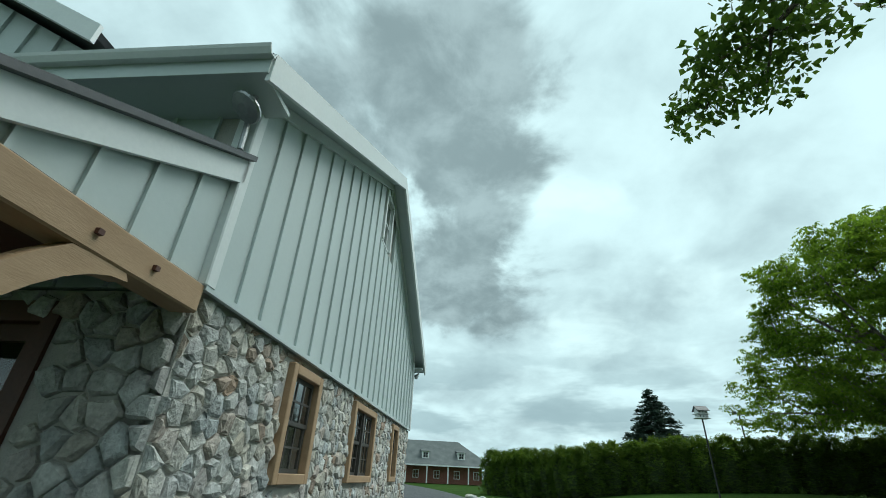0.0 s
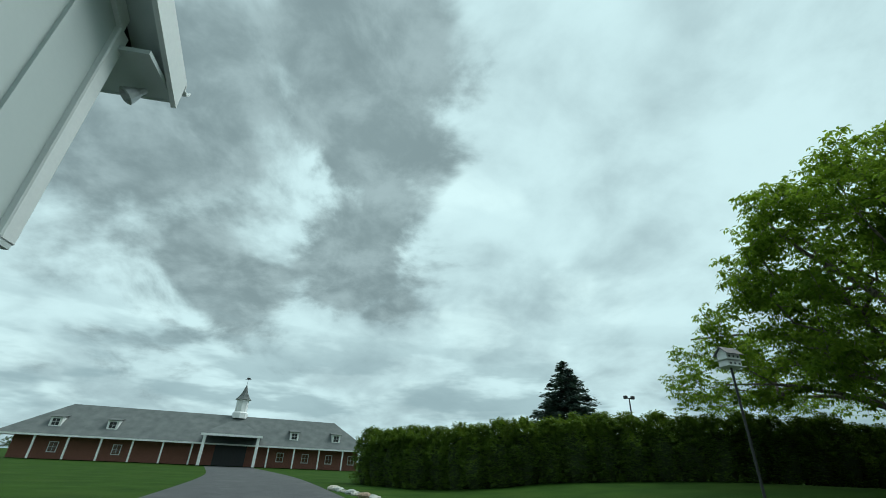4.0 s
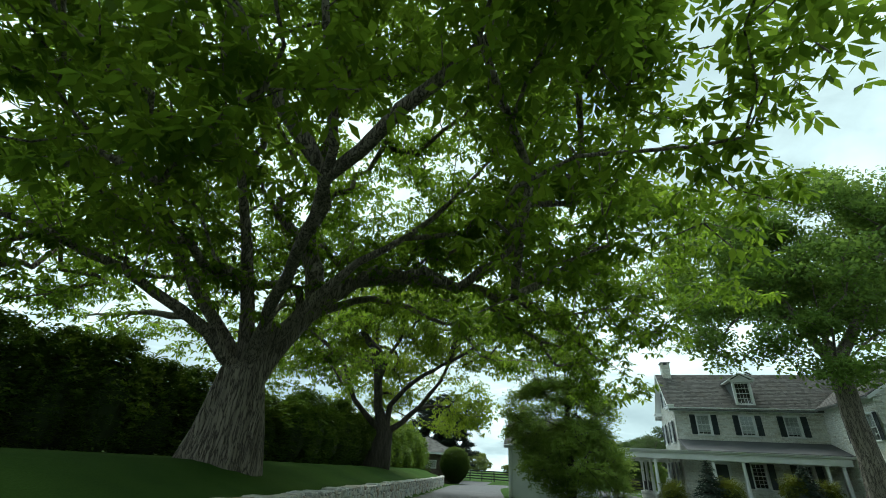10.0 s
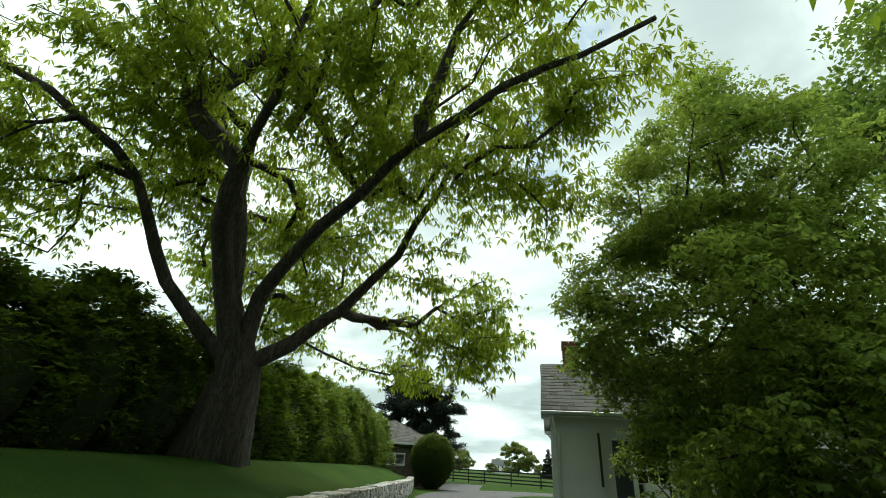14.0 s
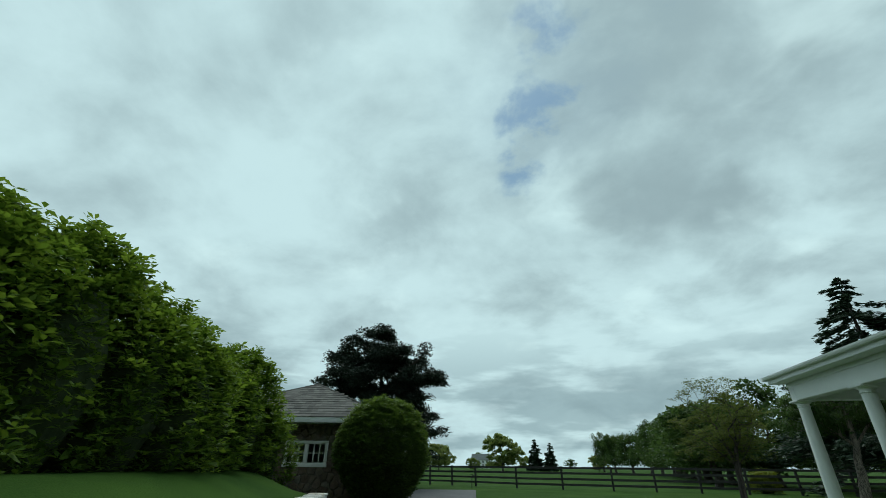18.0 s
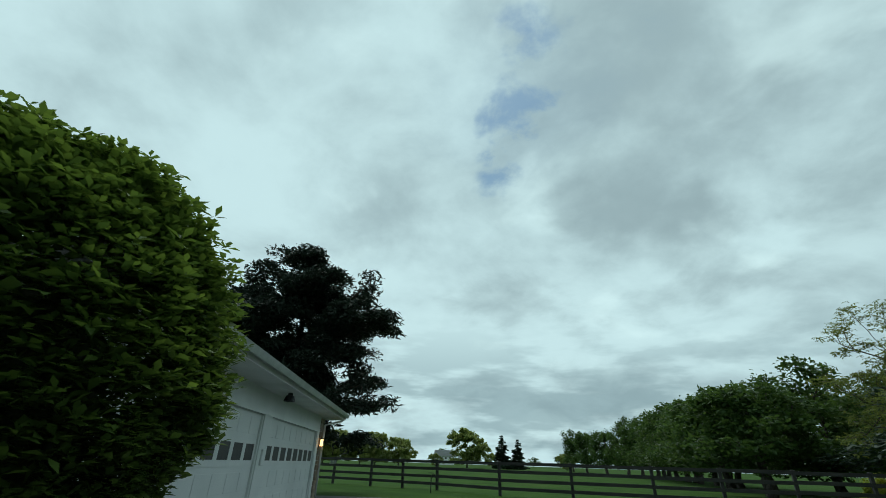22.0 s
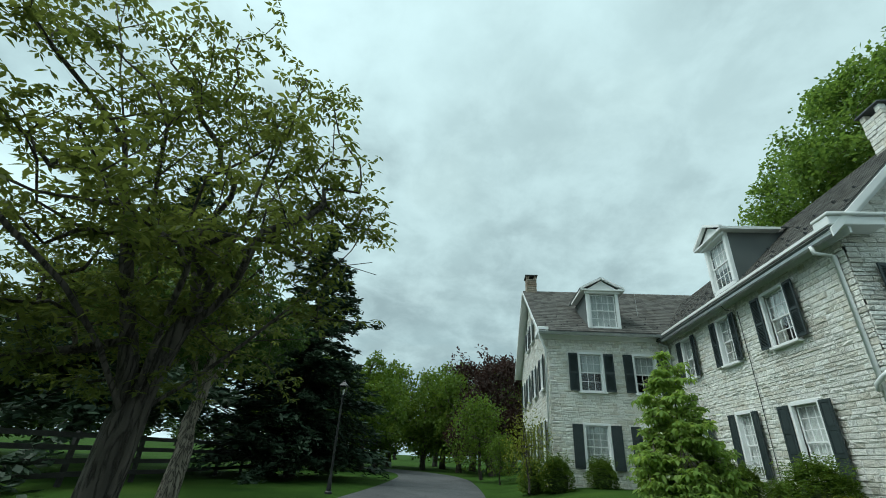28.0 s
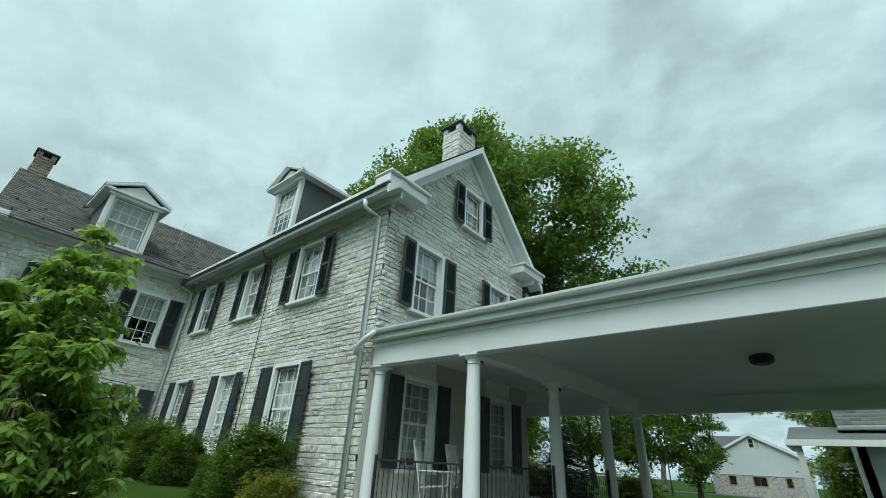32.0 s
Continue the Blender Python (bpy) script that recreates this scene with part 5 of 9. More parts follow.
def downspout(parent, pts, r=0.055, mat="white"):
    return part("downspout", Geo().tube(pts, [r] * len(pts), 8), mat, parent, "white metal downspout", smooth=True)


def chimney(parent, x, y, z0, z1, w=0.75, d=0.6, mat="limeb", seed=1):
    """A stack of single stones round a core, with corner piers and a slab cap."""
    rng = np.random.default_rng(seed)
    single = {"limeb": "lime", "chimney": "chimney_piece"}[mat]
    ch = part("chimney", Geo().box(x - w / 2 + 0.03, y - d / 2 + 0.03, z0, x + w / 2 - 0.03, y + d / 2 - 0.03, z1 - 0.30), "mortar", parent, "stone chimney with a slab cap on corner piers")
    z = z0
    while z < z1 - 0.30:
        hh = min(rng.uniform(0.10, 0.17), z1 - 0.28 - z)
        j = rng.uniform(-0.015, 0.015, 4)
        cut = rng.uniform(-0.15, 0.15) * w
        part("stone", Geo().box(x - w / 2 + j[0], y - d / 2 + j[1], z + 0.004, x + cut - 0.005, y + d / 2 + j[2], z + hh - 0.004, c=0.014), single, ch)
        part("stone", Geo().box(x + cut + 0.005, y - d / 2 + j[2], z + 0.004, x + w / 2 + j[3], y + d / 2 + j[0], z + hh - 0.004, c=0.014), single, ch)
        z += hh
    zz = z1 - 0.28
    for sx in (-1, 1):
        for sy in (-1, 1):
            part("pier", Geo().box(x + sx * (w / 2 - 0.09) - 0.09, y + sy * (d / 2 - 0.09) - 0.09, zz, x + sx * (w / 2 - 0.09) + 0.09, y + sy * (d / 2 - 0.09) + 0.09, zz + 0.20, c=0.012), single, ch)
    part("cap", Geo().box(x - w / 2 - 0.08, y - d / 2 - 0.08, zz + 0.20, x + w / 2 + 0.08, y + d / 2 + 0.08, zz + 0.28, c=0.02), "metalroof", ch, "dark slab cap")
    return ch


HX0, HX1, HY0, HY1 = -5.2, 17.9, 58.62, 64.74      # main block
WX0, WX1, WY1 = 5.41, 17.9, 70.35                  # wing
H_TOP, H_RIDGE, H_MID = 7.20, 10.18, 61.68


def build_house():
    rng = np.random.default_rng(9)
    house = thing("house", None, "two-storey L-shaped house of whitewashed stone with dark green shutters", "house")
    T = 0.4
    # north wall: local x runs from the wing (east) to the corner (west)
    mN = pose(WX0, HY1, 0, 0, 0, 180)
    wN = WX0 - HX0
    up, lo = (4.92, 6.46), (1.35, 3.22)
    N_WIN = [(1.86, 0.80, "s"), (4.86, 0.80, "s"), (7.78, 1.0, "w")]
    holes = [(c - w / 2, c + w / 2, *z) for c, w, _ in N_WIN for z in (up, lo)]
    wallN = part("north_wall", wall_slab(wN, H_TOP, T, holes, z0=HG - 0.3), "limemortar", house, m=mN)
    for c, w, k in N_WIN:
        sash_window(house, mN @ Matrix.Translation((c, 0, up[0])), w, up[1] - up[0], 3 if k == "w" else 2, 4, 0.09, shutters="louvre", shutter_w=0.40 if k == "w" else 0.34, blind=0.45, proud=0.105)
        sash_window(house, mN @ Matrix.Translation((c, 0, lo[0])), w, lo[1] - lo[0], 3 if k == "w" else 2, 6, 0.10, shutters="panel", shutter_w=0.44 if k == "w" else 0.36, blind=0.8, proud=0.105)
    big = [(c - w / 2 - 0.10, c + w / 2 + 0.10, z[0] - 0.11, z[1] + 0.10) for c, w, _ in N_WIN for z in (up, lo)]
    coursed_stone(wallN, None, wN, H_TOP - 0.02, HG - 0.2, big, rng, (WX0 + 3, 3.0))
    # west gable: local x runs from the north corner to the south
    mW = pose(HX0, HY1, 0, 0, 0, -90)
    wW = HY1 - HY0
    gtop = lambda x: H_TOP + (H_RIDGE - 0.25 - H_TOP) * (1 - abs(x - wW / 2) / (wW / 2))
    G_WIN = [(1.44, 0.92, 4.47, 6.08, "louvre", 4), (4.60, 0.92, 4.47, 6.08, "louvre", 4), (1.44, 0.92, 1.25, 2.90, "panel", 6), (4.60, 0.92, 1.25, 2.90, "panel", 6), (3.20, 0.78, 7.52, 8.76, "louvre", 4)]
    holes = [(c - w / 2, c + w / 2, a, b) for c, w, a, b, _, _ in G_WIN]
    wallW = part("gable_wall", wall_slab(wW, H_TOP, T, holes, gtop, z0=HG - 0.3), "limemortar", house, m=mW)
    for c, w, a, b, s, r in G_WIN:
        sash_window(house, mW @ Matrix.Translation((c, 0, a)), w, b - a, 3, r, 0.09, shutters=s, shutter_w=0.40, blind=0.4 if a > 4 else 0.9, proud=0.105)
    big = [(c - w / 2 - 0.10, c + w / 2 + 0.10, a - 0.11, b + 0.10) for c, w, a, b, _, _ in G_WIN]
    coursed_stone(wallW, None, wW, H_RIDGE, 3.6, big, rng, (2.0, 6.5), top=gtop)
    for a, b in ((0.0, 0.85), (2.05, 4.0), (5.2, wW)):
        part("porch_wall", Geo().box(a, -0.02, HG, b, 0, 3.6), "plaster", house, "smooth grey plaster under the porch", mW)
    # south wall
    mS = pose(HX0, HY0, 0)
    wS = HX1 - HX0
    S_UP = [(c, 0.95, 5.05, 6.5) for c in (2.1, 5.27, 8.4)]
    S_LO = [(c, 0.95, 1.3, 3.0) for c in (5.27, 8.4)]
    holes = [(c - w / 2, c + w / 2, a, b) for c, w, a, b in S_UP + S_LO]
    wallS = part("south_wall", wall_slab(wS, H_TOP, T, holes, z0=HG - 0.3), "limemortar", house, m=mS)
    big = [(c - w / 2 - 0.10, c + w / 2 + 0.10, a - 0.11, b + 0.10) for c, w, a, b in S_UP + S_LO] + [(2.05, 3.35, HG, 3.3)]
    coursed_stone(wallS, None, wS, H_TOP - 0.02, HG - 0.2, big, rng, (5.0, 5.5), limit=120)
    for c, w, a, b in S_UP:
        sash_window(house, mS @ Matrix.Translation((c, 0, a)), w, b - a, 3, 4, 0.10, shutters="louvre", shutter_w=0.42, blind=0.9, proud=0.105)
    for c, w, a, b in S_LO:
        sash_window(house, mS @ Matrix.Translation((c, 0, a)), w, b - a, 3, 6, 0.10, shutters="panel", shutter_w=0.44, proud=0.105)
    door = part("door", Geo().box(2.2, -0.04, HG + 0.2, 3.2, 0.0, 2.9).box(2.05, -0.08, HG + 0.2, 2.2, 0.0, 3.3).box(3.2, -0.08, HG + 0.2, 3.35, 0, 3.3).box(2.2, -0.08, 2.9, 3.2, 0, 3.3), "white", house, "white front door with transom", mS)
    part("door_leaf", Geo().box(2.26, -0.06, HG + 0.2, 3.14, -0.04, 2.85), "shutter", door)
    # wing, west wall: local x from north to south
    mV = pose(WX0, WY1, 0, 0, 0, -90)
    wV = WY1 - HY1
    V_WIN = [(1.92, 0.98), (4.35, 0.90)]
    vup, vlo = (4.46, 6.10), (1.3, 3.0)
    holes = [(c - w / 2, c + w / 2, *z) for c, w in V_WIN for z in (vup, vlo)]
    wallV = part("wing_wall", wall_slab(wV, H_TOP, T, holes, z0=HG - 0.3), "limemortar", house, m=mV)
    for c, w in V_WIN:
        sash_window(house, mV @ Matrix.Translation((c, 0, vup[0])), w, vup[1] - vup[0], 3, 4, 0.09, shutters="louvre", shutter_w=0.42, blind=0.5, proud=0.105)
        sash_window(house, mV @ Matrix.Translation((c, 0, vlo[0])), w, vlo[1] - vlo[0], 3, 6, 0.10, shutters="panel", shutter_w=0.44, blind=0.9, proud=0.105)
    big = [(c - w / 2 - 0.10, c + w / 2 + 0.10, z[0] - 0.11, z[1] + 0.10) for c, w in V_WIN for z in (vup, vlo)]
    coursed_stone(wallV, None, wV, H_TOP - 0.02, HG - 0.2, big, rng, (1.8, 4.0), limit=250)
    # wing, north gable: local x from east to west
    mG = pose(WX1, WY1, 0, 0, 0, 180)
    wG = WX1 - WX0
    wtop = lambda x: H_TOP + (11.2 - H_TOP) * (1 - abs(x - wG / 2) / (wG / 2))
    N2 = [(c, 0.8, a, b, s, r) for c in (2.0, 5.0, 8.0, 10.9) for a, b, s, r in ((4.70, 6.18, "louvre", 4), (1.45, 3.15, "panel", 6))] + [(5.2, 0.7, 7.9, 9.0, "louvre", 4), (7.3, 0.7, 7.9, 9.0, "louvre", 4)]
    holes = [(c - w / 2, c + w / 2, a, b) for c, w, a, b, _, _ in N2]
    wallG = part("wing_gable", wall_slab(wG, H_TOP, T, holes, wtop, z0=HG - 0.3), "limemortar", house, m=mG)
    for c, w, a, b, s, r in N2:
        sash_window(house, mG @ Matrix.Translation((c, 0, a)), w, b - a, 3, r, 0.09, shutters=s, shutter_w=0.36, blind=0.5, proud=0.105)
    big = [(c - w / 2 - 0.10, c + w / 2 + 0.10, a - 0.11, b + 0.10) for c, w, a, b, _, _ in N2]
    coursed_stone(wallG, None, wG, 11.2, HG - 0.2, big, rng, (6, 4.0), limit=0, top=wtop)
    part("east_wall", Geo().box(HX1 - T, HY0, 0, HX1, WY1, H_TOP), "limeb", house)
    # unseen floors and partitions, coloured near-black so the rooms look unlit
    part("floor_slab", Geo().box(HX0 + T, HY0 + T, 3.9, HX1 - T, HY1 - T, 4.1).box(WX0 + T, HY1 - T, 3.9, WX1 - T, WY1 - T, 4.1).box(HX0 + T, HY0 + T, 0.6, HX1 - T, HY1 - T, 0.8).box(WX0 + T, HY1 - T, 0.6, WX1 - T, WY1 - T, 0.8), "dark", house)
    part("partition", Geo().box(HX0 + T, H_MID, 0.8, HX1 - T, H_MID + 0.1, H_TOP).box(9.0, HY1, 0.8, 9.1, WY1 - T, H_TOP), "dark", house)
    # roofs
    o = 0.55
    run = (HY1 - HY0) / 2
    k = (H_RIDGE - H_TOP) / run
    ez = H_TOP - o * k + 0.12
    rz = H_RIDGE + 0.12
    gx = HX0 - 0.45
    part("roof", slab([(gx, HY1 + o, ez), (gx, H_MID, rz), (HX1, H_MID, rz), (HX1, HY1 + o, ez)], 0.07, slab([(gx, HY0 - o, ez), (HX1, HY0 - o, ez), (HX1, H_MID, rz), (gx, H_MID, rz)], 0.07)), "shingle", house, "steep slate roof")
    l = math.hypot(run + o, rz - ez)
    slates(house, slope_matrix((HX1, HY1 + o, ez + 0.10), (gx, HY1 + o, ez + 0.10), (gx, H_MID, rz + 0.10)), HX1 - gx, l, 26, rng, (16.5, 1.2), limit=300)
    slates(house, slope_matrix((gx, HY0 - o, ez + 0.10), (HX1, HY0 - o, ez + 0.10), (gx, H_MID, rz + 0.10)), HX1 - gx, l, 26, rng)
    # wing roof, ridge along y
    wm, wrz = (WX0 + WX1) / 2, 11.45
    wrun = (WX1 - WX0) / 2
    wk = (wrz - 0.12 - H_TOP) / wrun
    wez = H_TOP - o * wk + 0.12
    gy = WY1 + 0.45
    part("roof", slab([(WX0 - o, H_MID, wez), (wm, H_MID, wrz), (wm, gy, wrz), (WX0 - o, gy, wez)], 0.07, slab([(WX1 + o, gy, wez), (wm, gy, wrz), (wm, H_MID, wrz), (WX1 + o, H_MID, wez)], 0.07)), "shingle", house, "steep slate roof of the wing")
    wl = math.hypot(wrun + o, wrz - wez)
    slates(house, slope_matrix((WX0 - o, gy, wez + 0.11), (WX0 - o, H_MID, wez + 0.11), (wm, gy, wrz + 0.11)), gy - H_MID, wl, 28, rng, (3.0, 1.0))
    # cornices, rakes, gutters
    cor = lambda: Geo()
    part("cornice", cor().box(HX0 - 0.45, HY1, H_TOP - 0.22, WX0, HY1 + o - 0.04, H_TOP - 0.14).box(HX0 - 0.40, HY1 - 0.0, H_TOP - 0.42, WX0, HY1 + 0.06, H_TOP - 0.22), "white", house, "white boxed eave")
    part("cornice", cor().box(HX0 - 0.45, HY0 - o + 0.04, H_TOP - 0.22, HX1, HY0, H_TOP - 0.14).box(HX0 - 0.40, HY0 - 0.06, H_TOP - 0.42, HX1, HY0, H_TOP - 0.22), "white", house)
    part("cornice", cor().box(WX0 - o + 0.04, HY1 + o, H_TOP - 0.22, WX0, WY1 + 0.45, H_TOP - 0.14).box(WX0 - 0.06, HY1 + o, H_TOP - 0.42, WX0, WY1 + 0.40, H_TOP - 0.22), "white", house)
    for y0, y1 in ((HY1 - 0.75, HY1 + o), (HY0 - o, HY0 + 0.75)):
        part("cornice_return", Geo().box(HX0 - 0.50, y0, H_TOP - 0.26, HX0, y1, H_TOP - 0.02, c=0.02).box(HX0 - 0.58, y0 - 0.05, H_TOP - 0.02, HX0, y1 + 0.03, H_TOP + 0.06, c=0.02), "white", house, "white cornice return")
    part("cornice_return", Geo().box(WX0 - o, WY1, H_TOP - 0.26, WX0 + 0.75, WY1 + 0.5, H_TOP + 0.04, c=0.02), "white", house)
    for s, y in ((1, HY1 + o), (-1, HY0 - o)):
        part("rake_board", slab([(gx - 0.02, y, ez - 0.16), (gx - 0.02, H_MID, rz - 0.16), (gx - 0.02, H_MID, rz + 0.06), (gx - 0.02, y, ez + 0.06)], 0.05), "white", house, "white rake board")
        part("rake_soffit", slab([(gx, y, ez - 0.02), (gx, H_MID, rz - 0.02), (HX0, H_MID, rz - 0.02), (HX0, y, ez - 0.02)], 0.03), "white", house)
        part("rake_frieze", slab([(HX0 - 0.05, y - s * o, H_TOP - 0.28), (HX0 - 0.05, H_MID, rz - 0.42), (HX0 - 0.05, H_MID, rz - 0.10), (HX0 - 0.05, y - s * o, H_TOP + 0.02)], 0.03), "white", house)
    for x in (WX0 - o, WX1 + o):
        part("rake_board", slab([(x, gy + 0.02, wez - 0.16), (wm, gy + 0.02, wrz - 0.16), (wm, gy + 0.02, wrz + 0.06), (x, gy + 0.02, wez + 0.06)], 0.05), "white", house)
        part("rake_soffit", slab([(x, gy, wez - 0.02), (wm, gy, wrz - 0.02), (wm, WY1, wrz - 0.02), (x, WY1, wez - 0.02)], 0.03), "white", house)
    gp = [(0, 0), (0.0, -0.10), (0.10, -0.11), (0.14, 0.0), (0.125, 0.0), (0.09, -0.095), (0.012, -0.085), (0.015, 0)]
    part("gutter", Geo().prism([(x, z) for x, z in gp], 0, WX0 - gx - 0.5, pose(gx, HY1 + o, ez + 0.02, 0, 0, -90) @ pose(0, 0, 0, 0, 0, 180) @ Matrix.Diagonal((-1, -1, 1, 1))), "metal", house, "grey metal gutter")
    part("gutter", Geo().prism([(-x, z) for x, z in gp], HY1 + 0.4, gy, Matrix.Translation((WX0 - o, 0, wez + 0.02))), "metal", house, "grey metal gutter")
    downspout(house, [(HX0 + 0.28, HY1 + 0.52, ez - 0.06), (HX0 + 0.28, HY1 + 0.5, ez - 0.25), (HX0 + 0.24, HY1 + 0.09, H_TOP - 0.75), (HX0 + 0.24, HY1 + 0.09, 0.3)])
    downspout(house, [(WX0 - 0.14, HY1 + 0.5, ez - 0.1), (WX0 - 0.10, HY1 + 0.12, H_TOP - 0.6), (WX0 - 0.10, HY1 + 0.12, 0.3)])
    downspout(house, [(WX0 - 0.3, WY1 + 0.4, wez - 0.1), (WX0 + 0.15, WY1 + 0.09, H_TOP - 0.9), (WX0 + 0.15, WY1 + 0.09, 0.3)])
    # chimneys and dormers
    chimney(house, HX0 + 0.50, H_MID, H_RIDGE - 0.35, 11.5, 0.70, 0.85, seed=3)
    chimney(house, wm, WY1 - 0.1, 10.9, 12.55, 0.80, 0.65, "chimney", seed=4)
    part("wing_end", Geo().prism([(WX0 - 0.3, 7.2), (WX1 + 0.3, 7.2), (wm, wrz - 0.02)], H_MID - 0.05, H_MID + 0.05), "shingle", house)
    dormer(house, pose(-0.2, HY1 + 0.12, H_TOP + 0.18, 0, 0, 180), 1.5, 1.95, 2.3, low=-0.2, blind=0.6)
    dormer(house, pose(0.3, HY0 - 0.10, H_TOP + 0.15), 1.4, 1.95, 2.3, low=-0.2, blind=0.0)
    dormer(house, pose(WX0 - 0.10, 67.6, H_TOP + 0.15, 0, 0, -90), 1.55, 1.9, 2.6, low=-0.2, blind=0.95)
    # the wing goes on southwards past the porch
    SY = 51.6
    mP = pose(WX0, HY0, 0, 0, 0, -90)
    wP = HY0 - SY
    P_WIN = [(c, 0.95, a, b, k, r) for c in (3.9, 5.9) for a, b, k, r in ((4.5, 6.1, "louvre", 4), (1.3, 3.0, "panel", 6))]
    wallP = part("wing_wall", wall_slab(wP, H_TOP, T, [(c - w / 2, c + w / 2, a, b) for c, w, a, b, _, _ in P_WIN], z0=HG - 0.3), "limemortar", house, m=mP)
    for c, w, a, b, k, r in P_WIN:
        sash_window(house, mP @ Matrix.Translation((c, 0, a)), w, b - a, 3, r, 0.10, shutters=k, shutter_w=0.42, blind=0.5, proud=0.105)
    coursed_stone(wallP, None, wP, H_TOP - 0.02, HG - 0.2, [(c - w / 2 - 0.10, c + w / 2 + 0.10, a - 0.11, b + 0.10) for c, w, a, b, _, _ in P_WIN], rng, (4, 4), limit=0)
    wallQ = part("wing_gable", wall_slab(wG, H_TOP, T, [], wtop, z0=HG - 0.3), "limemortar", house, m=pose(WX0, SY, 0))
    coursed_stone(wallQ, None, wG, 11.2, HG - 0.2, [], rng, (6, 4), limit=0, top=wtop)
    part("east_wall", Geo().box(WX1 - T, SY + T, 0, WX1, HY0, H_TOP), "limeb", house)
    sy = SY - 0.45
    part("roof", slab([(WX0 - o, sy, wez), (wm, sy, wrz), (wm, H_MID, wrz), (WX0 - o, H_MID, wez)], 0.07, slab([(WX1 + o, H_MID, wez), (wm, H_MID, wrz), (wm, sy, wrz), (WX1 + o, sy, wez)], 0.07)), "shingle", house, "steep slate roof of the wing")
    slates(house, slope_matrix((WX0 - o, H_MID, wez + 0.11), (WX0 - o, sy, wez + 0.11), (wm, H_MID, wrz + 0.11)), H_MID - sy, wl, 28, rng)
    part("cornice", Geo().box(WX0 - o + 0.04, sy, H_TOP - 0.22, WX0, HY0 - o, H_TOP - 0.14).box(WX0 - 0.06, SY, H_TOP - 0.42, WX0, HY0 - o, H_TOP - 0.22), "white", house)
    part("gutter", Geo().prism([(-x, z) for x, z in gp], sy, HY0 - 0.4, Matrix.Translation((WX0 - o, 0, wez + 0.02))), "metal", house, "grey metal gutter")
    for x in (WX0 - o, WX1 + o):
        part("rake_board", slab([(x, sy - 0.02, wez - 0.16), (wm, sy - 0.02, wrz - 0.16), (wm, sy - 0.02, wrz + 0.06), (x, sy - 0.02, wez + 0.06)], 0.05), "white", house)
    # snow guards on the slates
    guard = Geo().add([(0, 0, 0), (0.05, 0, 0), (0.05, 0.09, 0), (0, 0.09, 0), (0.0, 0, 0.09), (0.05, 0, 0.09)], [(0, 1, 5, 4), (4, 5, 2, 3), (0, 3, 2, 1), (0, 4, 3), (1, 2, 5)]).mesh("snow_guard", "metalroof")
    for m, w in ((slope_matrix((HX1, HY1 + o, ez + 0.115), (gx, HY1 + o, ez + 0.115), (gx, H_MID, rz + 0.115)), HX1 - gx), (slope_matrix((gx, HY0 - o, ez + 0.115), (HX1, HY0 - o, ez + 0.115), (gx, H_MID, rz + 0.115)), HX1 - gx), (slope_matrix((WX0 - o, gy, wez + 0.115), (WX0 - o, H_MID, wez + 0.115), (wm, gy, wrz + 0.115)), gy - HY1)):
        for r, y in enumerate((0.75, 1.25, 2.2)):
            for k in range(int(w / 0.75)):
                part("snow_guard", guard, "metalroof", house, "", m @ Matrix.Translation((0.4 + k * 0.75 + 0.37 * (r % 2), y, 0)))
    # lightning rods and cable
    for x, y, z in ((WX0 + 1.0, 65.6, 9.0), (-0.9, 64.0, 9.0)):
        part("lightning_rod", Geo().tube([(x, y, z - 0.6), (x, y, z + 0.7)], [0.008, 0.004], 5), "metal", house)
    part("cable", Geo().tube([(-0.25, HY1 + 0.50, 6.8), (-0.25, HY1 + 0.3, 6.55), (-0.5, HY1 + 0.08, 6.45), (-0.52, HY1 + 0.06, 4.0), (-0.52, HY1 + 0.06, 0.6)], [0.012] * 5, 5), "black", house, "thin dark cable down the wall")
    return house


def column(parent, x, y, z0, z1, r=0.13):
    h = z1 - z0
    p = [(r * 1.35, 0), (r * 1.35, 0.05), (r * 1.2, 0.07), (r * 1.2, 0.11), (r, 0.14), (r * 0.98, h * 0.4), (r * 0.84, h - 0.20), (r * 0.84, h - 0.17), (r * 1.0, h - 0.15), (r * 0.84, h - 0.13), (r * 0.86, h - 0.09), (r * 1.2, h - 0.06), (r * 1.25, h - 0.03), (r * 1.25, h)]
    c = part("column", Geo().lathe(p, 24), "white", parent, "", Matrix.Translation((x, y, z0)), smooth=False)
    part("capital_block", Geo().box(-r * 1.4, -r * 1.4, h - 0.04, r * 1.4, r * 1.4, h, c=0.008), "white", c)
    part("plinth", Geo().box(-r * 1.5, -r * 1.5, 0, r * 1.5, r * 1.5, 0.04, c=0.008), "white", c)
    return c


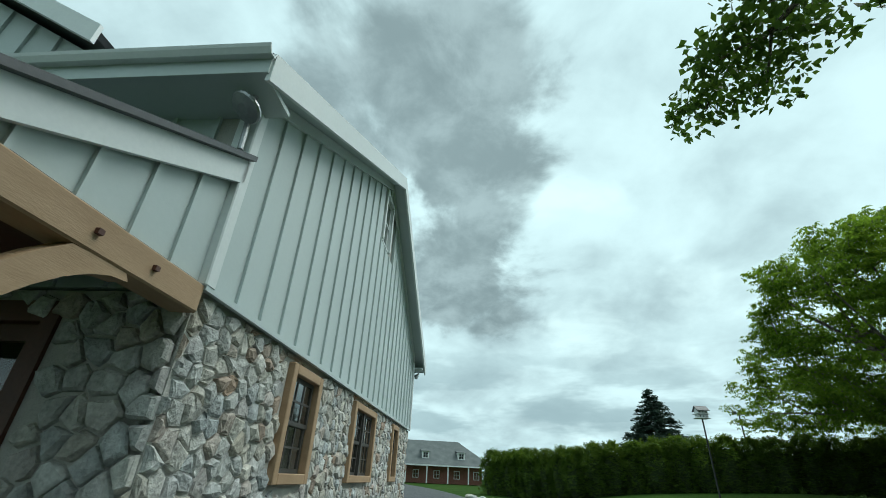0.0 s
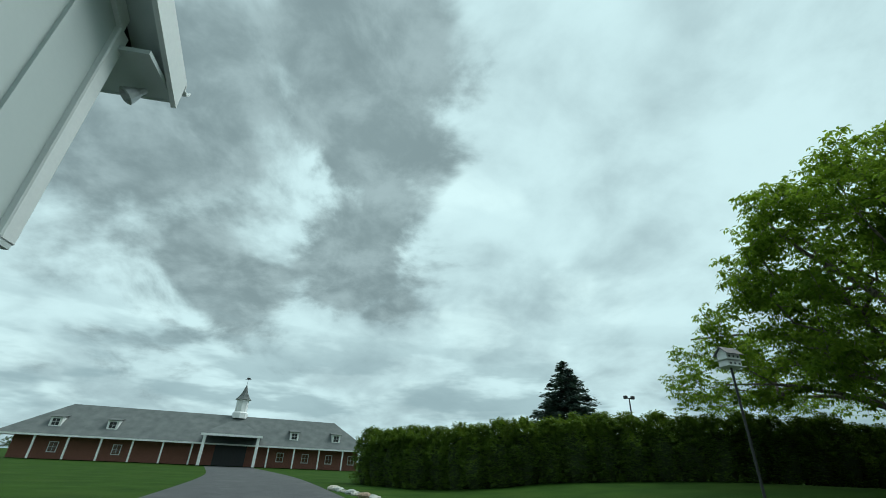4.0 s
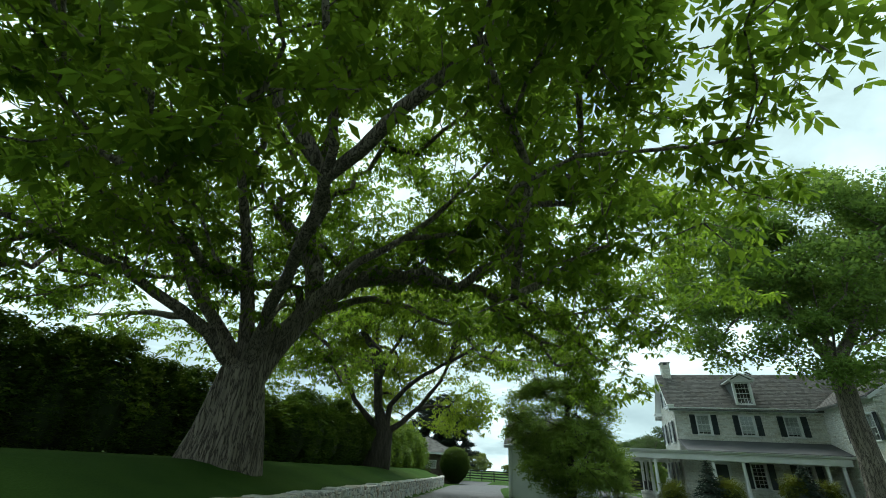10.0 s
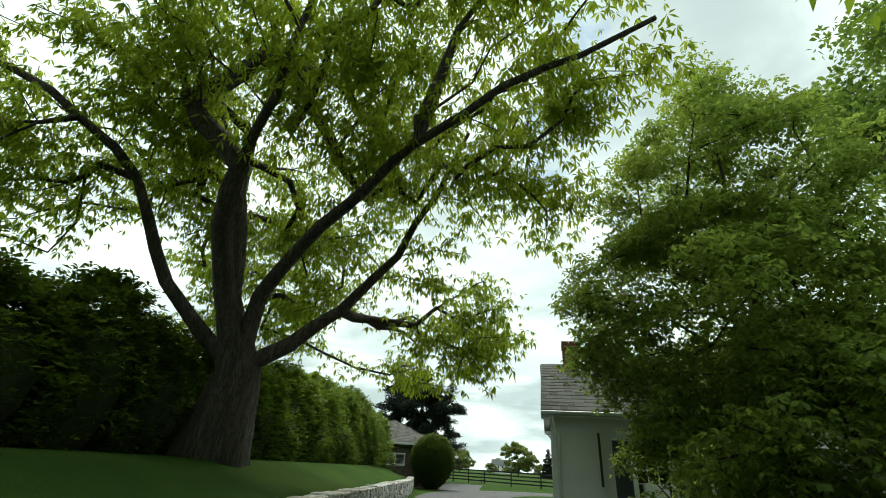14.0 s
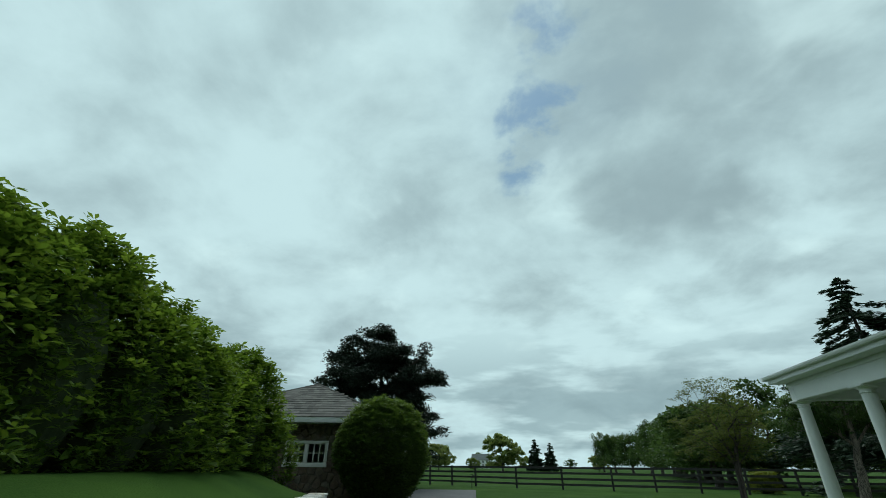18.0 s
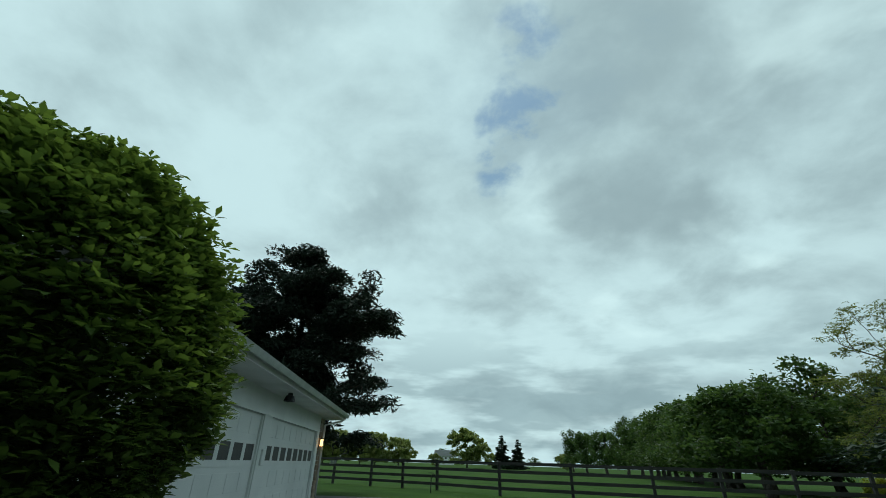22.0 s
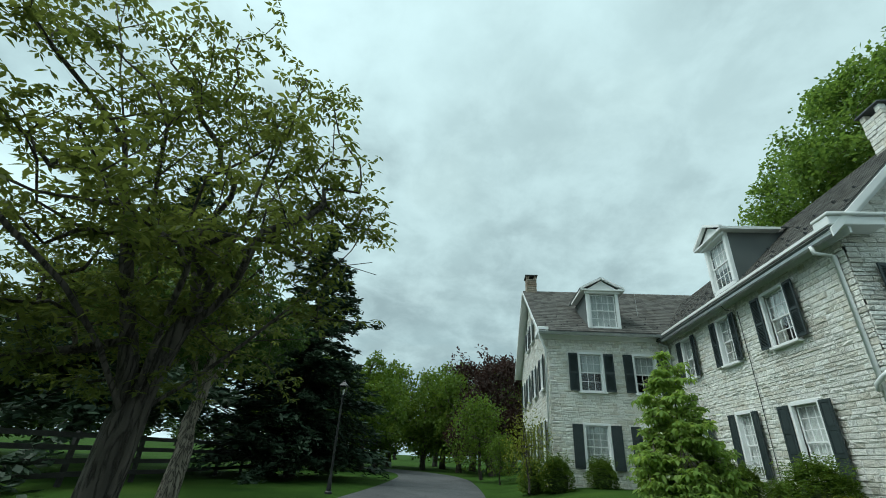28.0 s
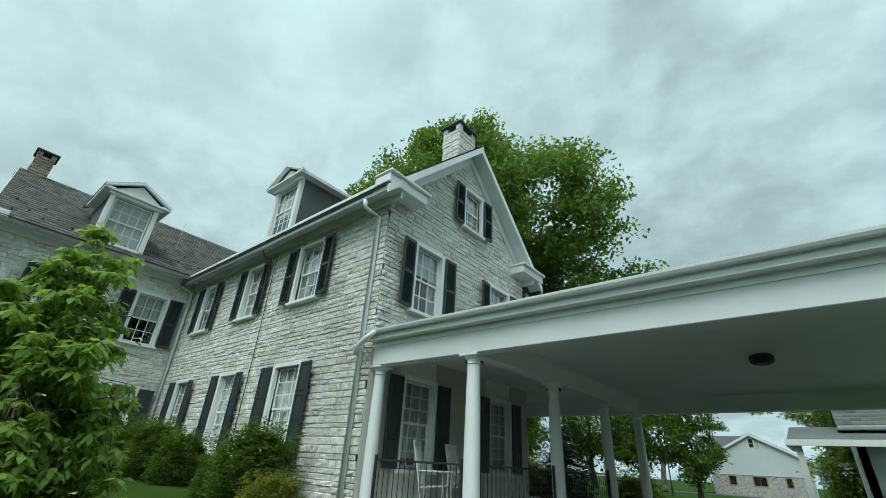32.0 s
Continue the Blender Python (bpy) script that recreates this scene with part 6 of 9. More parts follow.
def build_porch():
    po = thing("house_porch", None, "white columned porch and carriage porch round the stone house", "porch")
    z0, D = 3.0, -0.25
    F = 0.58
    x0, x1, y0, y1, XE = -14.86, -5.25, 55.95, 64.9, 5.38
    # beams and fascia
    for a in ((x0 + 0.35, y1 - 0.42, x1, y1 - 0.18), (x0 + 0.35, y0 + 0.18, XE - 0.2, y0 + 0.42), (x0 + 0.35, y0 + 0.42, x0 + 0.60, y1 - 0.42), (-7.72, y0 + 0.42, -7.48, y1 - 0.42)):
        part("beam", Geo().box(a[0], a[1], z0, a[2], a[3], 3.47, c=0.01), "white", po)
        part("beam_moulding", Geo().box(a[0] - 0.02, a[1] - 0.02, 3.35, a[2] + 0.02, a[3] + 0.02, 3.41), "white", po)
    part("porch_ceiling", Geo().box(x0 + 0.4, y0 + 0.4, 3.41, x1, y1 - 0.4, 3.45).box(x1, y0 + 0.4, 3.41, XE - 0.2, HY0, 3.45), "white", po, "flat white board ceiling")
    for a in ((x0, y1 - 0.18, x1, y1), (x0, y0, x0 + 0.18, y1 - 0.18), (x0 + 0.18, y0, XE, y0 + 0.18)):
        part("fascia", Geo().box(a[0], a[1], 3.478, a[2], a[3], 3.60), "white", po)
    part("eave_board", Geo().box(x0, y0, 3.452, x1, y1, 3.475), "white", po)
    gt = Geo()
    g2 = [(0.0, 0.0), (0.008, -0.045), (0.03, -0.078), (0.06, -0.085), (0.09, -0.07), (0.112, -0.035), (0.118, 0.0)]
    gt.prism([(x, z) for x, z in g2], 0, x1 - x0 + 0.1, Matrix.Translation((x1, y1, 3.63)) @ pose(0, 0, 0, 0, 0, 90))
    gt.prism([(-x, z) for x, z in g2], y0, y1, Matrix.Translation((x0, 0, 3.63)))
    gt.prism([(x, z) for x, z in g2], 0, XE - x0, Matrix.Translation((x0, y0, 3.63)) @ pose(0, 0, 0, 0, 0, -90))
    part("gutter", gt, "white", po, "half-round white metal gutter")
    rf = slab([(x0 + 0.02, y1 - 0.02, 3.59), (x0 + 0.02, y0 + 0.02, 3.59), (x1, y0 + 0.02, 3.62), (x1, y1 - 0.02, 3.62)], -0.05)
    slab([(x1, y0, 3.63), (XE, y0, 3.63), (XE, HY0, 4.55), (x1, HY0, 4.55)], 0.05, rf)
    part("porch_roof", rf, "metalroof", po, "low dark metal porch roof")
    for y in (56.3, 58.9, 61.7, 64.56):
        column(po, -7.6, y, F, z0)
    column(po, HX0 - 0.14, 64.56, F, z0, 0.12)
    for x in (-3.6, -1.6, 3.6, 4.6):
        column(po, x, 56.25, F, z0)
    for y in (56.3, 62.2, 64.6):
        column(po, -14.35, y, 0.05, z0, 0.15)
    part("porch_floor", Geo().box(-7.95, 55.9, 0.38, HX0, 64.85, F, c=0.02).box(HX0, 55.9, 0.38, XE, HY0, F, c=0.02), "mortar", po, "grey stone porch floor")
    part("footing", Geo().box(-7.9, 55.95, -0.1, HX0, 64.8, 0.38).box(HX0, 55.95, 0, XE - 0.1, HY0, 0.38), "stoneb", po)
    # iron railing
    def rail(p, q):
        p, q = Vector(p), Vector(q)
        L = (q - p).length
        m = Matrix.Translation(p) @ pose(0, 0, 0, 0, 0, math.degrees(math.atan2(q.y - p.y, q.x - p.x)))
        r = part("railing", Geo().box(0, -0.018, 0.76, L, 0.018, 0.79, c=0.004).box(0, -0.014, 0.10, L, 0.014, 0.125), "black", po, "black iron porch railing", m)
        n = int(L / 0.115)
        me = RAIL.setdefault("b", Geo().tube([(0, 0, 0.12), (0, 0, 0.77)], [0.008, 0.008], 5).mesh("baluster", "black"))
        for i in range(1, n):
            part("baluster", me, "black", r, "", Matrix.Translation((L * i / n, 0, 0)))
        for x in (0.02, L - 0.02):
            part("railing_post", Geo().box(x - 0.02, -0.02, 0, x + 0.02, 0.02, 0.86), "black", r)
    rail((HX0 - 0.3, 64.58, F), (-7.45, 64.58, F))
    for a, b in ((59.1, 61.5), (61.9, 64.4)):
        rail((-7.62, b, F), (-7.62, a, F))
    for x, y in ((-6.4, 62.9), (-11.26, 60.85), (-6.4, 59.2)):
        part("ceiling_lamp", Geo().lathe([(0.16, 0), (0.19, -0.03), (0.19, -0.12), (0.14, -0.16), (0.02, -0.17)], 14), "black", po, "round dark flush ceiling lamp", Matrix.Translation((x, y, 3.41)))
    downspout(po, [(x1 - 0.3, y1 + 0.06, 3.61), (x1 - 0.02, y1 + 0.10, 3.47), (x1 + 0.25, y1 + 0.06, 3.35), (x1 + 0.30, y1 + 0.02, 3.2)])
    return po


RAIL = {}
build_house()
build_porch()

# ---- white cottage ----
def clapboards(parent, m, w, h, z0, top=None, holes=(), mat="clap"):
    """Overlapping boards on the face y=0 of m, each a piece of its own."""
    z = z0
    while z < h:
        zt = min(z + 0.105, h)
        xs = [(0.0, w)]
        if top:
            lim = top(z)
            if lim is None:
                break
            xs = [lim]
        for hx0, hx1, hz0, hz1 in holes:
            if z < hz1 and zt > hz0:
                xs = [s for a, b in xs for s in ((a, min(b, hx0)), (max(a, hx1), b)) if s[1] - s[0] > 0.03]
        for a, b in xs:
            if b - a > 0.04:
                part("clapboard", Geo().add([(a, 0, z), (b, 0, z), (b, -0.028, z), (a, -0.028, z), (a, -0.010, zt + 0.012), (b, -0.010, zt + 0.012)], [(0, 1, 2, 3), (3, 2, 5, 4)]), mat, parent, "", m)
        z += 0.105


def build_cottage():
    rng = np.random.default_rng(21)
    X0, X1, Y0, Y1 = -17.7, -12.4, 46.95, 52.15
    TOP, RZ, mid = 3.15, 4.82, 49.55
    co = thing("cottage", None, "small white clapboard cottage with slate roof and brick chimney", "cottage")
    k = (RZ - TOP) / (mid - Y0)
    g = Geo().box(X0, Y0, 0, X1, Y0 + 0.2, TOP).box(X0, Y1 - 0.2, 0, X1, Y1, TOP)
    for x in (X0, X1 - 0.2):
        g.prism([(Y0, 0), (Y1, 0), (Y1, TOP), (mid, RZ - 0.05), (Y0, TOP)], x, x + 0.2, Matrix(((0, 1, 0, 0), (1, 0, 0, 0), (0, 0, 1, 0), (0, 0, 0, 1))))
    wall = part("wall", g, "clap", co)
    mW = pose(X0, Y1, 0, 0, 0, -90)
    L = Y1 - Y0
    def lim(z):
        if z < TOP:
            return (0, L)
        r = (z - TOP) / k
        return (r, L - r) if L - 2 * r > 0.1 else None
    clapboards(co, mW, L, RZ, 0.1, lim)
    wins = [(2.5, 0.86), (4.3, 0.86)]
    clapboards(co, pose(X0, Y0, 0), X1 - X0, TOP - 0.1, 0.1, None, [(c - w / 2 - 0.1, c + w / 2 + 0.1, 0.95, 2.4) for c, w in wins])
    for c, w in wins:
        sash_window(co, pose(X0, Y0, 0) @ Matrix.Translation((c, -0.11, 1.0)), w, 1.3, 3, 4, 0.09, shutters="panel", shutter_w=0.42, depth=0.11)
        # thin near-black sheet on the solid wall, painted shade of a room
        part("dark_room", Geo().box(c - w / 2, -0.022, 1.0, c + w / 2, -0.006, 2.3), "dark", co, "near-black sheet standing in for the unlit room", pose(X0, Y0, 0))
    cooler = part("window_cooler", Geo().box(2.22, -0.30, 1.02, 2.78, 0.02, 1.36, c=0.02), "white", co, "white window air conditioner", pose(X0, Y0, 0))
    for z in (1.10, 1.16, 1.22, 1.28):
        part("louvre", Geo().box(2.28, -0.308, z, 2.72, -0.30, z + 0.02), "metal", cooler, "", pose(X0, Y0, 0))
    part("corner_board", Geo().box(X0 - 0.04, Y0 - 0.04, 0, X0 + 0.10, Y0 + 0.0, TOP).box(X0 - 0.045, Y0 - 0.0, 0, X0, Y0 + 0.10, TOP), "white", co)
    part("corner_board", Geo().box(X0 - 0.045, Y1 - 0.1, 0, X0, Y1 + 0.04, TOP), "white", co)
    o, gx = 0.42, X0 - 0.28
    ez = TOP - o * k + 0.10
    rz = RZ + 0.10
    part("roof", slab([(gx, Y0 - o, ez), (X1 + 0.3, Y0 - o, ez), (X1 + 0.3, mid, rz), (gx, mid, rz)], 0.05, slab([(gx, Y1 + o, ez), (gx, mid, rz), (X1 + 0.3, mid, rz), (X1 + 0.3, Y1 + o, ez)], 0.05)), "shingle", co, "dark slate roof")
    l = math.hypot(mid - Y0 + o, rz - ez)
    slates(co, slope_matrix((gx, Y0 - o, ez + 0.04), (X1 + 0.3, Y0 - o, ez + 0.04), (gx, mid, rz + 0.04)), X1 + 0.3 - gx, l, 15, rng, (1.5, 1.0), limit=300)
    slates(co, slope_matrix((X1 + 0.3, Y1 + o, ez + 0.04), (gx, Y1 + o, ez + 0.04), (gx, mid, rz + 0.04)), X1 + 0.3 - gx, l, 15, rng)
    for s, y in ((-1, Y0 - o), (1, Y1 + o)):
        part("rake_board", slab([(gx, y, ez - 0.10), (gx, mid, rz - 0.10), (gx, mid, rz + 0.02), (gx, y, ez + 0.02)], 0.04), "white", co)
        part("rake_soffit", slab([(gx, y, ez - 0.02), (gx, mid, rz - 0.02), (X0, mid, rz - 0.02), (X0, y, ez - 0.02)], 0.02), "white", co)
        ys = sorted((y, y - s * o))
        part("soffit", Geo().box(gx, ys[0], ez - 0.10, X1 + 0.3, ys[1], ez - 0.06), "white", co)
        yy = sorted((y, y + s * 0.10))
        part("gutter", Geo().box(gx, yy[0], ez - 0.10, X1 + 0.3, yy[1], ez + 0.02, c=0.02), "metal", co, "white metal gutter")
        part("cornice_return", Geo().box(gx, min(y, y - s * 0.5), ez - 0.16, X0, max(y, y - s * 0.5), ez - 0.06), "white", co)
    downspout(co, [(X0 + 0.02, Y0 - o - 0.04, ez - 0.10), (X0 + 0.05, Y0 - o + 0.05, ez - 0.22), (X0 + 0.16, Y0 - 0.09, ez - 0.55), (X0 + 0.16, Y0 - 0.09, 0.1)], 0.04)
    downspout(co, [(X0 - 0.2, Y1 + o, ez - 0.1), (X0 - 0.05, Y1 + 0.1, ez - 0.35), (X0 - 0.05, Y1 + 0.08, 0.1)], 0.04)
    # brick chimney: courses of single bricks
    ch = part("chimney", Geo().box(X0 + 0.52, mid - 0.26, RZ - 0.3, X0 + 0.98, mid + 0.26, 5.66), "mortar", co, "red brick chimney")
    me = Geo().box(0, 0, 0, 0.20, 0.095, 0.058, c=0.006).mesh("brick", "brick")
    z = RZ - 0.25
    r = 0
    while z < 5.66:
        grow_ = 0.02 if z > 5.5 else 0.0
        for a, b, ang, n in (((X0 + 0.49 - grow_), mid - 0.30 - grow_, 0, 2), ((X0 + 0.49 - grow_), mid + 0.20 + grow_, 0, 2), ((X0 + 0.59 - grow_), mid - 0.28, 90, 3), ((X0 + 1.02 + grow_), mid - 0.28, 90, 3)):
            for i in range(n):
                ob = new("brick", me)
                ob.parent = ch
                off = i * 0.255 + (0.03 if r % 2 else 0)
                ob.matrix_basis = pose(a + (off if ang == 0 else 0), b + (off * 0.72 if ang == 90 else 0), z, 0, 0, ang) @ Matrix.Diagonal((1.2 if ang == 0 else 0.9, 1, 1, 1))
        z += 0.068
        r += 1
    # back porch towards the carriage porch
    pp = part("rear_porch_roof", slab([(-13.6, Y1 + 1.9, 2.5), (X1 + 1.5, Y1 + 1.9, 2.5), (X1 + 1.5, Y1 - 1.0, 3.1), (-13.6, Y1 - 1.0, 3.1)], 0.06), "shingle", co, "low dark porch roof with white gutter")
    part("rear_post", Geo().box(X1 + 1.2, Y1 + 1.65, 0, X1 + 1.35, Y1 + 1.8, 2.5), "white", co)
    part("rear_fascia", Geo().box(-13.6, Y1 + 1.88, 2.36, X1 + 1.55, Y1 + 1.96, 2.52).box(X1 + 1.46, Y1 - 1.0, 2.36, X1 + 1.55, Y1 + 1.9, 2.52), "white", co)
    part("brass_lantern", Geo().box(X0 + 1.2, Y0 - 0.14, 1.2, X0 + 1.26, Y0 - 0.08, 2.5), "black", co, "thin dark post by the wall")


# ---- garage ----
GAR = Matrix.Translation((-27.1, 68.2, 0)) @ pose(0, 0, 0, 0, 0, 10)   # local x: east, y: north along the doors


def build_garage():
    rng = np.random.default_rng(31)
    W, L, TOP, RZ = 6.5, 14.4, 2.82, 4.78
    ga = thing("garage", GAR, "low garage with white sectional doors, stone end and hipped slate roof", "garage")
    doors = [(1.2, 6.9), (7.6, 13.3)]
    g = Geo().box(-W, 0, 0, -W + 0.3, L, TOP).box(-W + 0.3, L - 0.3, 0, 0, L, TOP)
    edges = [0.0] + [v for d in doors for v in d] + [L - 0.3]
    for a, b in zip(edges[0::2], edges[1::2]):
        g.box(-0.3, a, 0, 0, b, TOP)
    for a, b in doors:
        g.box(-0.3, a, 2.25, 0, b, TOP)
    part("front_wall", g, "garage", ga, "white painted front wall")
    # south wall of stone with the white window
    mS = pose(-W, 0, 0)
    ws = W - 0.02
    hole = [(ws - 3.10, ws - 1.70, 1.45, 2.12)]
    wall = part("end_wall", wall_slab(ws, TOP, 0.3, hole), "oldmortar", ga, m=mS)
    gs = Geo()
    for poly in voronoi_cells(ws, TOP, 0.30, rng, lambda a: not (hole[0][0] - 0.1 < a[:, 0].mean() < hole[0][1] + 0.1 and 1.3 < a[:, 1].mean() < 2.25)):
        s = stone_geo(poly, 0.04, rng)
        gs.add(s.v, s.f)
    tagged(part("stones", gs, "rubble", wall, "brown rubble stone"), kind="stuff")
    c = (hole[0][0] + hole[0][1]) / 2
    win = part("window", Geo().box(c - 0.82, -0.07, 1.34, c + 0.82, 0.0, 1.46, c=0.01).box(c - 0.80, -0.06, 2.12, c + 0.80, 0.0, 2.22, c=0.01).box(c - 0.80, -0.06, 1.46, c - 0.70, 0.02, 2.12).box(c + 0.70, -0.06, 1.46, c + 0.80, 0.02, 2.12).box(c - 0.06, -0.05, 1.46, c + 0.06, 0.04, 2.12), "white", ga, "white six-light casement pair", mS)
    for s in (-1, 1):
        x0, x1 = (c - 0.70, c - 0.06) if s < 0 else (c + 0.06, c + 0.70)
        b = Geo()
        for i in range(4):
            x = x0 + (x1 - x0) * i / 3
            b.box(x - 0.018, -0.02, 1.46, x + 0.018, 0.02, 2.12)
        for z in (1.46, 1.79, 2.10):
            b.box(x0, -0.02, z, x1, 0.02, z + 0.03)
        part("sash", b, "white", win)
        part("pane", Geo().box(x0, 0.0, 1.46, x1, 0.006, 2.12), "glass", win).visible_shadow = False
    # sectional doors
    for a, b in doors:
        d = part("garage_door", Geo().box(-0.10, a, 0.0, -0.06, b, 2.25), "garage", ga, "white sectional garage door with a row of small windows")
        for r in range(4):
            z0, z1 = r * 0.5625, (r + 1) * 0.5625
            p = Geo()
            n = 8
            if r == 2:
                ys = [a + (b - a) * i / n for i in range(n + 1)]
                p.box(-0.062, a, z0 + 0.008, -0.045, b, z0 + 0.13).box(-0.062, a, z1 - 0.10, -0.045, b, z1 - 0.008)
                for i in range(n + 1):
                    e = 0.09
                    p.box(-0.062, max(a, ys[i] - e), z0 + 0.13, -0.045, min(b, ys[i] + e), z1 - 0.10)
                for i in range(n):
                    part("pane", Geo().box(-0.058, ys[i] + 0.09, z0 + 0.13, -0.052, ys[i + 1] - 0.09, z1 - 0.10), "black", d, "dark window light")
            else:
                p.box(-0.062, a, z0 + 0.008, -0.05, b, z1 - 0.008)
                for i in range(n):
                    y0, y1 = a + (b - a) * i / n + 0.07, a + (b - a) * (i + 1) / n - 0.07
                    p.box(-0.05, y0, z0 + 0.10, -0.042, y1, z1 - 0.10, c=0.006)
            part("door_section", p, "garage", d)
    part("door_trim", Geo().box(0, doors[0][0] - 0.4, 2.25, 0.03, L - 0.1, 2.36).box(0, 6.95, 0, 0.03, 7.55, 2.25).box(0, 13.35, 0, 0.03, 13.75, 2.25), "garage", ga)
    # stone quoin at the north corner
    gq = Geo()
    z = 0.0
    while z < TOP - 0.05:
        hh = rng.uniform(0.12, 0.24)
        gq.box(-0.28, L - rng.uniform(0.45, 0.62), z + 0.006, 0.05 + rng.uniform(-0.01, 0.02), L + 0.03, min(z + hh, TOP - 0.05) - 0.006, c=0.02)
        z += hh
    tagged(part("quoins", gq, "chimney", ga, "brown stone corner"), kind="stuff")
    # eave, gutter, hipped roof
    o = 0.75
    ez = TOP + 0.02
    part("soffit", Geo().box(-W - o, -o, ez - 0.04, o, L + o, ez), "whitewood", ga, "white boarded eave")
    part("fascia", Geo().box(o - 0.03, -o, ez - 0.02, o, L + o, ez + 0.16).box(-W - o, -o, ez - 0.02, o - 0.03, -o + 0.03, ez + 0.16).box(-W - o, L + o - 0.03, ez - 0.02, o - 0.03, L + o, ez + 0.16), "whitewood", ga)
    part("gutter", Geo().prism([(0, 0.04), (0.03, -0.07), (0.11, -0.08), (0.15, 0.05), (0.13, 0.05), (0.10, -0.05), (0.035, -0.045), (0.02, 0.05)], -o, L + o, Matrix.Translation((o, 0, ez + 0.12))), "metal", ga, "old metal gutter")
    r = W / 2 + o
    A, B = (-W / 2, -o + r, RZ), (-W / 2, L + o - r, RZ)
    c0, c1, c2, c3 = (o, -o, ez + 0.14), (o, L + o, ez + 0.14), (-W - o, L + o, ez + 0.14), (-W - o, -o, ez + 0.14)
    part("roof", Geo().add([c0, c1, c2, c3, A, B], [(0, 1, 5, 4), (2, 3, 4, 5), (3, 0, 4), (1, 2, 5), (0, 3, 2, 1)]), "shingle", ga, "hipped slate roof")
    ls = math.hypot(r, RZ - ez - 0.14)
    slates(ga, slope_matrix(c3, c0, A) @ Matrix.Translation((0, 0, 0.004)), 2 * r, ls, 15, rng, (2 * r - 3, 0.8), cut=lambda x, y: r * y / ls < x < 2 * r - r * y / ls)
    slates(ga, slope_matrix(c0, c1, A) @ Matrix.Translation((0, 0, 0.004)), L + 2 * o, ls, 15, rng, (8, 0.8), cut=lambda x, y: r * y / ls < x < L + 2 * o - r * y / ls)
    part("hip_cap", Geo().tube([c0, A], [0.05, 0.05], 6).tube([c3, A], [0.05, 0.05], 6).tube([A, B], [0.05, 0.05], 6), "slate", ga)
    # flood lamp, lantern, chimney, downspout
    part("eave_lamp", Geo().lathe([(0.06, 0), (0.06, -0.05), (0.10, -0.07), (0.15, -0.20), (0.13, -0.20), (0.02, -0.10)], 12), "black", ga, "dark flared eave lamp", Matrix.Translation((0.45, 7.25, ez - 0.04)))
    part("wall_box", Geo().box(0.03, 7.15, 1.15, 0.08, 7.35, 1.50, c=0.01), "garage", ga)
    downspout(ga, [(o + 0.05, L + o - 0.3, ez + 0.06), (o - 0.1, L + o - 0.35, ez - 0.10), (0.10, L - 0.1, ez - 0.30), (0.08, L - 0.1, 0.1)], 0.045)
    ln = part("wall_lantern", Geo().box(0.02, L - 0.55, 1.75, 0.06, L - 0.45, 2.0).box(0.06, L - 0.60, 2.02, 0.20, L - 0.40, 2.05).box(0.08, L - 0.58, 1.74, 0.18, L - 0.42, 1.76), "black", ga, "small black wall lantern, lit")
    part("lantern_glass", Geo().box(0.09, L - 0.56, 1.77, 0.17, L - 0.44, 2.01), GLOW, ln)
    chimney(ga, -5.6, 1.4, 3.0, 5.45, 0.62, 0.62, "chimney", seed=8)


GLOW = bpy.data.materials.new("lantern light")
GLOW.use_nodes = True
GLOW.node_tree.nodes["Principled BSDF"].inputs["Base Color"].default_value = (1.0, 0.6, 0.25, 1)
GLOW.node_tree.nodes["Principled BSDF"].inputs["Emission Color"].default_value = (1.0, 0.55, 0.2, 1)
GLOW.node_tree.nodes["Principled BSDF"].inputs["Emission Strength"].default_value = 3.0
build_cottage()
build_garage()

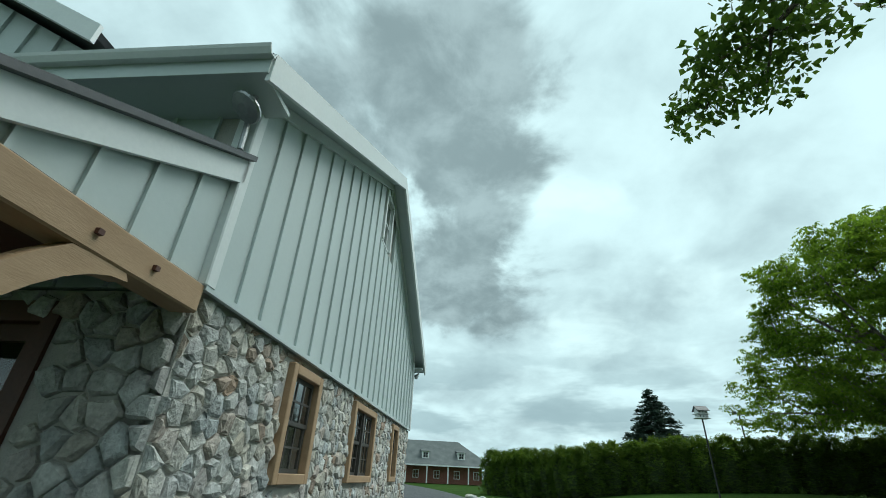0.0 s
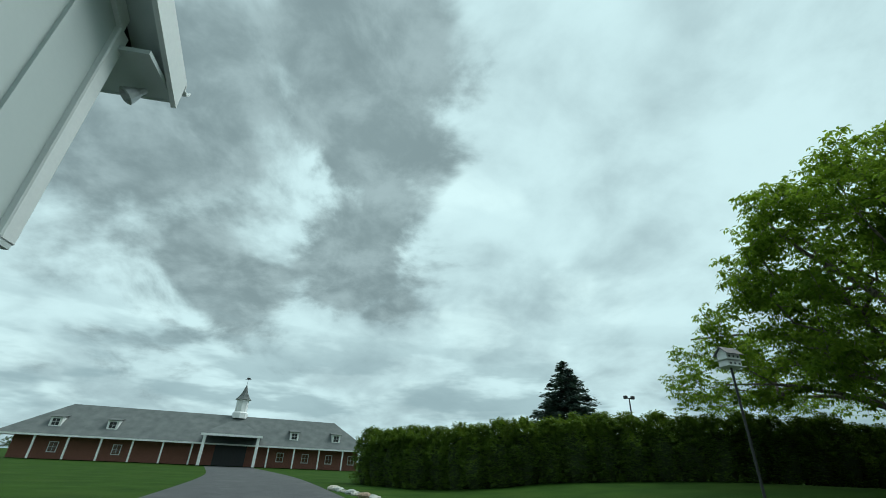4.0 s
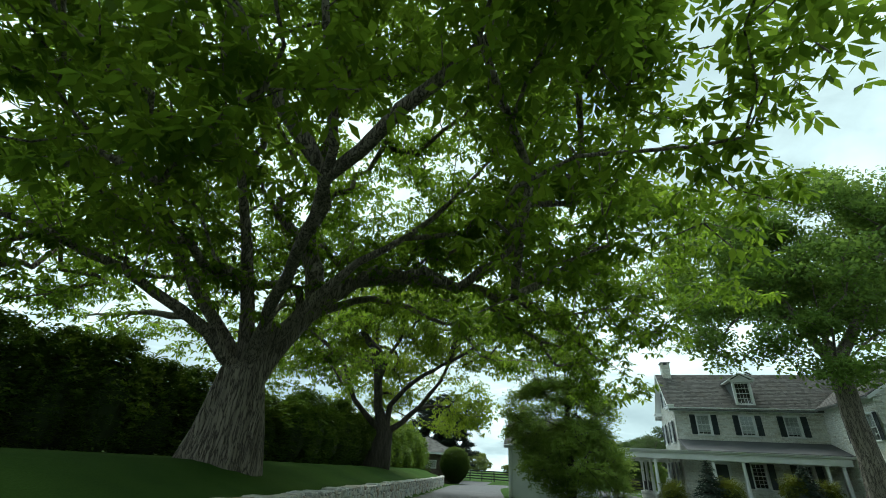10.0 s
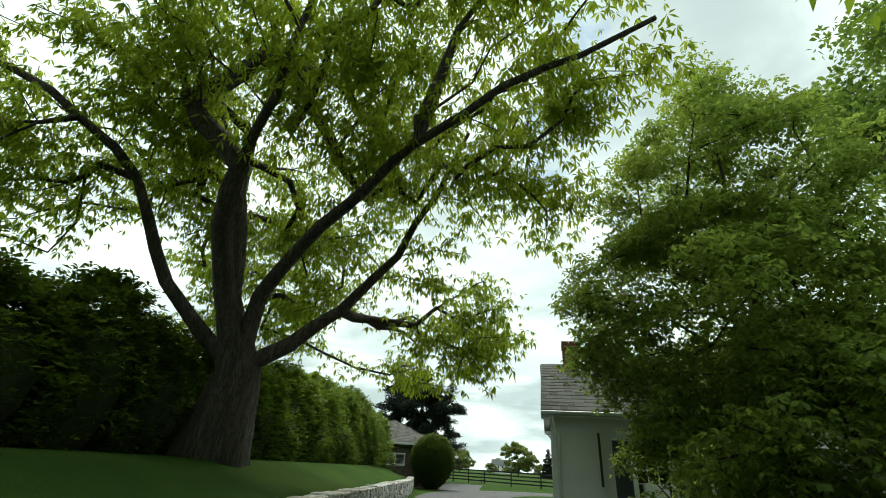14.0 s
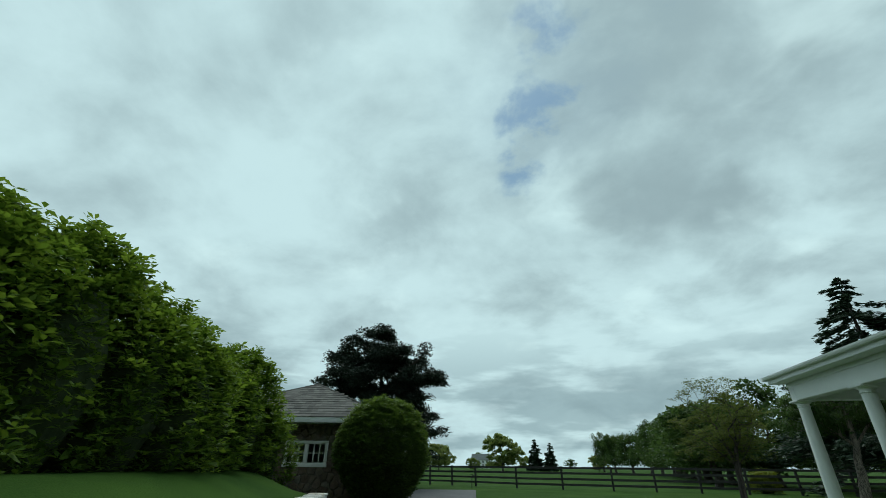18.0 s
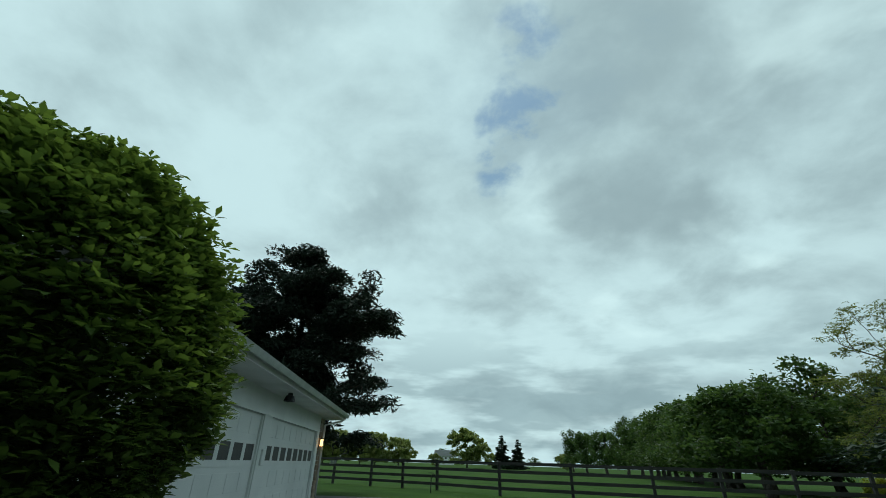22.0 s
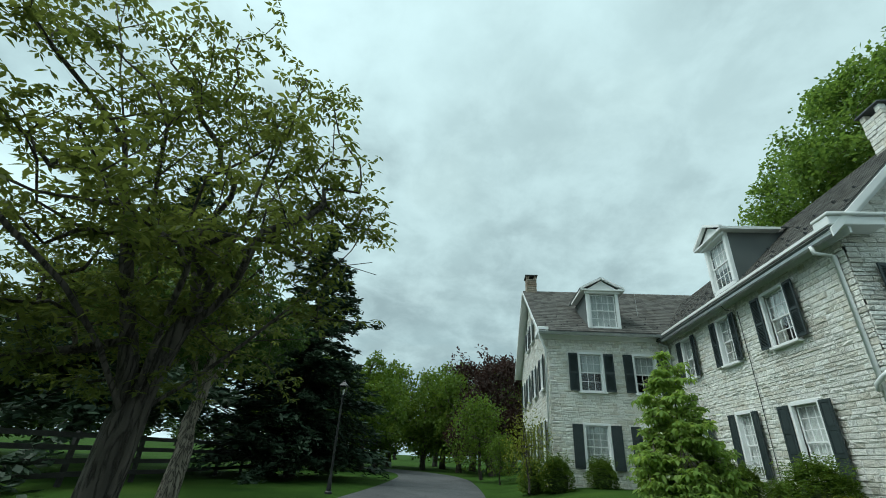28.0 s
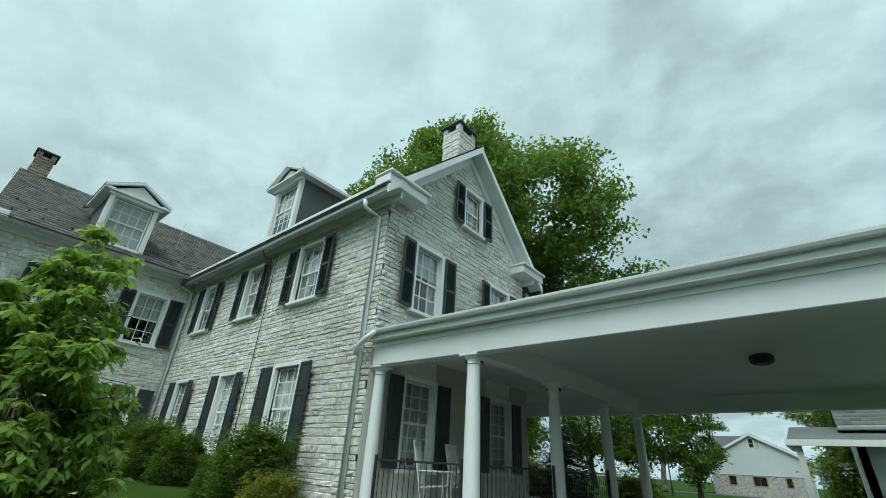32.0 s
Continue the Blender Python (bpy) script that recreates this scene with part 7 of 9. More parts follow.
# ---- long stable building with cupola, across the court ----
def build_stable():
    # local x runs along the front from south to north, -y is towards the court
    m = Matrix.Translation((-83.4, -51.0, 0.1)) @ pose(0, 0, 0, 0, 0, 102.6)
    st = thing("stable", m, "long low brick stable with grey roof and white cupola", "stable")
    L, D, E, R = 56.0, 13.0, 3.3, 8.2
    part("wall", Geo().box(2, 2.2, 0, L - 2, 2.6, E).box(2, D - 2.4, 0, L - 2, D - 2, E).box(2, 2.6, 0, 2.4, D - 2.4, E).box(L - 2.4, 2.6, 0, L - 2, D - 2.4, E), "brick", st, "red brick wall")
    A, B = (6.5, D / 2, R), (L - 6.5, D / 2, R)
    c = [(0, 0, E), (L, 0, E), (L, D, E), (0, D, E)]
    part("roof", Geo().add([*c, A, B], [(0, 1, 5, 4), (2, 3, 4, 5), (3, 0, 4), (1, 2, 5), (0, 3, 2, 1)]), "shingle", st, "hipped grey shingle roof")
    part("fascia", Geo().box(0, -0.05, E - 0.22, L, 0.05, E + 0.02).box(-0.05, 0, E - 0.22, 0.05, D, E + 0.02).box(L - 0.05, 0, E - 0.22, L + 0.05, D, E + 0.02), "white", st)
    px = [1.0, 5.2, 9.4, 13.6, 17.8, 22, 26.2, 38, 42.3, 46.6, 50.8, 55]
    for x in px:
        part("post", Geo().box(x - 0.12, 0.15, 0, x + 0.12, 0.39, E - 0.2, c=0.02), "white", st)
    for x in (7.2, 15.5, 40.2, 44.5, 48.7, 52.8):
        w = part("window", Geo().box(x - 0.6, 2.14, 0.9, x + 0.6, 2.2, 1.0).box(x - 0.6, 2.14, 2.3, x + 0.6, 2.2, 2.4).box(x - 0.6, 2.14, 1.0, x - 0.5, 2.2, 2.3).box(x + 0.5, 2.14, 1.0, x + 0.6, 2.2, 2.3).box(x - 0.02, 2.15, 1.0, x + 0.02, 2.2, 2.3).box(x - 0.5, 2.15, 1.62, x + 0.5, 2.2, 1.66), "white", st)
        part("pane", Geo().box(x - 0.5, 2.165, 1.0, x + 0.5, 2.175, 2.3), "glass", w)
    k = (R - E) / (D / 2)
    for x in (6.5, 14.0, 42.0, 49.5):
        y = 1.6
        z = E + k * y
        d = part("dormer", Geo().box(x - 0.75, y, z - 0.1, x + 0.75, y + 2.2, z + 1.35), "white", st, "small white dormer")
        part("dormer_roof", slab([(x - 0.95, y - 0.25, z + 1.30), (x + 0.95, y - 0.25, z + 1.30), (x + 0.95, y + 2.6, z + 1.75), (x - 0.95, y + 2.6, z + 1.75)], 0.08), "shingle", d)
        part("pane", Geo().box(x - 0.45, y - 0.02, z + 0.15, x + 0.45, y - 0.005, z + 1.1), "black", d, "dark window")
        part("glazing_bar", Geo().box(x - 0.02, y - 0.04, z + 0.15, x + 0.02, y - 0.02, z + 1.1).box(x - 0.45, y - 0.04, z + 0.6, x + 0.45, y - 0.02, z + 0.64), "white", d)
    # entrance canopy
    x0, x1 = 28.0, 36.0
    cp = part("canopy_roof", Geo().add([(x0 - 0.6, -4, 4.6), (x1 + 0.6, -4, 4.6), (x1 + 0.6, 3.2, 4.6), (x0 - 0.6, 3.2, 4.6), (x0 + 3, 4.5, 7.0), (x1 - 3, 4.5, 7.0), (x0 + 3, 0, 6.8), (x1 - 3, 0, 6.8)], [(0, 1, 7, 6), (1, 2, 5, 7), (3, 0, 6, 4), (6, 7, 5, 4), (0, 3, 2, 1)]), "shingle", st, "grey hipped canopy over the entrance")
    part("canopy_fascia", Geo().box(x0 - 0.6, -4.05, 4.3, x1 + 0.6, -3.9, 4.62), "white", cp)
    for x in (x0, x1):
        part("canopy_post", Geo().box(x - 0.22, -3.8, 0, x + 0.22, -3.36, 4.3, c=0.03), "white", cp)
    # no opening here: a black sheet stands in for the gateway's shade
    part("gateway", Geo().box(x0 + 1.5, 2.05, 0, x1 - 1.5, 2.2, 3.2), "black", st, "black sheet painted as the shade of an open gateway")
    # cupola
    cx, cy = 32.0, D / 2
    cu = part("cupola", Geo().lathe([(1.35, R - 0.4), (1.35, R + 0.5), (1.05, R + 0.75), (1.05, R + 2.7), (1.25, R + 2.9)], 8, Matrix.Translation((cx, cy, 0))), "white", st, "white octagonal cupola")
    part("cupola_roof", Geo().lathe([(1.45, R + 2.85), (0.95, R + 3.4), (0.55, R + 4.1), (0.25, R + 5.0), (0.03, R + 5.7)], 8, Matrix.Translation((cx, cy, 0))), "shingle", cu, "flared grey cupola roof")
    part("weather_vane", Geo().tube([(cx, cy, R + 5.6), (cx, cy, R + 7.2)], [0.03, 0.02], 5).box(cx - 0.6, cy - 0.02, R + 6.6, cx + 0.6, cy + 0.02, R + 6.68).box(cx - 0.25, cy - 0.02, R + 6.68, cx + 0.35, cy + 0.02, R + 6.95), "black", cu)


build_stable()

# ---- retaining wall ----
def gzf(x, y):
    return float(ground_z(x, y))


def build_retaining_wall():
    rng = np.random.default_rng(71)
    wall = thing("retaining_wall", Matrix.Translation((-20, 38, 0)), "low rubble stone retaining wall along the lawn edge", "stone wall", kind="structure")
    inv = Matrix.Translation((20, -38, 0))
    ys = np.arange(11.0, 64.6, 1.6)
    pieces, core, rest = [], Geo(), Geo()
    for ya, yb in zip(ys, ys[1:]):
        pa, pb = [Vector((float(np.interp(q, WALL_Y, WALL_X)), float(q), 0)) for q in (ya, yb)]
        m = inv @ Matrix.Translation(pa) @ pose(0, 0, 0, 0, 0, math.degrees(math.atan2(pb.y - pa.y, pb.x - pa.x)))
        h = gzf(pa.x - 0.5, pa.y) * 0.55 + 0.34
        h = min(h, 0.86)
        L = (pb - pa).length
        core.box(0, 0.0, -0.1, L, 0.35, h - 0.04, m)
        for poly in voronoi_cells(L, h, 0.235, rng):
            pieces.append((ya, m, stone_geo(poly, rng.uniform(0.05, 0.09), rng, 0.009)))
        x = 0.0
        while x < L:
            w = rng.uniform(0.25, 0.5)
            s = Geo().box(x + 0.006, -0.07 + rng.uniform(-0.03, 0.02), h - 0.05, min(x + w, L) - 0.006, 0.32, h + rng.uniform(-0.01, 0.05), c=0.025)
            pieces.append((ya, m, s))
            x += w
    part("core", core, "mortar", wall)
    pieces.sort(key=lambda q: abs(q[0] - 60))
    for k, (_, m, s) in enumerate(pieces):
        if k < 300:
            part("stone", s, "stone", wall, "", m)
        else:
            rest.add(s.v, s.f, m)
    tagged(part("stones", rest, "stoneb", wall), kind="stuff")


build_retaining_wall()


# ---- hedge ----
HEDGE = [(-43, 2.6), (-38, 6.2), (-34.5, 9.6), (-32.4, 13.5), (-30, 18.4), (-28, 23.2), (-27, 31), (-26.4, 37), (-26.9, 42), (-27.9, 49), (-28.9, 57), (-30.3, 65.4)]


def bush_mesh(k, rx, h, n, leaf, sprig=0.17, ball=False):
    """A dense bush from the ground up, lumpy, with shoots; leaves in small upturned sprays."""
    rng = np.random.default_rng(500 + k)
    u, a = rng.uniform(0, 1, n), rng.uniform(0, 2 * np.pi, n)
    u = np.where(rng.uniform(0, 1, n) < (0.22 if ball else 0.1), 1 - rng.uniform(0, 0.5, n) ** 2, u)
    prof = (1 - np.clip(u, 0, 1) ** 3.2) ** 0.5 * (0.86 + 0.14 * np.sin(u * 2.8))
    if ball:
        prof = np.where(u < 0.48, 1 - 0.74 * np.clip((0.48 - u) / 0.48, 0, 1) ** 1.7, np.clip(1 - np.abs((u - 0.48) / 0.53) ** 2.3, 0.01, 1) ** 0.48)
    ph = rng.uniform(0, 6.28, 8)
    lump = 0.13 * np.sin(3 * a + ph[0] + 4 * u) + 0.10 * np.sin(5 * a + ph[1] - 7 * u) + 0.08 * np.sin(8 * a + ph[2] + 11 * u) + 0.07 * np.sin(13 * u + ph[3] + 2 * a)
    r = rx * prof * (1 + lump * (0.22 if ball else 1)) * (1 - 0.30 * rng.uniform(0, 1, n) ** 2.5)
    z = h * u * (1 + (0.015 if ball else 0.05) * (np.sin(2 * a + ph[4]) + np.sin(5 * a + ph[5]))) + 0.04
    c = np.stack([np.cos(a) * r, np.sin(a) * r, z], 1)
    if not ball:
        # the broad top is as close as the sides
        k = n // 2
        at, rho = rng.uniform(0, 2 * np.pi, k), np.sqrt(rng.uniform(0, 0.95, k))
        zt = h * (1 - rho ** 2) ** 0.3 * (1 + 0.05 * np.sin(2 * at + ph[4]) + 0.05 * np.sin(5 * at + ph[5]) + 0.03 * np.sin(9 * rho + ph[6])) - 0.25 * rng.uniform(0, 1, k) ** 2
        c = np.concatenate([c, np.stack([np.cos(at) * rho * rx, np.sin(at) * rho * rx, zt], 1)])
    # shoots stand out of the top
    m = 0 if ball else 70
    aa, rr = rng.uniform(0, 6.28, m), rx * rng.uniform(0, 0.85, m) ** 0.7
    base = np.stack([np.cos(aa) * rr, np.sin(aa) * rr, h * (1 - 0.35 * (rr / rx) ** 2.5)], 1)
    ln = rng.uniform(0.10, 0.38, m)
    sh = [base + np.stack([np.cos(aa) * 0.12, np.sin(aa) * 0.12, ln], 1) * t for t in np.linspace(0.1, 1, 6)]
    c = np.concatenate([c, *sh])
    if ball:
        # fine arching shoots all over the upper half
        i = np.flatnonzero(u > 0.35)[:900]
        ln = rng.uniform(0.06, 0.24, len(i))
        d = np.stack([np.cos(a[i]) * 0.8, np.sin(a[i]) * 0.8, 0.25 + 0.5 * u[i]], 1) * ln[:, None]
        root = np.stack([np.cos(a[i]) * rx * prof[i], np.sin(a[i]) * rx * prof[i], z[i]], 1) * (0.97, 0.97, 1)
        c = np.concatenate([c, *(root + d * t + np.array([0, 0, -0.10]) * t * t * ln[:, None] * 4 * 0.5 for t in (0.25, 0.5, 0.75, 1.0))])
    return quads_mesh("foliage", leaf_fans(c, (0.03, 0.03, 0.03), 1, sprig, sprig * 0.42, rng, -0.35, 4), 4, leaf)


# solid dark core added inside a bush, standing in for its inner shade
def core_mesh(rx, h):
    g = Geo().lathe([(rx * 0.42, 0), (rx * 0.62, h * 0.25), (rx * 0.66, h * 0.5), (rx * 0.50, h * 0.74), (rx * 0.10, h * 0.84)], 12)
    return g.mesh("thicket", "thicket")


def build_hedge():
    rng = np.random.default_rng(51)
    pts = np.array(HEDGE, float)
    cum = np.concatenate([[0], np.cumsum(np.linalg.norm(np.diff(pts, axis=0), axis=1))])
    kinds = []
    core = core_mesh(1.5, 3.0)
    for k in range(12):
        leaf = "leaf_hedge" if k < 7 else "leaf_arbor"
        ob = thing("hedge_bush", None, "dense dark green hedge bush in a tall uneven row" if k < 7 else "bright yellow-green hedge bush with new growth", "hedge", "bushes of the long hedge")
        part("foliage", bush_mesh(k, 1.5, 3.0, 1900, leaf, 0.16), leaf, ob)
        part("thicket", core, "thicket", ob, "solid dark core painted as the shade inside the bush")
        kinds.append(ob)
    s, i, used = 0.4, 0, set()
    while s < cum[-1]:
        x, y = float(np.interp(s, cum, pts[:, 0])), float(np.interp(s, cum, pts[:, 1]))
        h = float(np.interp(y, [3, 10, 24, 32, 40, 48, 53, 58, 62, 66], [3.4, 3.35, 2.95, 2.85, 2.8, 2.9, 3.3, 3.3, 2.8, 2.8])) / 3.0
        even = y < 26
        j = rng.uniform(-0.04, 0.05) if even else rng.uniform(-0.12, 0.12)
        w = rng.uniform(0.90, 1.10) * (0.92 if even else 1.05)
        m = pose(x + rng.uniform(-0.12, 0.12), y + rng.uniform(-0.12, 0.12), gzf(x, y) - 0.05, 0, 0, rng.uniform(0, 360)) @ Matrix.Diagonal((w, w, h + j, 1))
        k = i % 7 if y < 44 else 7 + i % 5
        if k not in used:
            used.add(k)
            kinds[k].matrix_basis = m
        else:
            c = copy_thing(kinds[k], Matrix.Identity(4))
            c.matrix_basis = m
        i += 1
        s += 1.45 if even else 1.7


build_hedge()


# ---- trees ----
def scene_trees():
    # the great spreading tree on the lawn
    b = (-21.75, 25.6, 0.7)
    F = (-21.3, 25.3, 3.2)
    K = (-17.7, 21.8, 6.2)
    tree("old_broad_tree", "huge old spreading tree with fissured grey trunk and low limbs",
         [[b, (-21.6, 25.5, 2.0), F],
          [F, (-22.0, 24.9, 4.0), (-23.3, 24.3, 5.8), (-24.5, 23.6, 7.6), (-26.8, 22.0, 8.5), (-28.6, 20.4, 8.6)],
          [F, (-23.0, 25.6, 4.3), (-25.4, 26.5, 5.3), (-30.0, 27.9, 6.0), (-32.6, 28.4, 6.2)],
          [F, (-21.4, 24.5, 5.6), (-21.3, 22.8, 8.6), (-21.1, 21.5, 11.4), (-21.3, 20.9, 12.0)],
          [F, (-20.2, 24.2, 4.6), (-18.9, 23.0, 5.4), K, (-16.8, 19.6, 7.8), (-16.7, 18.2, 10.2)],
          [K, (-16.0, 21.1, 6.9), (-13.6, 20.5, 8.0), (-11.6, 20.4, 8.0)],
          [F, (-20.0, 25.4, 5.2), (-17.7, 25.8, 7.1), (-16.4, 25.9, 8.2), (-15.2, 25.9, 9.6)],
          [F, (-20.4, 26.2, 5.2), (-19.6, 26.9, 6.2), (-17.9, 27.8, 6.6), (-16.2, 28.6, 6.6), (-14.9, 29.6, 6.4), (-13.7, 31.0, 5.8), (-12.2, 32.5, 4.9)],
          [F, (-21.0, 26.6, 4.9), (-20.8, 28.2, 6.1), (-20.0, 30.4, 7.0), (-18.3, 32.2, 6.6), (-16.4, 32.8, 6.5), (-14.4, 33.3, 6.3)],
          [F, (-22.6, 27.2, 5.4), (-24.0, 29.8, 7.2), (-25.0, 32.0, 8.2)],
          [F, (-22.2, 23.6, 4.4), (-23.4, 21.0, 5.2), (-25.0, 18.8, 5.4)],
          [K, (-18.4, 20.2, 7.6), (-19.0, 18.4, 9.4), (-19.6, 17.6, 11.2)]],
         [(-17.6, 21.9, 8.6, 6.0, 6.0, 5.2), (-14.7, 20.8, 10.1, 3.3, 3.5, 2.5), (-20.6, 20.6, 10.4, 3.4, 3.4, 2.4), (-17.6, 20.9, 11.75, 4.2, 4.0, 1.7), (-12.7, 21.6, 6.5, 2.9, 3.2, 2.0), (-11.7, 23.4, 4.9, 1.5, 2.2, 1.4), (-22.8, 20.2, 7.6, 2.9, 3.0, 2.0), (-12.4, 29.4, 7.4, 3.6, 3.6, 2.2), (-22.6, 31.4, 5.8, 2.6, 3.0, 1.6), (-25.6, 20.0, 6.3, 3.0, 3.0, 2.0), (-30.0, 23.4, 6.4, 3.0, 3.0, 1.8), (-16.5, 30.3, 7.7, 4.6, 3.6, 1.8), (-13.2, 31.4, 6.2, 2.8, 3.0, 1.6), (-15.2, 34.2, 6.8, 3.0, 2.4, 1.4), (-11.8, 32.8, 4.9, 1.6, 2.0, 1.3), (-20.6, 30.8, 8.6, 4.0, 3.4, 1.8), (-25.4, 30.2, 7.2, 3.4, 3.2, 1.9), (-19.0, 26.4, 9.8, 5.8, 4.6, 2.6), (-26.4, 24.9, 7.9, 2.8, 2.6, 1.6), (-28.6, 24.4, 6.9, 2.6, 2.4, 1.5), (-28.0, 21.6, 6.8, 2.2, 2.2, 1.4), (-30.6, 28.0, 6.6, 2.6, 2.2, 1.3), (-11.5, 30.2, 8.4, 2.6, 2.8, 1.6), (-27.5, 31.2, 5.3, 2.4, 2.4, 1.2), (-22.5, 29.2, 8.7, 2.3, 2.0, 1.2), (-25.9, 28.7, 9.0, 2.3, 2.0, 1.2), (-16.3, 28.8, 7.7, 1.7, 1.6, 0.9), (-18.8, 24.7, 8.6, 1.9, 1.5, 0.9), (-23.6, 24.8, 6.2, 1.6, 1.4, 0.8)],
         2500, "leaf_big", 0.60, per=105, clumps=470, radius=1.15, spread=(0.38, 0.38, 0.15), size=(0.22, 0.088), droop=0.45, seed=3, hollow=(-17.6, 22.8, 5.7, 3.7, 4.1, 3.2), shell=0.76, flare=(1.3, 0.8), fans=5, power=0.60, stout=(0.20, 0.04))
    # the vase-shaped second tree
    b = (-24.95, 42.3, 1.0)
    F = (-24.3, 41.8, 3.1)
    tree("vase_tree", "many-stemmed spreading tree with pale green drooping leaves",
         [[b, F], [F, (-26.2, 40.9, 4.8), (-26.6, 39.5, 6.8), (-27.6, 37.8, 8.0), (-29.4, 37.2, 8.8), (-30.8, 36.9, 9.2)],
          [F, (-24.6, 40.6, 5.2), (-23.9, 39.4, 6.8), (-22.7, 38.6, 7.8), (-22.2, 38.2, 9.2), (-21.6, 38.0, 10.8)],
          [(-23.9, 39.4, 6.8), (-25.2, 38.9, 8.4), (-26.2, 38.6, 10.2)],
          [F, (-24.8, 41.4, 4.6), (-25.0, 41.2, 6.4), (-25.3, 41.0, 8.4), (-25.0, 40.8, 11.0)],
          [F, (-24.1, 41.4, 4.6), (-23.0, 40.9, 5.5), (-21.6, 40.3, 6.2), (-19.8, 39.3, 6.7), (-18.2, 39.0, 7.5), (-16.8, 38.9, 8.0), (-15.6, 38.9, 8.6)],
          [(-19.8, 39.3, 6.7), (-19.5, 39.2, 8.3), (-19.2, 39.1, 9.6), (-18.4, 39.0, 10.6)],
          [F, (-23.6, 42.3, 3.7), (-22.6, 42.6, 4.7), (-21.5, 43.1, 6.4), (-21.0, 43.0, 7.2), (-20.5, 43.0, 8.2), (-19.6, 42.8, 10.0)],
          [(-22.6, 42.6, 4.7), (-22.5, 44.8, 5.0), (-22.4, 46.8, 5.4)],
          [F, (-25.6, 43.2, 4.6), (-26.8, 45.4, 7.4)]],
         [(-24.4, 41.6, 9.6, 5.0, 4.4, 3.1), (-28.8, 39.4, 8.6, 2.8, 3.4, 2.5), (-19.6, 40.2, 9.2, 3.6, 3.6, 2.4), (-16.8, 39.4, 9.4, 2.4, 2.8, 1.6), (-21.4, 46.4, 5.2, 3.0, 2.6, 1.7), (-20.0, 45.4, 5.3, 2.0, 2.2, 1.4), (-19.6, 43.0, 7.3, 1.8, 1.4, 1.0), (-18.0, 42.5, 7.7, 1.5, 1.3, 0.9), (-29.6, 38.4, 6.4, 2.2, 2.6, 1.6), (-27.0, 45.6, 7.4, 3.2, 2.8, 1.9), (-23.4, 37.6, 9.6, 3.0, 2.2, 1.6), (-24.0, 44.2, 6.5, 2.4, 2.0, 1.5), (-28.4, 46.8, 6.4, 2.8, 2.6, 1.8)],
         960, "leaf_light", 0.52, per=170, clumps=190, radius=1.1, spread=(0.46, 0.46, 0.22), size=(0.20, 0.058), droop=0.8, seed=5, shell=0.5, bark="darkbark", flare=(1.8, 0.7), fans=5, power=0.62, stout=(0.20, 0.05))
    # tall maple before the south porch
    b = (1.8, 47.1, gzf(1.8, 47.1))
    F = (1.8, 47.2, 7.0)
    maple = tree("shade_maple", "tall maple with bright green leaves before the porch",
         [[b, F], [F, (0.2, 47.0, 11), (-2.2, 46.6, 14)], [F, (2.4, 48.2, 11), (3.4, 49.4, 15), (4.2, 50.2, 19.5)], [F, (4.2, 48.2, 10), (7.2, 49.6, 13), (8.8, 50.4, 16)], [F, (1.4, 49, 11), (1.6, 51.5, 15.5)], [F, (1.0, 45.0, 8.6), (-1.6, 44.6, 9.2)], [F, (3.8, 46.6, 8.6), (5.2, 46.8, 9.2)]],
         [(4.6, 50.4, 16.2, 5.4, 5.0, 4.6), (-1.2, 49.4, 14.2, 4.0, 4.2, 3.6), (8.8, 50.8, 15.2, 3.8, 4.2, 4.2), (2.2, 46.4, 11.4, 4.8, 3.2, 2.6), (3.6, 52.6, 14.4, 4.6, 2.6, 3.2), (-2.4, 46.4, 9.0, 3.4, 2.8, 2.2), (5.8, 47.6, 10.2, 3.0, 2.6, 2.0), (6.6, 51.0, 12.6, 2.8, 3.0, 2.4), (0.6, 45.0, 7.6, 2.6, 2.0, 1.4)],
         820, "leaf_maple", 0.46, per=165, clumps=150, radius=1.4, spread=(0.62, 0.62, 0.30), size=(0.23, 0.155), droop=0.35, seed=7, shell=0.55, flare=(1.2, 0.4), power=0.55)
    maple.matrix_basis = Matrix.Translation(b) @ Matrix.Diagonal((1.15, 1.08, 1.14, 1))
    # tree that overhangs the start of the drive
    b = (4.6, 8.6, 0.05)
    F = (4.4, 8.4, 4.2)
    tree("court_maple", "maple with dark green leaves overhanging the drive",
         [[b, F], [F, (2.6, 7.4, 5.8), (0.4, 6.6, 6.9), (-1.6, 6.2, 7.5)], [F, (4.4, 8.6, 9.0)], [F, (7.5, 8.8, 7.6)]],
         [(-1.6, 6.2, 7.65, 1.4, 1.3, 0.7), (-0.7, 6.4, 7.2, 1.9, 1.5, 0.7), (0.9, 6.6, 6.9, 1.6, 1.5, 0.8), (4.4, 8.4, 9.6, 3.8, 3.8, 2.8), (8.0, 9, 8.0, 3, 3.2, 2.2), (2.4, 7.6, 7.0, 2.0, 1.7, 1.3)],
         340, "leaf_court", 0.26, per=180, spread=(0.36, 0.36, 0.20), size=(0.14, 0.11), droop=0.5, seed=11, shell=0.4)
    # small thin-leaved tree at the turn
    b = (-11.8, 76.55, 0.0)
    F = (-11.75, 76.5, 1.5)
    bare = [(-11.5, 75.3, 4.7), (-11.3, 75.1, 4.3), (-11.2, 75.1, 4.5), (-10.7, 75.1, 2.7), (-10.9, 74.8, 3.2), (-10.8, 74.9, 3.4), (-13.7, 77.7, 4.8)]
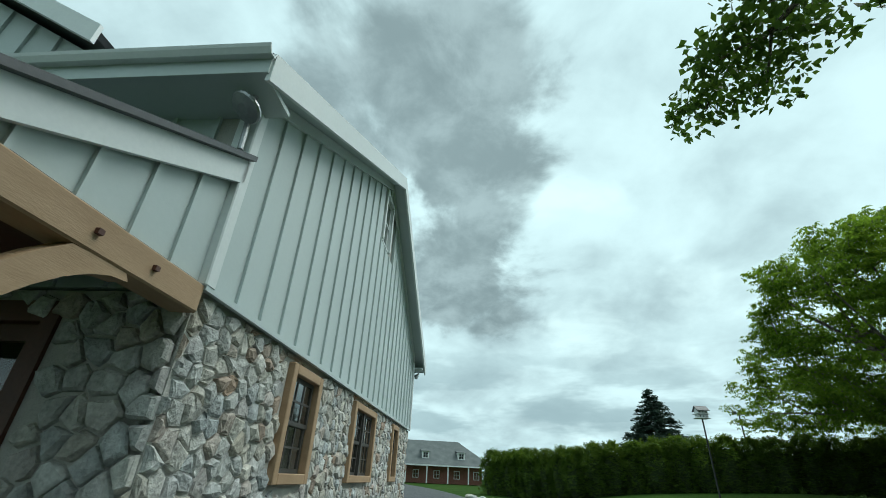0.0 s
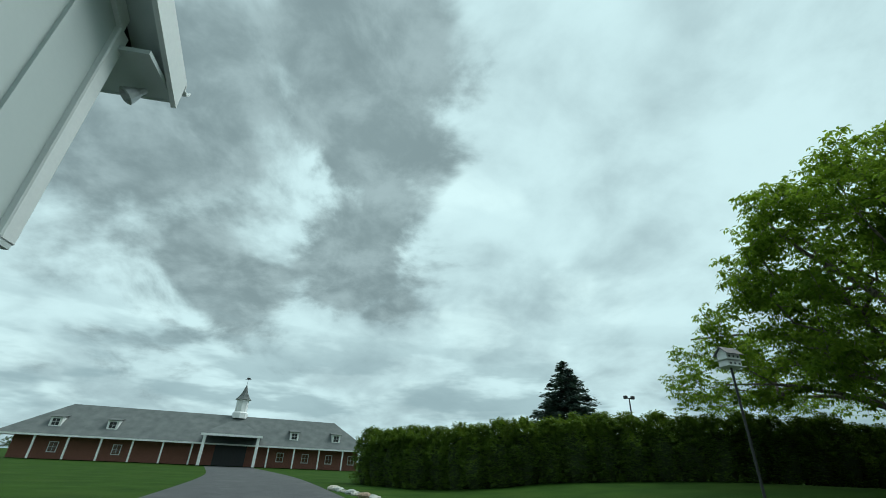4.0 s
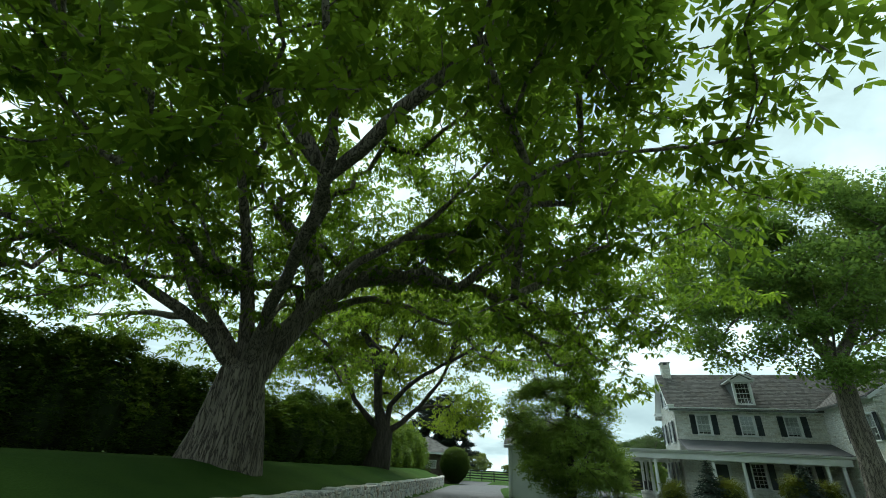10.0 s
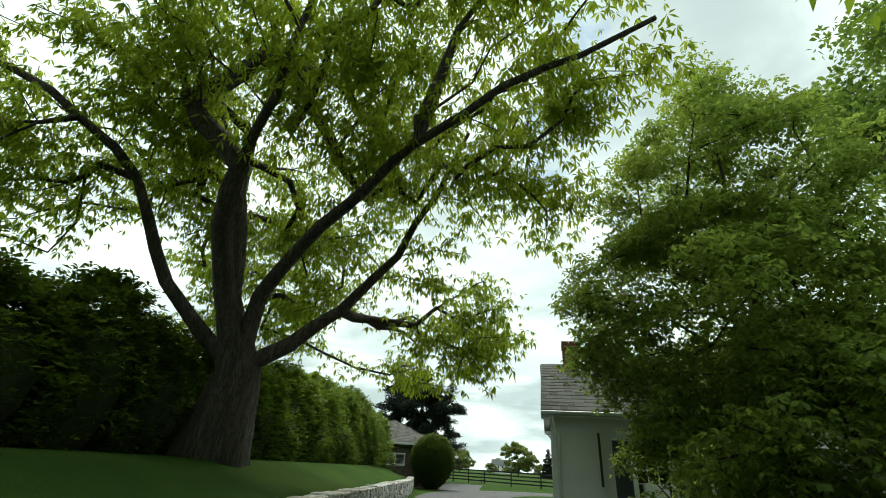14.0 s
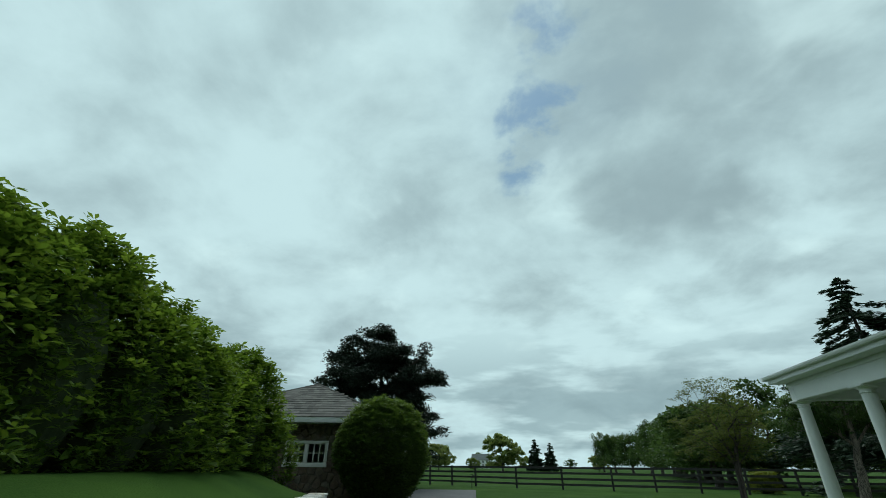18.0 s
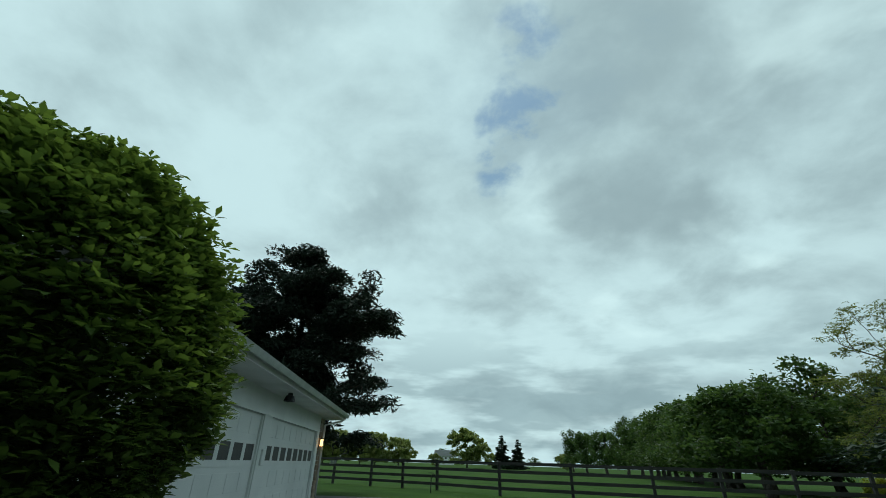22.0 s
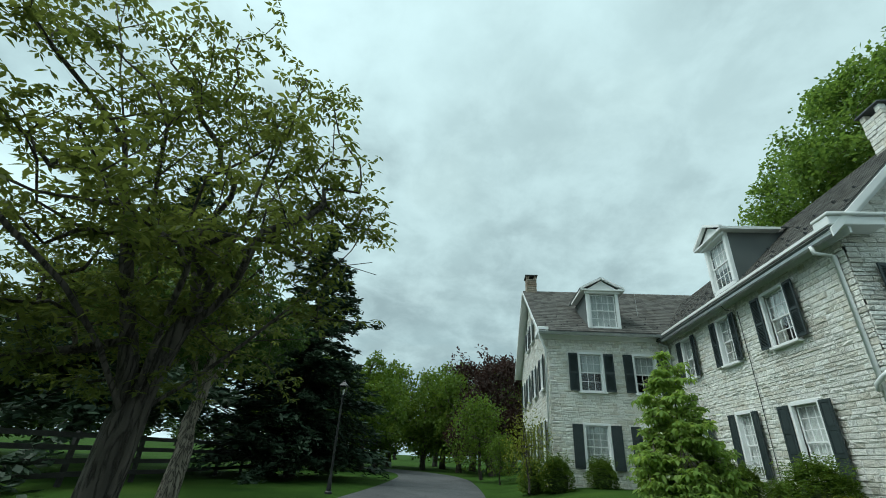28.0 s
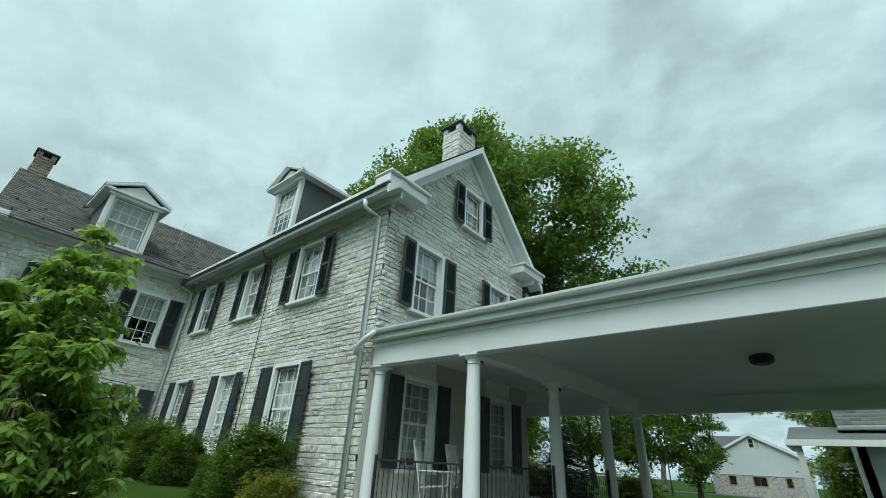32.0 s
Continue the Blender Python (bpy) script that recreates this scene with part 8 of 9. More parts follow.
    tree("locust_tree", "small open-crowned tree with fine olive-green leaves and bare twigs",
         [[b, F], [F, (-12.0, 76.8, 2.8), (-12.3, 77.1, 4.0), (-12.6, 77.4, 5.2)], [(-12.3, 77.1, 4.0), (-13.2, 77.5, 4.6)], [F, (-11.6, 76.2, 3.0), (-11.7, 75.9, 4.2), (-11.8, 75.7, 5.3)], [F, (-11.3, 75.9, 2.3), (-10.9, 75.3, 3.3), (-10.8, 74.8, 4.2)], [(-11.3, 75.9, 2.3), (-10.6, 75.1, 2.6)], [F, (-11.2, 77.3, 2.6), (-10.7, 77.9, 3.5)], [F, (-12.4, 76.6, 2.2), (-13.0, 77.2, 2.9)], [F, (-12.2, 76.1, 2.4), (-12.7, 75.6, 3.0)]],
         [(-11.9, 76.05, 5.15, 0.85, 0.85, 0.55), (-12.5, 77.4, 5.2, 0.9, 0.9, 0.5), (-13.3, 77.5, 4.6, 0.7, 0.7, 0.35), (-11.7, 76.5, 4.0, 1.6, 1.6, 0.9), (-11.3, 75.45, 3.6, 0.85, 0.85, 0.75), (-10.95, 75.25, 2.7, 0.65, 0.65, 0.3), (-12.4, 76.9, 2.7, 1.5, 1.4, 0.45), (-11.2, 77.3, 2.8, 1.6, 1.5, 0.6), (-12.6, 75.8, 3.0, 1.0, 0.9, 0.45), (-13.0, 77.6, 3.5, 1.1, 1.0, 0.5), (-10.7, 78.0, 3.4, 1.3, 1.3, 0.8), (-12.9, 77.5, 2.1, 1.2, 1.1, 0.35), (-11.3, 76.6, 2.0, 1.4, 1.3, 0.3)],
         560, "leaf_olive", 0.15, thin=0.004, per=82, spread=(0.19, 0.19, 0.06), size=(0.092, 0.034), droop=0.25, seed=13, shell=0.35, bark="darkbark", step=0.24, fans=5, power=0.55, bare=bare, flare=(0.5, 0.3))
    # leaning tree behind it
    b = (-4.5, 80.7, 0.0)
    tree("leaning_tree", "slim tree with a pale leaning trunk and dark leaves",
         [[b, (-4.3, 80.8, 1.2), (-3.9, 81.0, 2.6), (-3.7, 81.1, 5.4)], [(-3.9, 81.0, 2.6), (-5.4, 81.4, 4.2)], [(-3.9, 81.0, 2.6), (-2.2, 81.0, 4.4)]],
         [(-3.8, 81.2, 5.0, 2.6, 2.4, 1.5), (-5.6, 81.8, 4.2, 1.8, 1.8, 1.1), (-2.0, 81.2, 4.4, 1.8, 1.8, 1.1)],
         240, "leaf_far", 0.17, per=110, spread=(0.34, 0.34, 0.14), size=(0.17, 0.08), droop=0.5, seed=27, shell=0.5, fans=4, power=0.55)
    # holly by the cottage
    b = (-13.8, 42.2, 0.1)
    tree("holly_tree", "big dense holly tree with olive leaves down to the ground",
         [[b, (-13.8, 42.2, 4.0), (-13.7, 42.3, 9.6)]],
         [(-13.6, 41.9, 2.0, 2.6, 2.8, 2.0), (-13.3, 40.4, 1.9, 2.4, 1.9, 1.9), (-14.2, 42.3, 4.3, 3.0, 3.0, 2.1), (-13.9, 42.2, 7.0, 2.3, 2.3, 2.1), (-13.8, 42.3, 9.0, 1.3, 1.3, 1.3), (-12.5, 42.8, 3.8, 1.4, 1.4, 1.6), (-15.5, 41.6, 3.2, 1.5, 1.5, 1.4)],
         860, "leaf_holly", 0.20, per=350, clumps=210, radius=0.66, spread=(0.32, 0.32, 0.17), size=(0.105, 0.052), droop=0.4, fans=4, seed=17, shell=0.66, bark="darkbark", flat=0.9, flare=(0.5, 0.2))
    # old cedar behind the garage
    b = (-33.4, 86.6, 0.0)
    cedar = tree("old_cedar", "dark flat-topped cedar with ragged tiers of foliage",
         [[b, (-33.3, 86.4, 3.0), (-33.0, 86.2, 6.0), (-33.4, 86.0, 9.6)], [(-33.0, 86.2, 6.0), (-31.2, 85.2, 7.6), (-30.2, 84.6, 8.4)], [(-33.3, 86.4, 3.0), (-35.2, 86.6, 5.6), (-36.6, 86.8, 8.0)], [(-33.3, 86.4, 3.0), (-31.4, 85.8, 4.0), (-30.0, 85.4, 4.2)]],
         [(-33.6, 86.2, 10.0, 1.9, 1.9, 0.95), (-31.6, 85.4, 8.8, 1.9, 2.0, 1.0), (-35.4, 86.8, 8.8, 1.9, 2.0, 1.0), (-33.2, 86.2, 7.4, 2.9, 2.8, 1.7), (-30.6, 85.0, 7.0, 1.6, 1.8, 0.9), (-36.4, 86.8, 6.8, 1.7, 1.8, 1.1), (-32.0, 86.0, 5.2, 2.4, 2.4, 1.1), (-30.8, 85.6, 3.8, 1.5, 1.7, 0.7), (-34.8, 86.4, 4.6, 2.2, 2.2, 1.1), (-31.6, 86.0, 2.2, 1.5, 1.6, 0.7)],
         520, "needle_dark", 0.30, per=230, clumps=80, radius=0.8, spread=(0.32, 0.32, 0.15), size=(0.28, 0.07), droop=-0.55, seed=19, shell=0.35, bark="darkbark", flat=0.9, power=0.5, stout=(0.16, 0.04))
    cedar.matrix_basis = Matrix.Translation(b) @ Matrix.Diagonal((1.32, 1.32, 1.07, 1))
    # dogwood before the wall, in flower: flat tiers round a slim stem
    b = (-8.3, 70.65, 0.05)
    tiers = [(0.30 + 0.335 * k, r) for k, r in enumerate((0.80, 1.05, 1.02, 1.10, 0.92, 0.86, 0.64, 0.46, 0.26))]
    limbs = [[b, (-8.3, 70.65, 0.8), (-8.27, 70.6, 3.0)]]
    for k, (z, r) in enumerate(tiers[:-1]):
        for q in range(5):
            a = 1.256 * q + 0.7 * k
            limbs.append([(-8.3, 70.65, z + 0.05), (-8.3 + 0.55 * r * math.cos(a), 70.65 + 0.55 * r * math.sin(a), z + 0.14), (-8.3 + 0.95 * r * math.cos(a), 70.65 + 0.95 * r * math.sin(a), z + 0.10)])
    dog = tree("dogwood_tree", "young dogwood with light green layered leaves and cream flowers", limbs,
         [(-8.3 + 0.16 * math.sin(2.3 * k + q * 2.1), 70.65 + 0.16 * math.cos(1.7 * k + q * 2.1), z + 0.14 + 0.13 * (q - 1), r * (1, 0.8, 0.72)[q], r * (0.8, 1, 0.72)[q], 0.07) for k, (z, r) in enumerate(tiers) for q in range(3)],
         420, "leaf_dogwood", 0.05, thin=0.004, per=60, spread=(0.09, 0.09, 0.025), size=(0.125, 0.062), droop=0.40, seed=23, shell=0.35, step=0.2, fans=4, flare=(0.2, 0.2))
    rng = np.random.default_rng(24)
    c = in_blobs([(0, 0, z + 0.17, r, r, 0.04) for z, r in tiers[1:]], 70, rng, 0.5)
    one = quads_mesh("flower", leaf_fans(np.zeros((1, 3)), (0, 0, 0), 1, 0.045, 0.04, rng, 0.0, 4), 4, "flower")
    for q in c:
        part("flower", one, "flower", dog, "", pose(*[float(v) for v in q], rng.uniform(-20, 20), rng.uniform(-20, 20), rng.uniform(0, 360)))
    dog.matrix_basis = Matrix.Translation((-5.4, 69.5, gzf(-5.4, 69.5))) @ Matrix.Diagonal((1.0, 1.0, 1.15, 1))


scene_trees()
conifer("spruce", "dark blue-green spruce behind the hedge", -38.4, 16.8, 0.6, 8.6, 4.2, "needle_blue", 1, 60, size=(0.32, 0.06), irregular=0.12)
conifer("tall_spruce", "tall dark Norway spruce with drooping branches", 4.7, 89.9, 0.2, 15.9, 8.6, "needle", 2, 32, gap=0.08, size=(0.50, 0.085), irregular=0.22, hang=0.36, skirt=0.22)
conifer("tall_spruce", "tall dark spruce at the edge of the drive", 9.4, 83.4, 0.1, 15.2, 4.4, "needle", 4, 46, size=(0.42, 0.07), irregular=0.25)


# ---- trees along the field and in the distance ----
def far_tree(name, label, leaf, seed, w=4.6, h=11.0, clear=1.3, leaves=3600, size=0.55, category="tree", thick=0.22):
    rng = np.random.default_rng(seed)
    blobs = []
    for k in range(9):
        a, f = rng.uniform(0, 6.28), rng.uniform(0, 1)
        zz = clear + (h - clear) * (0.18 + 0.72 * f)
        rr = w * (0.62 - 0.45 * f * f)
        blobs.append((math.cos(a) * rr * 0.8, math.sin(a) * rr * 0.8, zz, w * rng.uniform(0.38, 0.55), w * rng.uniform(0.38, 0.55), h * rng.uniform(0.10, 0.16)))
    blobs.append((0, 0, clear + (h - clear) * 0.5, w * 0.6, w * 0.6, (h - clear) * 0.45))
    return tree(name, label, [[(0, 0, -0.2), (0.1, 0, clear), (0.0, 0.1, h * 0.5), (0.1, 0.1, h * 0.86)]], blobs, 120, leaf, thick, thin=min(0.02, thick * 0.15), per=max(3, leaves * 3 // 380), spread=(0.55, 0.55, 0.4), size=(size, size * 0.55), seed=seed, shell=0.55, bark="darkbark", step=1.4, flat=0.9, category=category, group="trees round the fields")


def place(src, x, y, turn, s=1.0, sz=None):
    c = copy_thing(src, Matrix.Identity(4))
    c.matrix_basis = pose(x, y, gzf(x, y), 0, 0, turn) @ Matrix.Diagonal((s, s, sz or s, 1))
    return c


def background_trees():
    rng = np.random.default_rng(91)
    row = [far_tree("field_tree", "dense dark green broadleaf tree in a row along the pasture", "leaf_far", 200 + k, clear=0.7, leaves=12000, size=0.40) for k in range(4)]
    grown = lambda y: 1.0 + 0.32 * min(1.0, max(0.0, (y - 105) / 60))
    spots = [(-5.7, 97.5, 0.95), (-1.5, 105.5, 1.0), (0.5, 114, 1.0), (2, 122.5, 1.0), (3.5, 131.5, 1.0), (4.5, 141, 1.0), (6, 151, 1.0), (0.8, 101, 1.0), (-2.5, 110, 1.0), (1.5, 118, 1.05), (2, 127, 0.95), (4, 136, 1.0), (5, 146, 1.0), (6.5, 156, 1.0), (7, 167, 0.95), (7.5, 179, 1.0), (6, 193, 1.0), (4, 210, 1.0), (3, 228, 1.0), (9, 104, 1.0), (14, 98, 1.05), (12, 113, 1.1), (18, 107, 1.1)]
    for i, (x, y, s) in enumerate(spots):
        q = row[i % 4]
        if i < 4:
            q.matrix_basis = pose(x, y, gzf(x, y), 0, 0, i * 70) @ Matrix.Diagonal((s * 1.12, s * 1.12, s * 0.74 * grown(y), 1))
        else:
            place(q, x, y, rng.uniform(0, 360), s * rng.uniform(1.05, 1.25), s * rng.uniform(0.70, 0.86) * grown(y))
    # the wood east of the house
    lush = [far_tree("garden_tree", "rounded lush green tree at the edge of the drive", "leaf_hedge", 220 + k, 4.4, 10.0, 0.3, 9000, 0.36) for k in range(2)]
    lush[0].matrix_basis = pose(25, 83.5, 0)
    lush[1].matrix_basis = pose(33, 84, 0, 0, 0, 60)
    for x, y, s in ((20, 88, 1.0), (28, 92, 1.15), (35, 75.5, 1.0), (37, 79.5, 1.1), (31, 88, 1.1), (40, 84, 1.2), (45, 72, 1.35), (47, 78, 1.4), (49, 66, 1.3), (46, 86, 1.2), (38, 92, 1.2), (52, 76, 1.1), (60, 80, 1.3), (50, 66, 1.15), (42, 66, 1.0), (62, 68, 1.2), (34, 55, 1.1), (24, 50, 1.1), (22, 36, 1.0), (30, 30, 1.2), (40, 40, 1.2), (18, 20, 1.0), (26, 12, 1.1), (8, 37, 0.78), (4, 31.5, 0.95), (0.2, 29.5, 0.9), (-3.0, 27.5, 0.72), (12, 41, 0.72), (13, 33, 1.0)):
        place(lush[int(x) % 2], x, y, rng.uniform(0, 360), s)
    pur = far_tree("purple_tree", "broad tree with dark purple-bronze leaves", "leaf_purple", 230, 4.6, 10.5, 1.2, 9000, 0.36)
    pur.matrix_basis = pose(29, 72.2, 0)
    place(pur, 34, 71.0, 80, 1.15)
    place(pur, 40, 74.0, 140, 1.2)
    shr = far_tree("garden_shrub_tree", "small rounded yellow-green tree beside the drive", "leaf_hedge", 231, 2.2, 4.6, 0.4, 6000, 0.20, thick=0.09)
    shr.matrix_basis = pose(18.6, 73.4, 0.1) @ Matrix.Diagonal((1.15, 1.15, 1.1, 1))
    place(shr, 14.5, 72.2, 120, 0.55)
    # distance: willows, conifers and hedgerows
    wil = far_tree("far_willow", "pale round willow far across the pasture", "leaf_pale", 240, 10.0, 14.0, 0.2, 11000, 0.9)
    wil.matrix_basis = pose(-32.5, 230, gzf(-32, 230)) @ Matrix.Diagonal((1.0, 1.0, 0.95, 1))
    for x, y, s, z in ((-57, 232, 0.8, 0.7), (-64, 226, 0.85, 0.8), (-72, 235, 0.9, 0.8), (-80, 228, 0.95, 0.85), (-88, 236, 0.8, 0.8), (-88, 240, 0.9, 0.7), (-100, 230, 0.8, 0.65), (-24, 240, 0.35, 0.4), (-46, 250, 0.4, 0.35), (4, 250, 0.5, 0.45)):
        place(wil, x, y, x * 7, s, z)
    fc = conifer("far_conifer", "dark far conifer across the pasture", -20.5, 232, gzf(-20, 232), 11, 3.0, "needle", 9, 18, size=(0.9, 0.25))
    place(fc, -15.0, 230, 40, 0.88)
    low = [far_tree("far_tree", "dark broadleaf tree in the distance", "leaf_far", 250 + k, leaves=1500, size=1.0) for k in range(2)]
    for k, q in enumerate(low):
        q.matrix_basis = pose(-150 + 40 * k, 470, 0, 0, 0, 50 * k) @ Matrix.Diagonal((1.3, 1.3, 0.9, 1))
    for k in range(70):
        a = rng.uniform(0, 1)
        x, y = -420 + 900 * a, rng.uniform(430, 520)
        place(low[k % 2], x, y, rng.uniform(0, 360), rng.uniform(1.0, 1.6), rng.uniform(0.6, 1.1))
    for k in range(26):
        y = -150 + 520 * (k / 26)
        place(low[k % 2], -240 - rng.uniform(0, 60), y, rng.uniform(0, 360), rng.uniform(0.9, 1.4), rng.uniform(0.5, 0.9))
        place(low[k % 2], 150 + rng.uniform(0, 50), y, rng.uniform(0, 360), rng.uniform(1.2, 1.8), rng.uniform(1.0, 1.6))
    for k in range(20):
        place(low[k % 2], rng.uniform(104, 126), 20 + k * 8.5, rng.uniform(0, 360), rng.uniform(1.1, 1.5), rng.uniform(0.55, 0.8))
    fh = thing("far_house", Matrix.Translation((-60.5, 420, gzf(-60, 420))), "small white farmhouse far across the pasture", "house")
    part("wall", Geo().box(-7, -4, 0, 7, 4, 6.0).prism([(-4.0, 6.0), (4.0, 6.0), (0, 9.4)], -7, 7, pose(0, 0, 0, 0, 0, 90)), "white", fh)
    for s in (-1, 1):
        part("roof", slab([(-7.5, s * 4.6, 5.6), (7.5, s * 4.6, 5.6), (7.5, 0, 9.7), (-7.5, 0, 9.7)], 0.2), "shingle", fh, "grey roof")
    for x in (-4.5, -1.5, 1.5, 4.5):
        for z in (1.2, 3.8):
            part("window", Geo().box(x - 0.5, -4.06, z, x + 0.5, -4.0, z + 1.4), "black", fh, "dark window")


background_trees()


# ---- bushes near the drive ----
def garden_bushes():
    b = thing("clipped_bush", Matrix.Translation((-26.35, 67.2, 0.0)), "big round clipped bush with bright tips beside the garage", "bush")
    part("foliage", quads_mesh("foliage", bush_leaves(1, 1.55, 3.40, 26000, 0.105, True), 4, "leaf_bush"), "leaf_bush", b)
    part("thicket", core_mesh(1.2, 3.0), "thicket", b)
    y = thing("yellow_bush", Matrix.Translation((-6.2, 87.4, 0.0)), "low yellow-green bush on the lawn", "bush")
    part("foliage", quads_mesh("foliage", bush_leaves(2, 0.9, 1.1, 1300, 0.12), 4, "leaf_yellow"), "leaf_yellow", y)
    part("thicket", core_mesh(0.8, 1.0), "thicket", y)
    ev = thing("foundation_shrub", Matrix.Translation((-3.4, 65.7, 0.45)), "rounded dark green shrub against the stone wall", "shrub", "shrubs along the house")
    part("foliage", quads_mesh("foliage", bush_leaves(3, 0.75, 1.15, 1600, 0.085), 4, "leaf_hedge"), "leaf_hedge", ev)
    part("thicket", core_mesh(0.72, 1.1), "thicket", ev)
    rng = np.random.default_rng(95)
    for x, yy, s in ((-1.9, 65.6, 0.55), (-0.2, 65.7, 0.8), (1.3, 65.8, 0.95), (2.9, 65.8, 0.95), (4.3, 66.2, 0.9), (4.5, 68.6, 0.8), (4.4, 70.4, 0.9), (5.4, 71.2, 0.9)):
        c = copy_thing(ev, Matrix.Identity(4))
        c.matrix_basis = pose(x, yy, gzf(x, yy) - 0.03, 0, 0, rng.uniform(0, 360)) @ Matrix.Diagonal((s, s, s * rng.uniform(0.9, 1.15), 1))
    yb = thing("yellow_shrub", Matrix.Translation((-4.6, 66.0, 0.4)), "small yellow-green shrub by the house corner", "shrub")
    part("foliage", quads_mesh("foliage", bush_leaves(4, 0.7, 0.8, 900, 0.08), 4, "leaf_yellow"), "leaf_yellow", yb)
    part("thicket", core_mesh(0.65, 0.75), "thicket", yb)
    for x, yy, s in ((-6.9, 55.2, 1.3), (-3.2, 55.0, 1.35), (0.8, 54.9, 1.4), (2.6, 55.0, 1.2)):
        c = copy_thing(yb, Matrix.Identity(4))
        c.matrix_basis = pose(x, yy, gzf(x, yy) - 0.03, 0, 0, x * 40) @ Matrix.Diagonal((s, s, s * 1.1, 1))
    yb.matrix_basis = Matrix.Translation((-4.6, 66.0, 0.4)) @ Matrix.Diagonal((0.7, 0.7, 0.62, 1))
    for k, (x, yy, h) in enumerate(((-4.5, 54.7, 2.9), (1.3, 54.5, 2.3))):
        conifer("dwarf_spruce", "young blue-green spruce before the porch", x, yy, gzf(x, yy), h, 1.0, "needle_blue", 30 + k, 22, size=(0.16, 0.035), irregular=0.15)
    cr = far_tree("variegated_shrub", "upright yellow-green leafy shrub at the wing corner", "leaf_yellow", 260, 0.75, 2.6, 0.2, 2400, 0.10, category="shrub", thick=0.035)
    cr.matrix_basis = pose(3.6, 71.6, 0.3)


def bush_leaves(k, rx, h, n, sprig, ball=False):
    me = bush_mesh(60 + k, rx, h, n, "leaf_hedge", sprig, ball)
    v = np.empty(len(me.vertices) * 3, np.float32)
    me.vertices.foreach_get("co", v)
    bpy.data.meshes.remove(me)
    return v.reshape(-1, 3)


garden_bushes()

# ---- paddock fence ----
def build_fence():
    line = [Vector((*p, 0)) for p in ((-96, 122), (-60, 107), (-35.75, 95.6), (-30.2, 92.9), (-26, 91.2), (-22.6, 88.6), (-16, 86.6), (-8, 85.6), (4, 85.8), (22, 87.5), (46, 90))]
    fe = thing("paddock_fence", None, "black four-rail wooden paddock fence", "fence")
    post = Geo().box(-0.065, -0.065, -0.3, 0.065, 0.065, 1.5, c=0.012).mesh("post", "fence")
    rail = Geo().box(0, -0.02, -0.07, 1, 0.02, 0.07).mesh("rail", "fence")
    pts = [line[0]]
    for a, b in zip(line, line[1:]):
        n = max(1, round((b - a).length / 2.9))
        pts += [a.lerp(b, k / n) for k in range(1, n + 1)]
    rng = random.Random(3)
    for p, q in zip(pts, pts[1:]):
        p, q = Vector((p.x, p.y, gzf(p.x, p.y))), Vector((q.x, q.y, gzf(q.x, q.y)))
        d = q - p
        turn = math.degrees(math.atan2(d.y, d.x))
        part("post", post, "fence", fe, "", Matrix.Translation(p) @ pose(0, 0, 0, rng.uniform(-1.5, 1.5), rng.uniform(-1.5, 1.5), turn))
        for z in (0.32, 0.68, 1.04, 1.40):
            part("rail", rail, "fence", fe, "", Matrix.Translation(p + Vector((0, 0, z + rng.uniform(-0.015, 0.015)))) @ pose(0, 0, 0, 0, 0, turn) @ Matrix.Translation((0, -0.085, 0)) @ Matrix.Diagonal((d.length, 1, 1, 1)))
    # small pipe stand by the fence
    hy = thing("yard_hydrant", Matrix.Translation((-26.0, 88.6, 0)), "thin dark yard hydrant on the grass", "hydrant")
    part("pipe", Geo().tube([(0, 0, 0), (0, 0, 0.75), (0.10, 0, 0.85), (0.22, 0, 0.78)], [0.025] * 4, 6), "fence", hy)
    part("handle", Geo().box(-0.15, -0.01, 0.86, 0.1, 0.01, 0.89), "fence", hy)


build_fence()


# ---- martin house on its pole ----
def build_martin_house():
    bh = thing("martin_house", pose(-15.75, 10.75, gzf(-15.75, 10.75), 0, 0, 6), "white two-tier martin birdhouse with grey roof on a dark pole", "birdhouse")
    T = 3.26
    part("pole", Geo().tube([(0, 0, -0.2), (0, 0, T)], [0.034, 0.028], 8), "black", bh)
    # solid black disc, its colour standing in for the shade inside a hole
    hole = Geo().lathe([(0.026, 0), (0.026, 0.008)], 10).mesh("entrance", "black")
    for z in (T, T + 0.165):
        b = part("tier", Geo().box(-0.14, -0.20, z + 0.02, 0.14, 0.20, z + 0.15, c=0.006), "whitewood", bh)
        part("deck", Geo().box(-0.20, -0.26, z, 0.20, 0.26, z + 0.02, c=0.004), "whitewood", b)
        for y in (-0.13, 0.0, 0.13):
            for x in (-0.148, 0.14):
                part("entrance", hole, "black", b, "black disc painted as a shaded entrance hole", Matrix.Translation((x, y, z + 0.08)) @ pose(0, 0, 0, 0, 90, 0))
    z = T + 0.315
    part("gable", Geo().prism([(-0.14, z), (0.14, z), (0, z + 0.13)], -0.20, 0.20), "whitewood", bh)
    for k in (-1, 1):
        part("roof", slab([(k * 0.21, -0.25, z - 0.03), (k * 0.21, 0.25, z - 0.03), (0, 0.25, z + 0.16), (0, -0.25, z + 0.16)], 0.018), "metalroof", bh, "grey pitched roof")


build_martin_house()


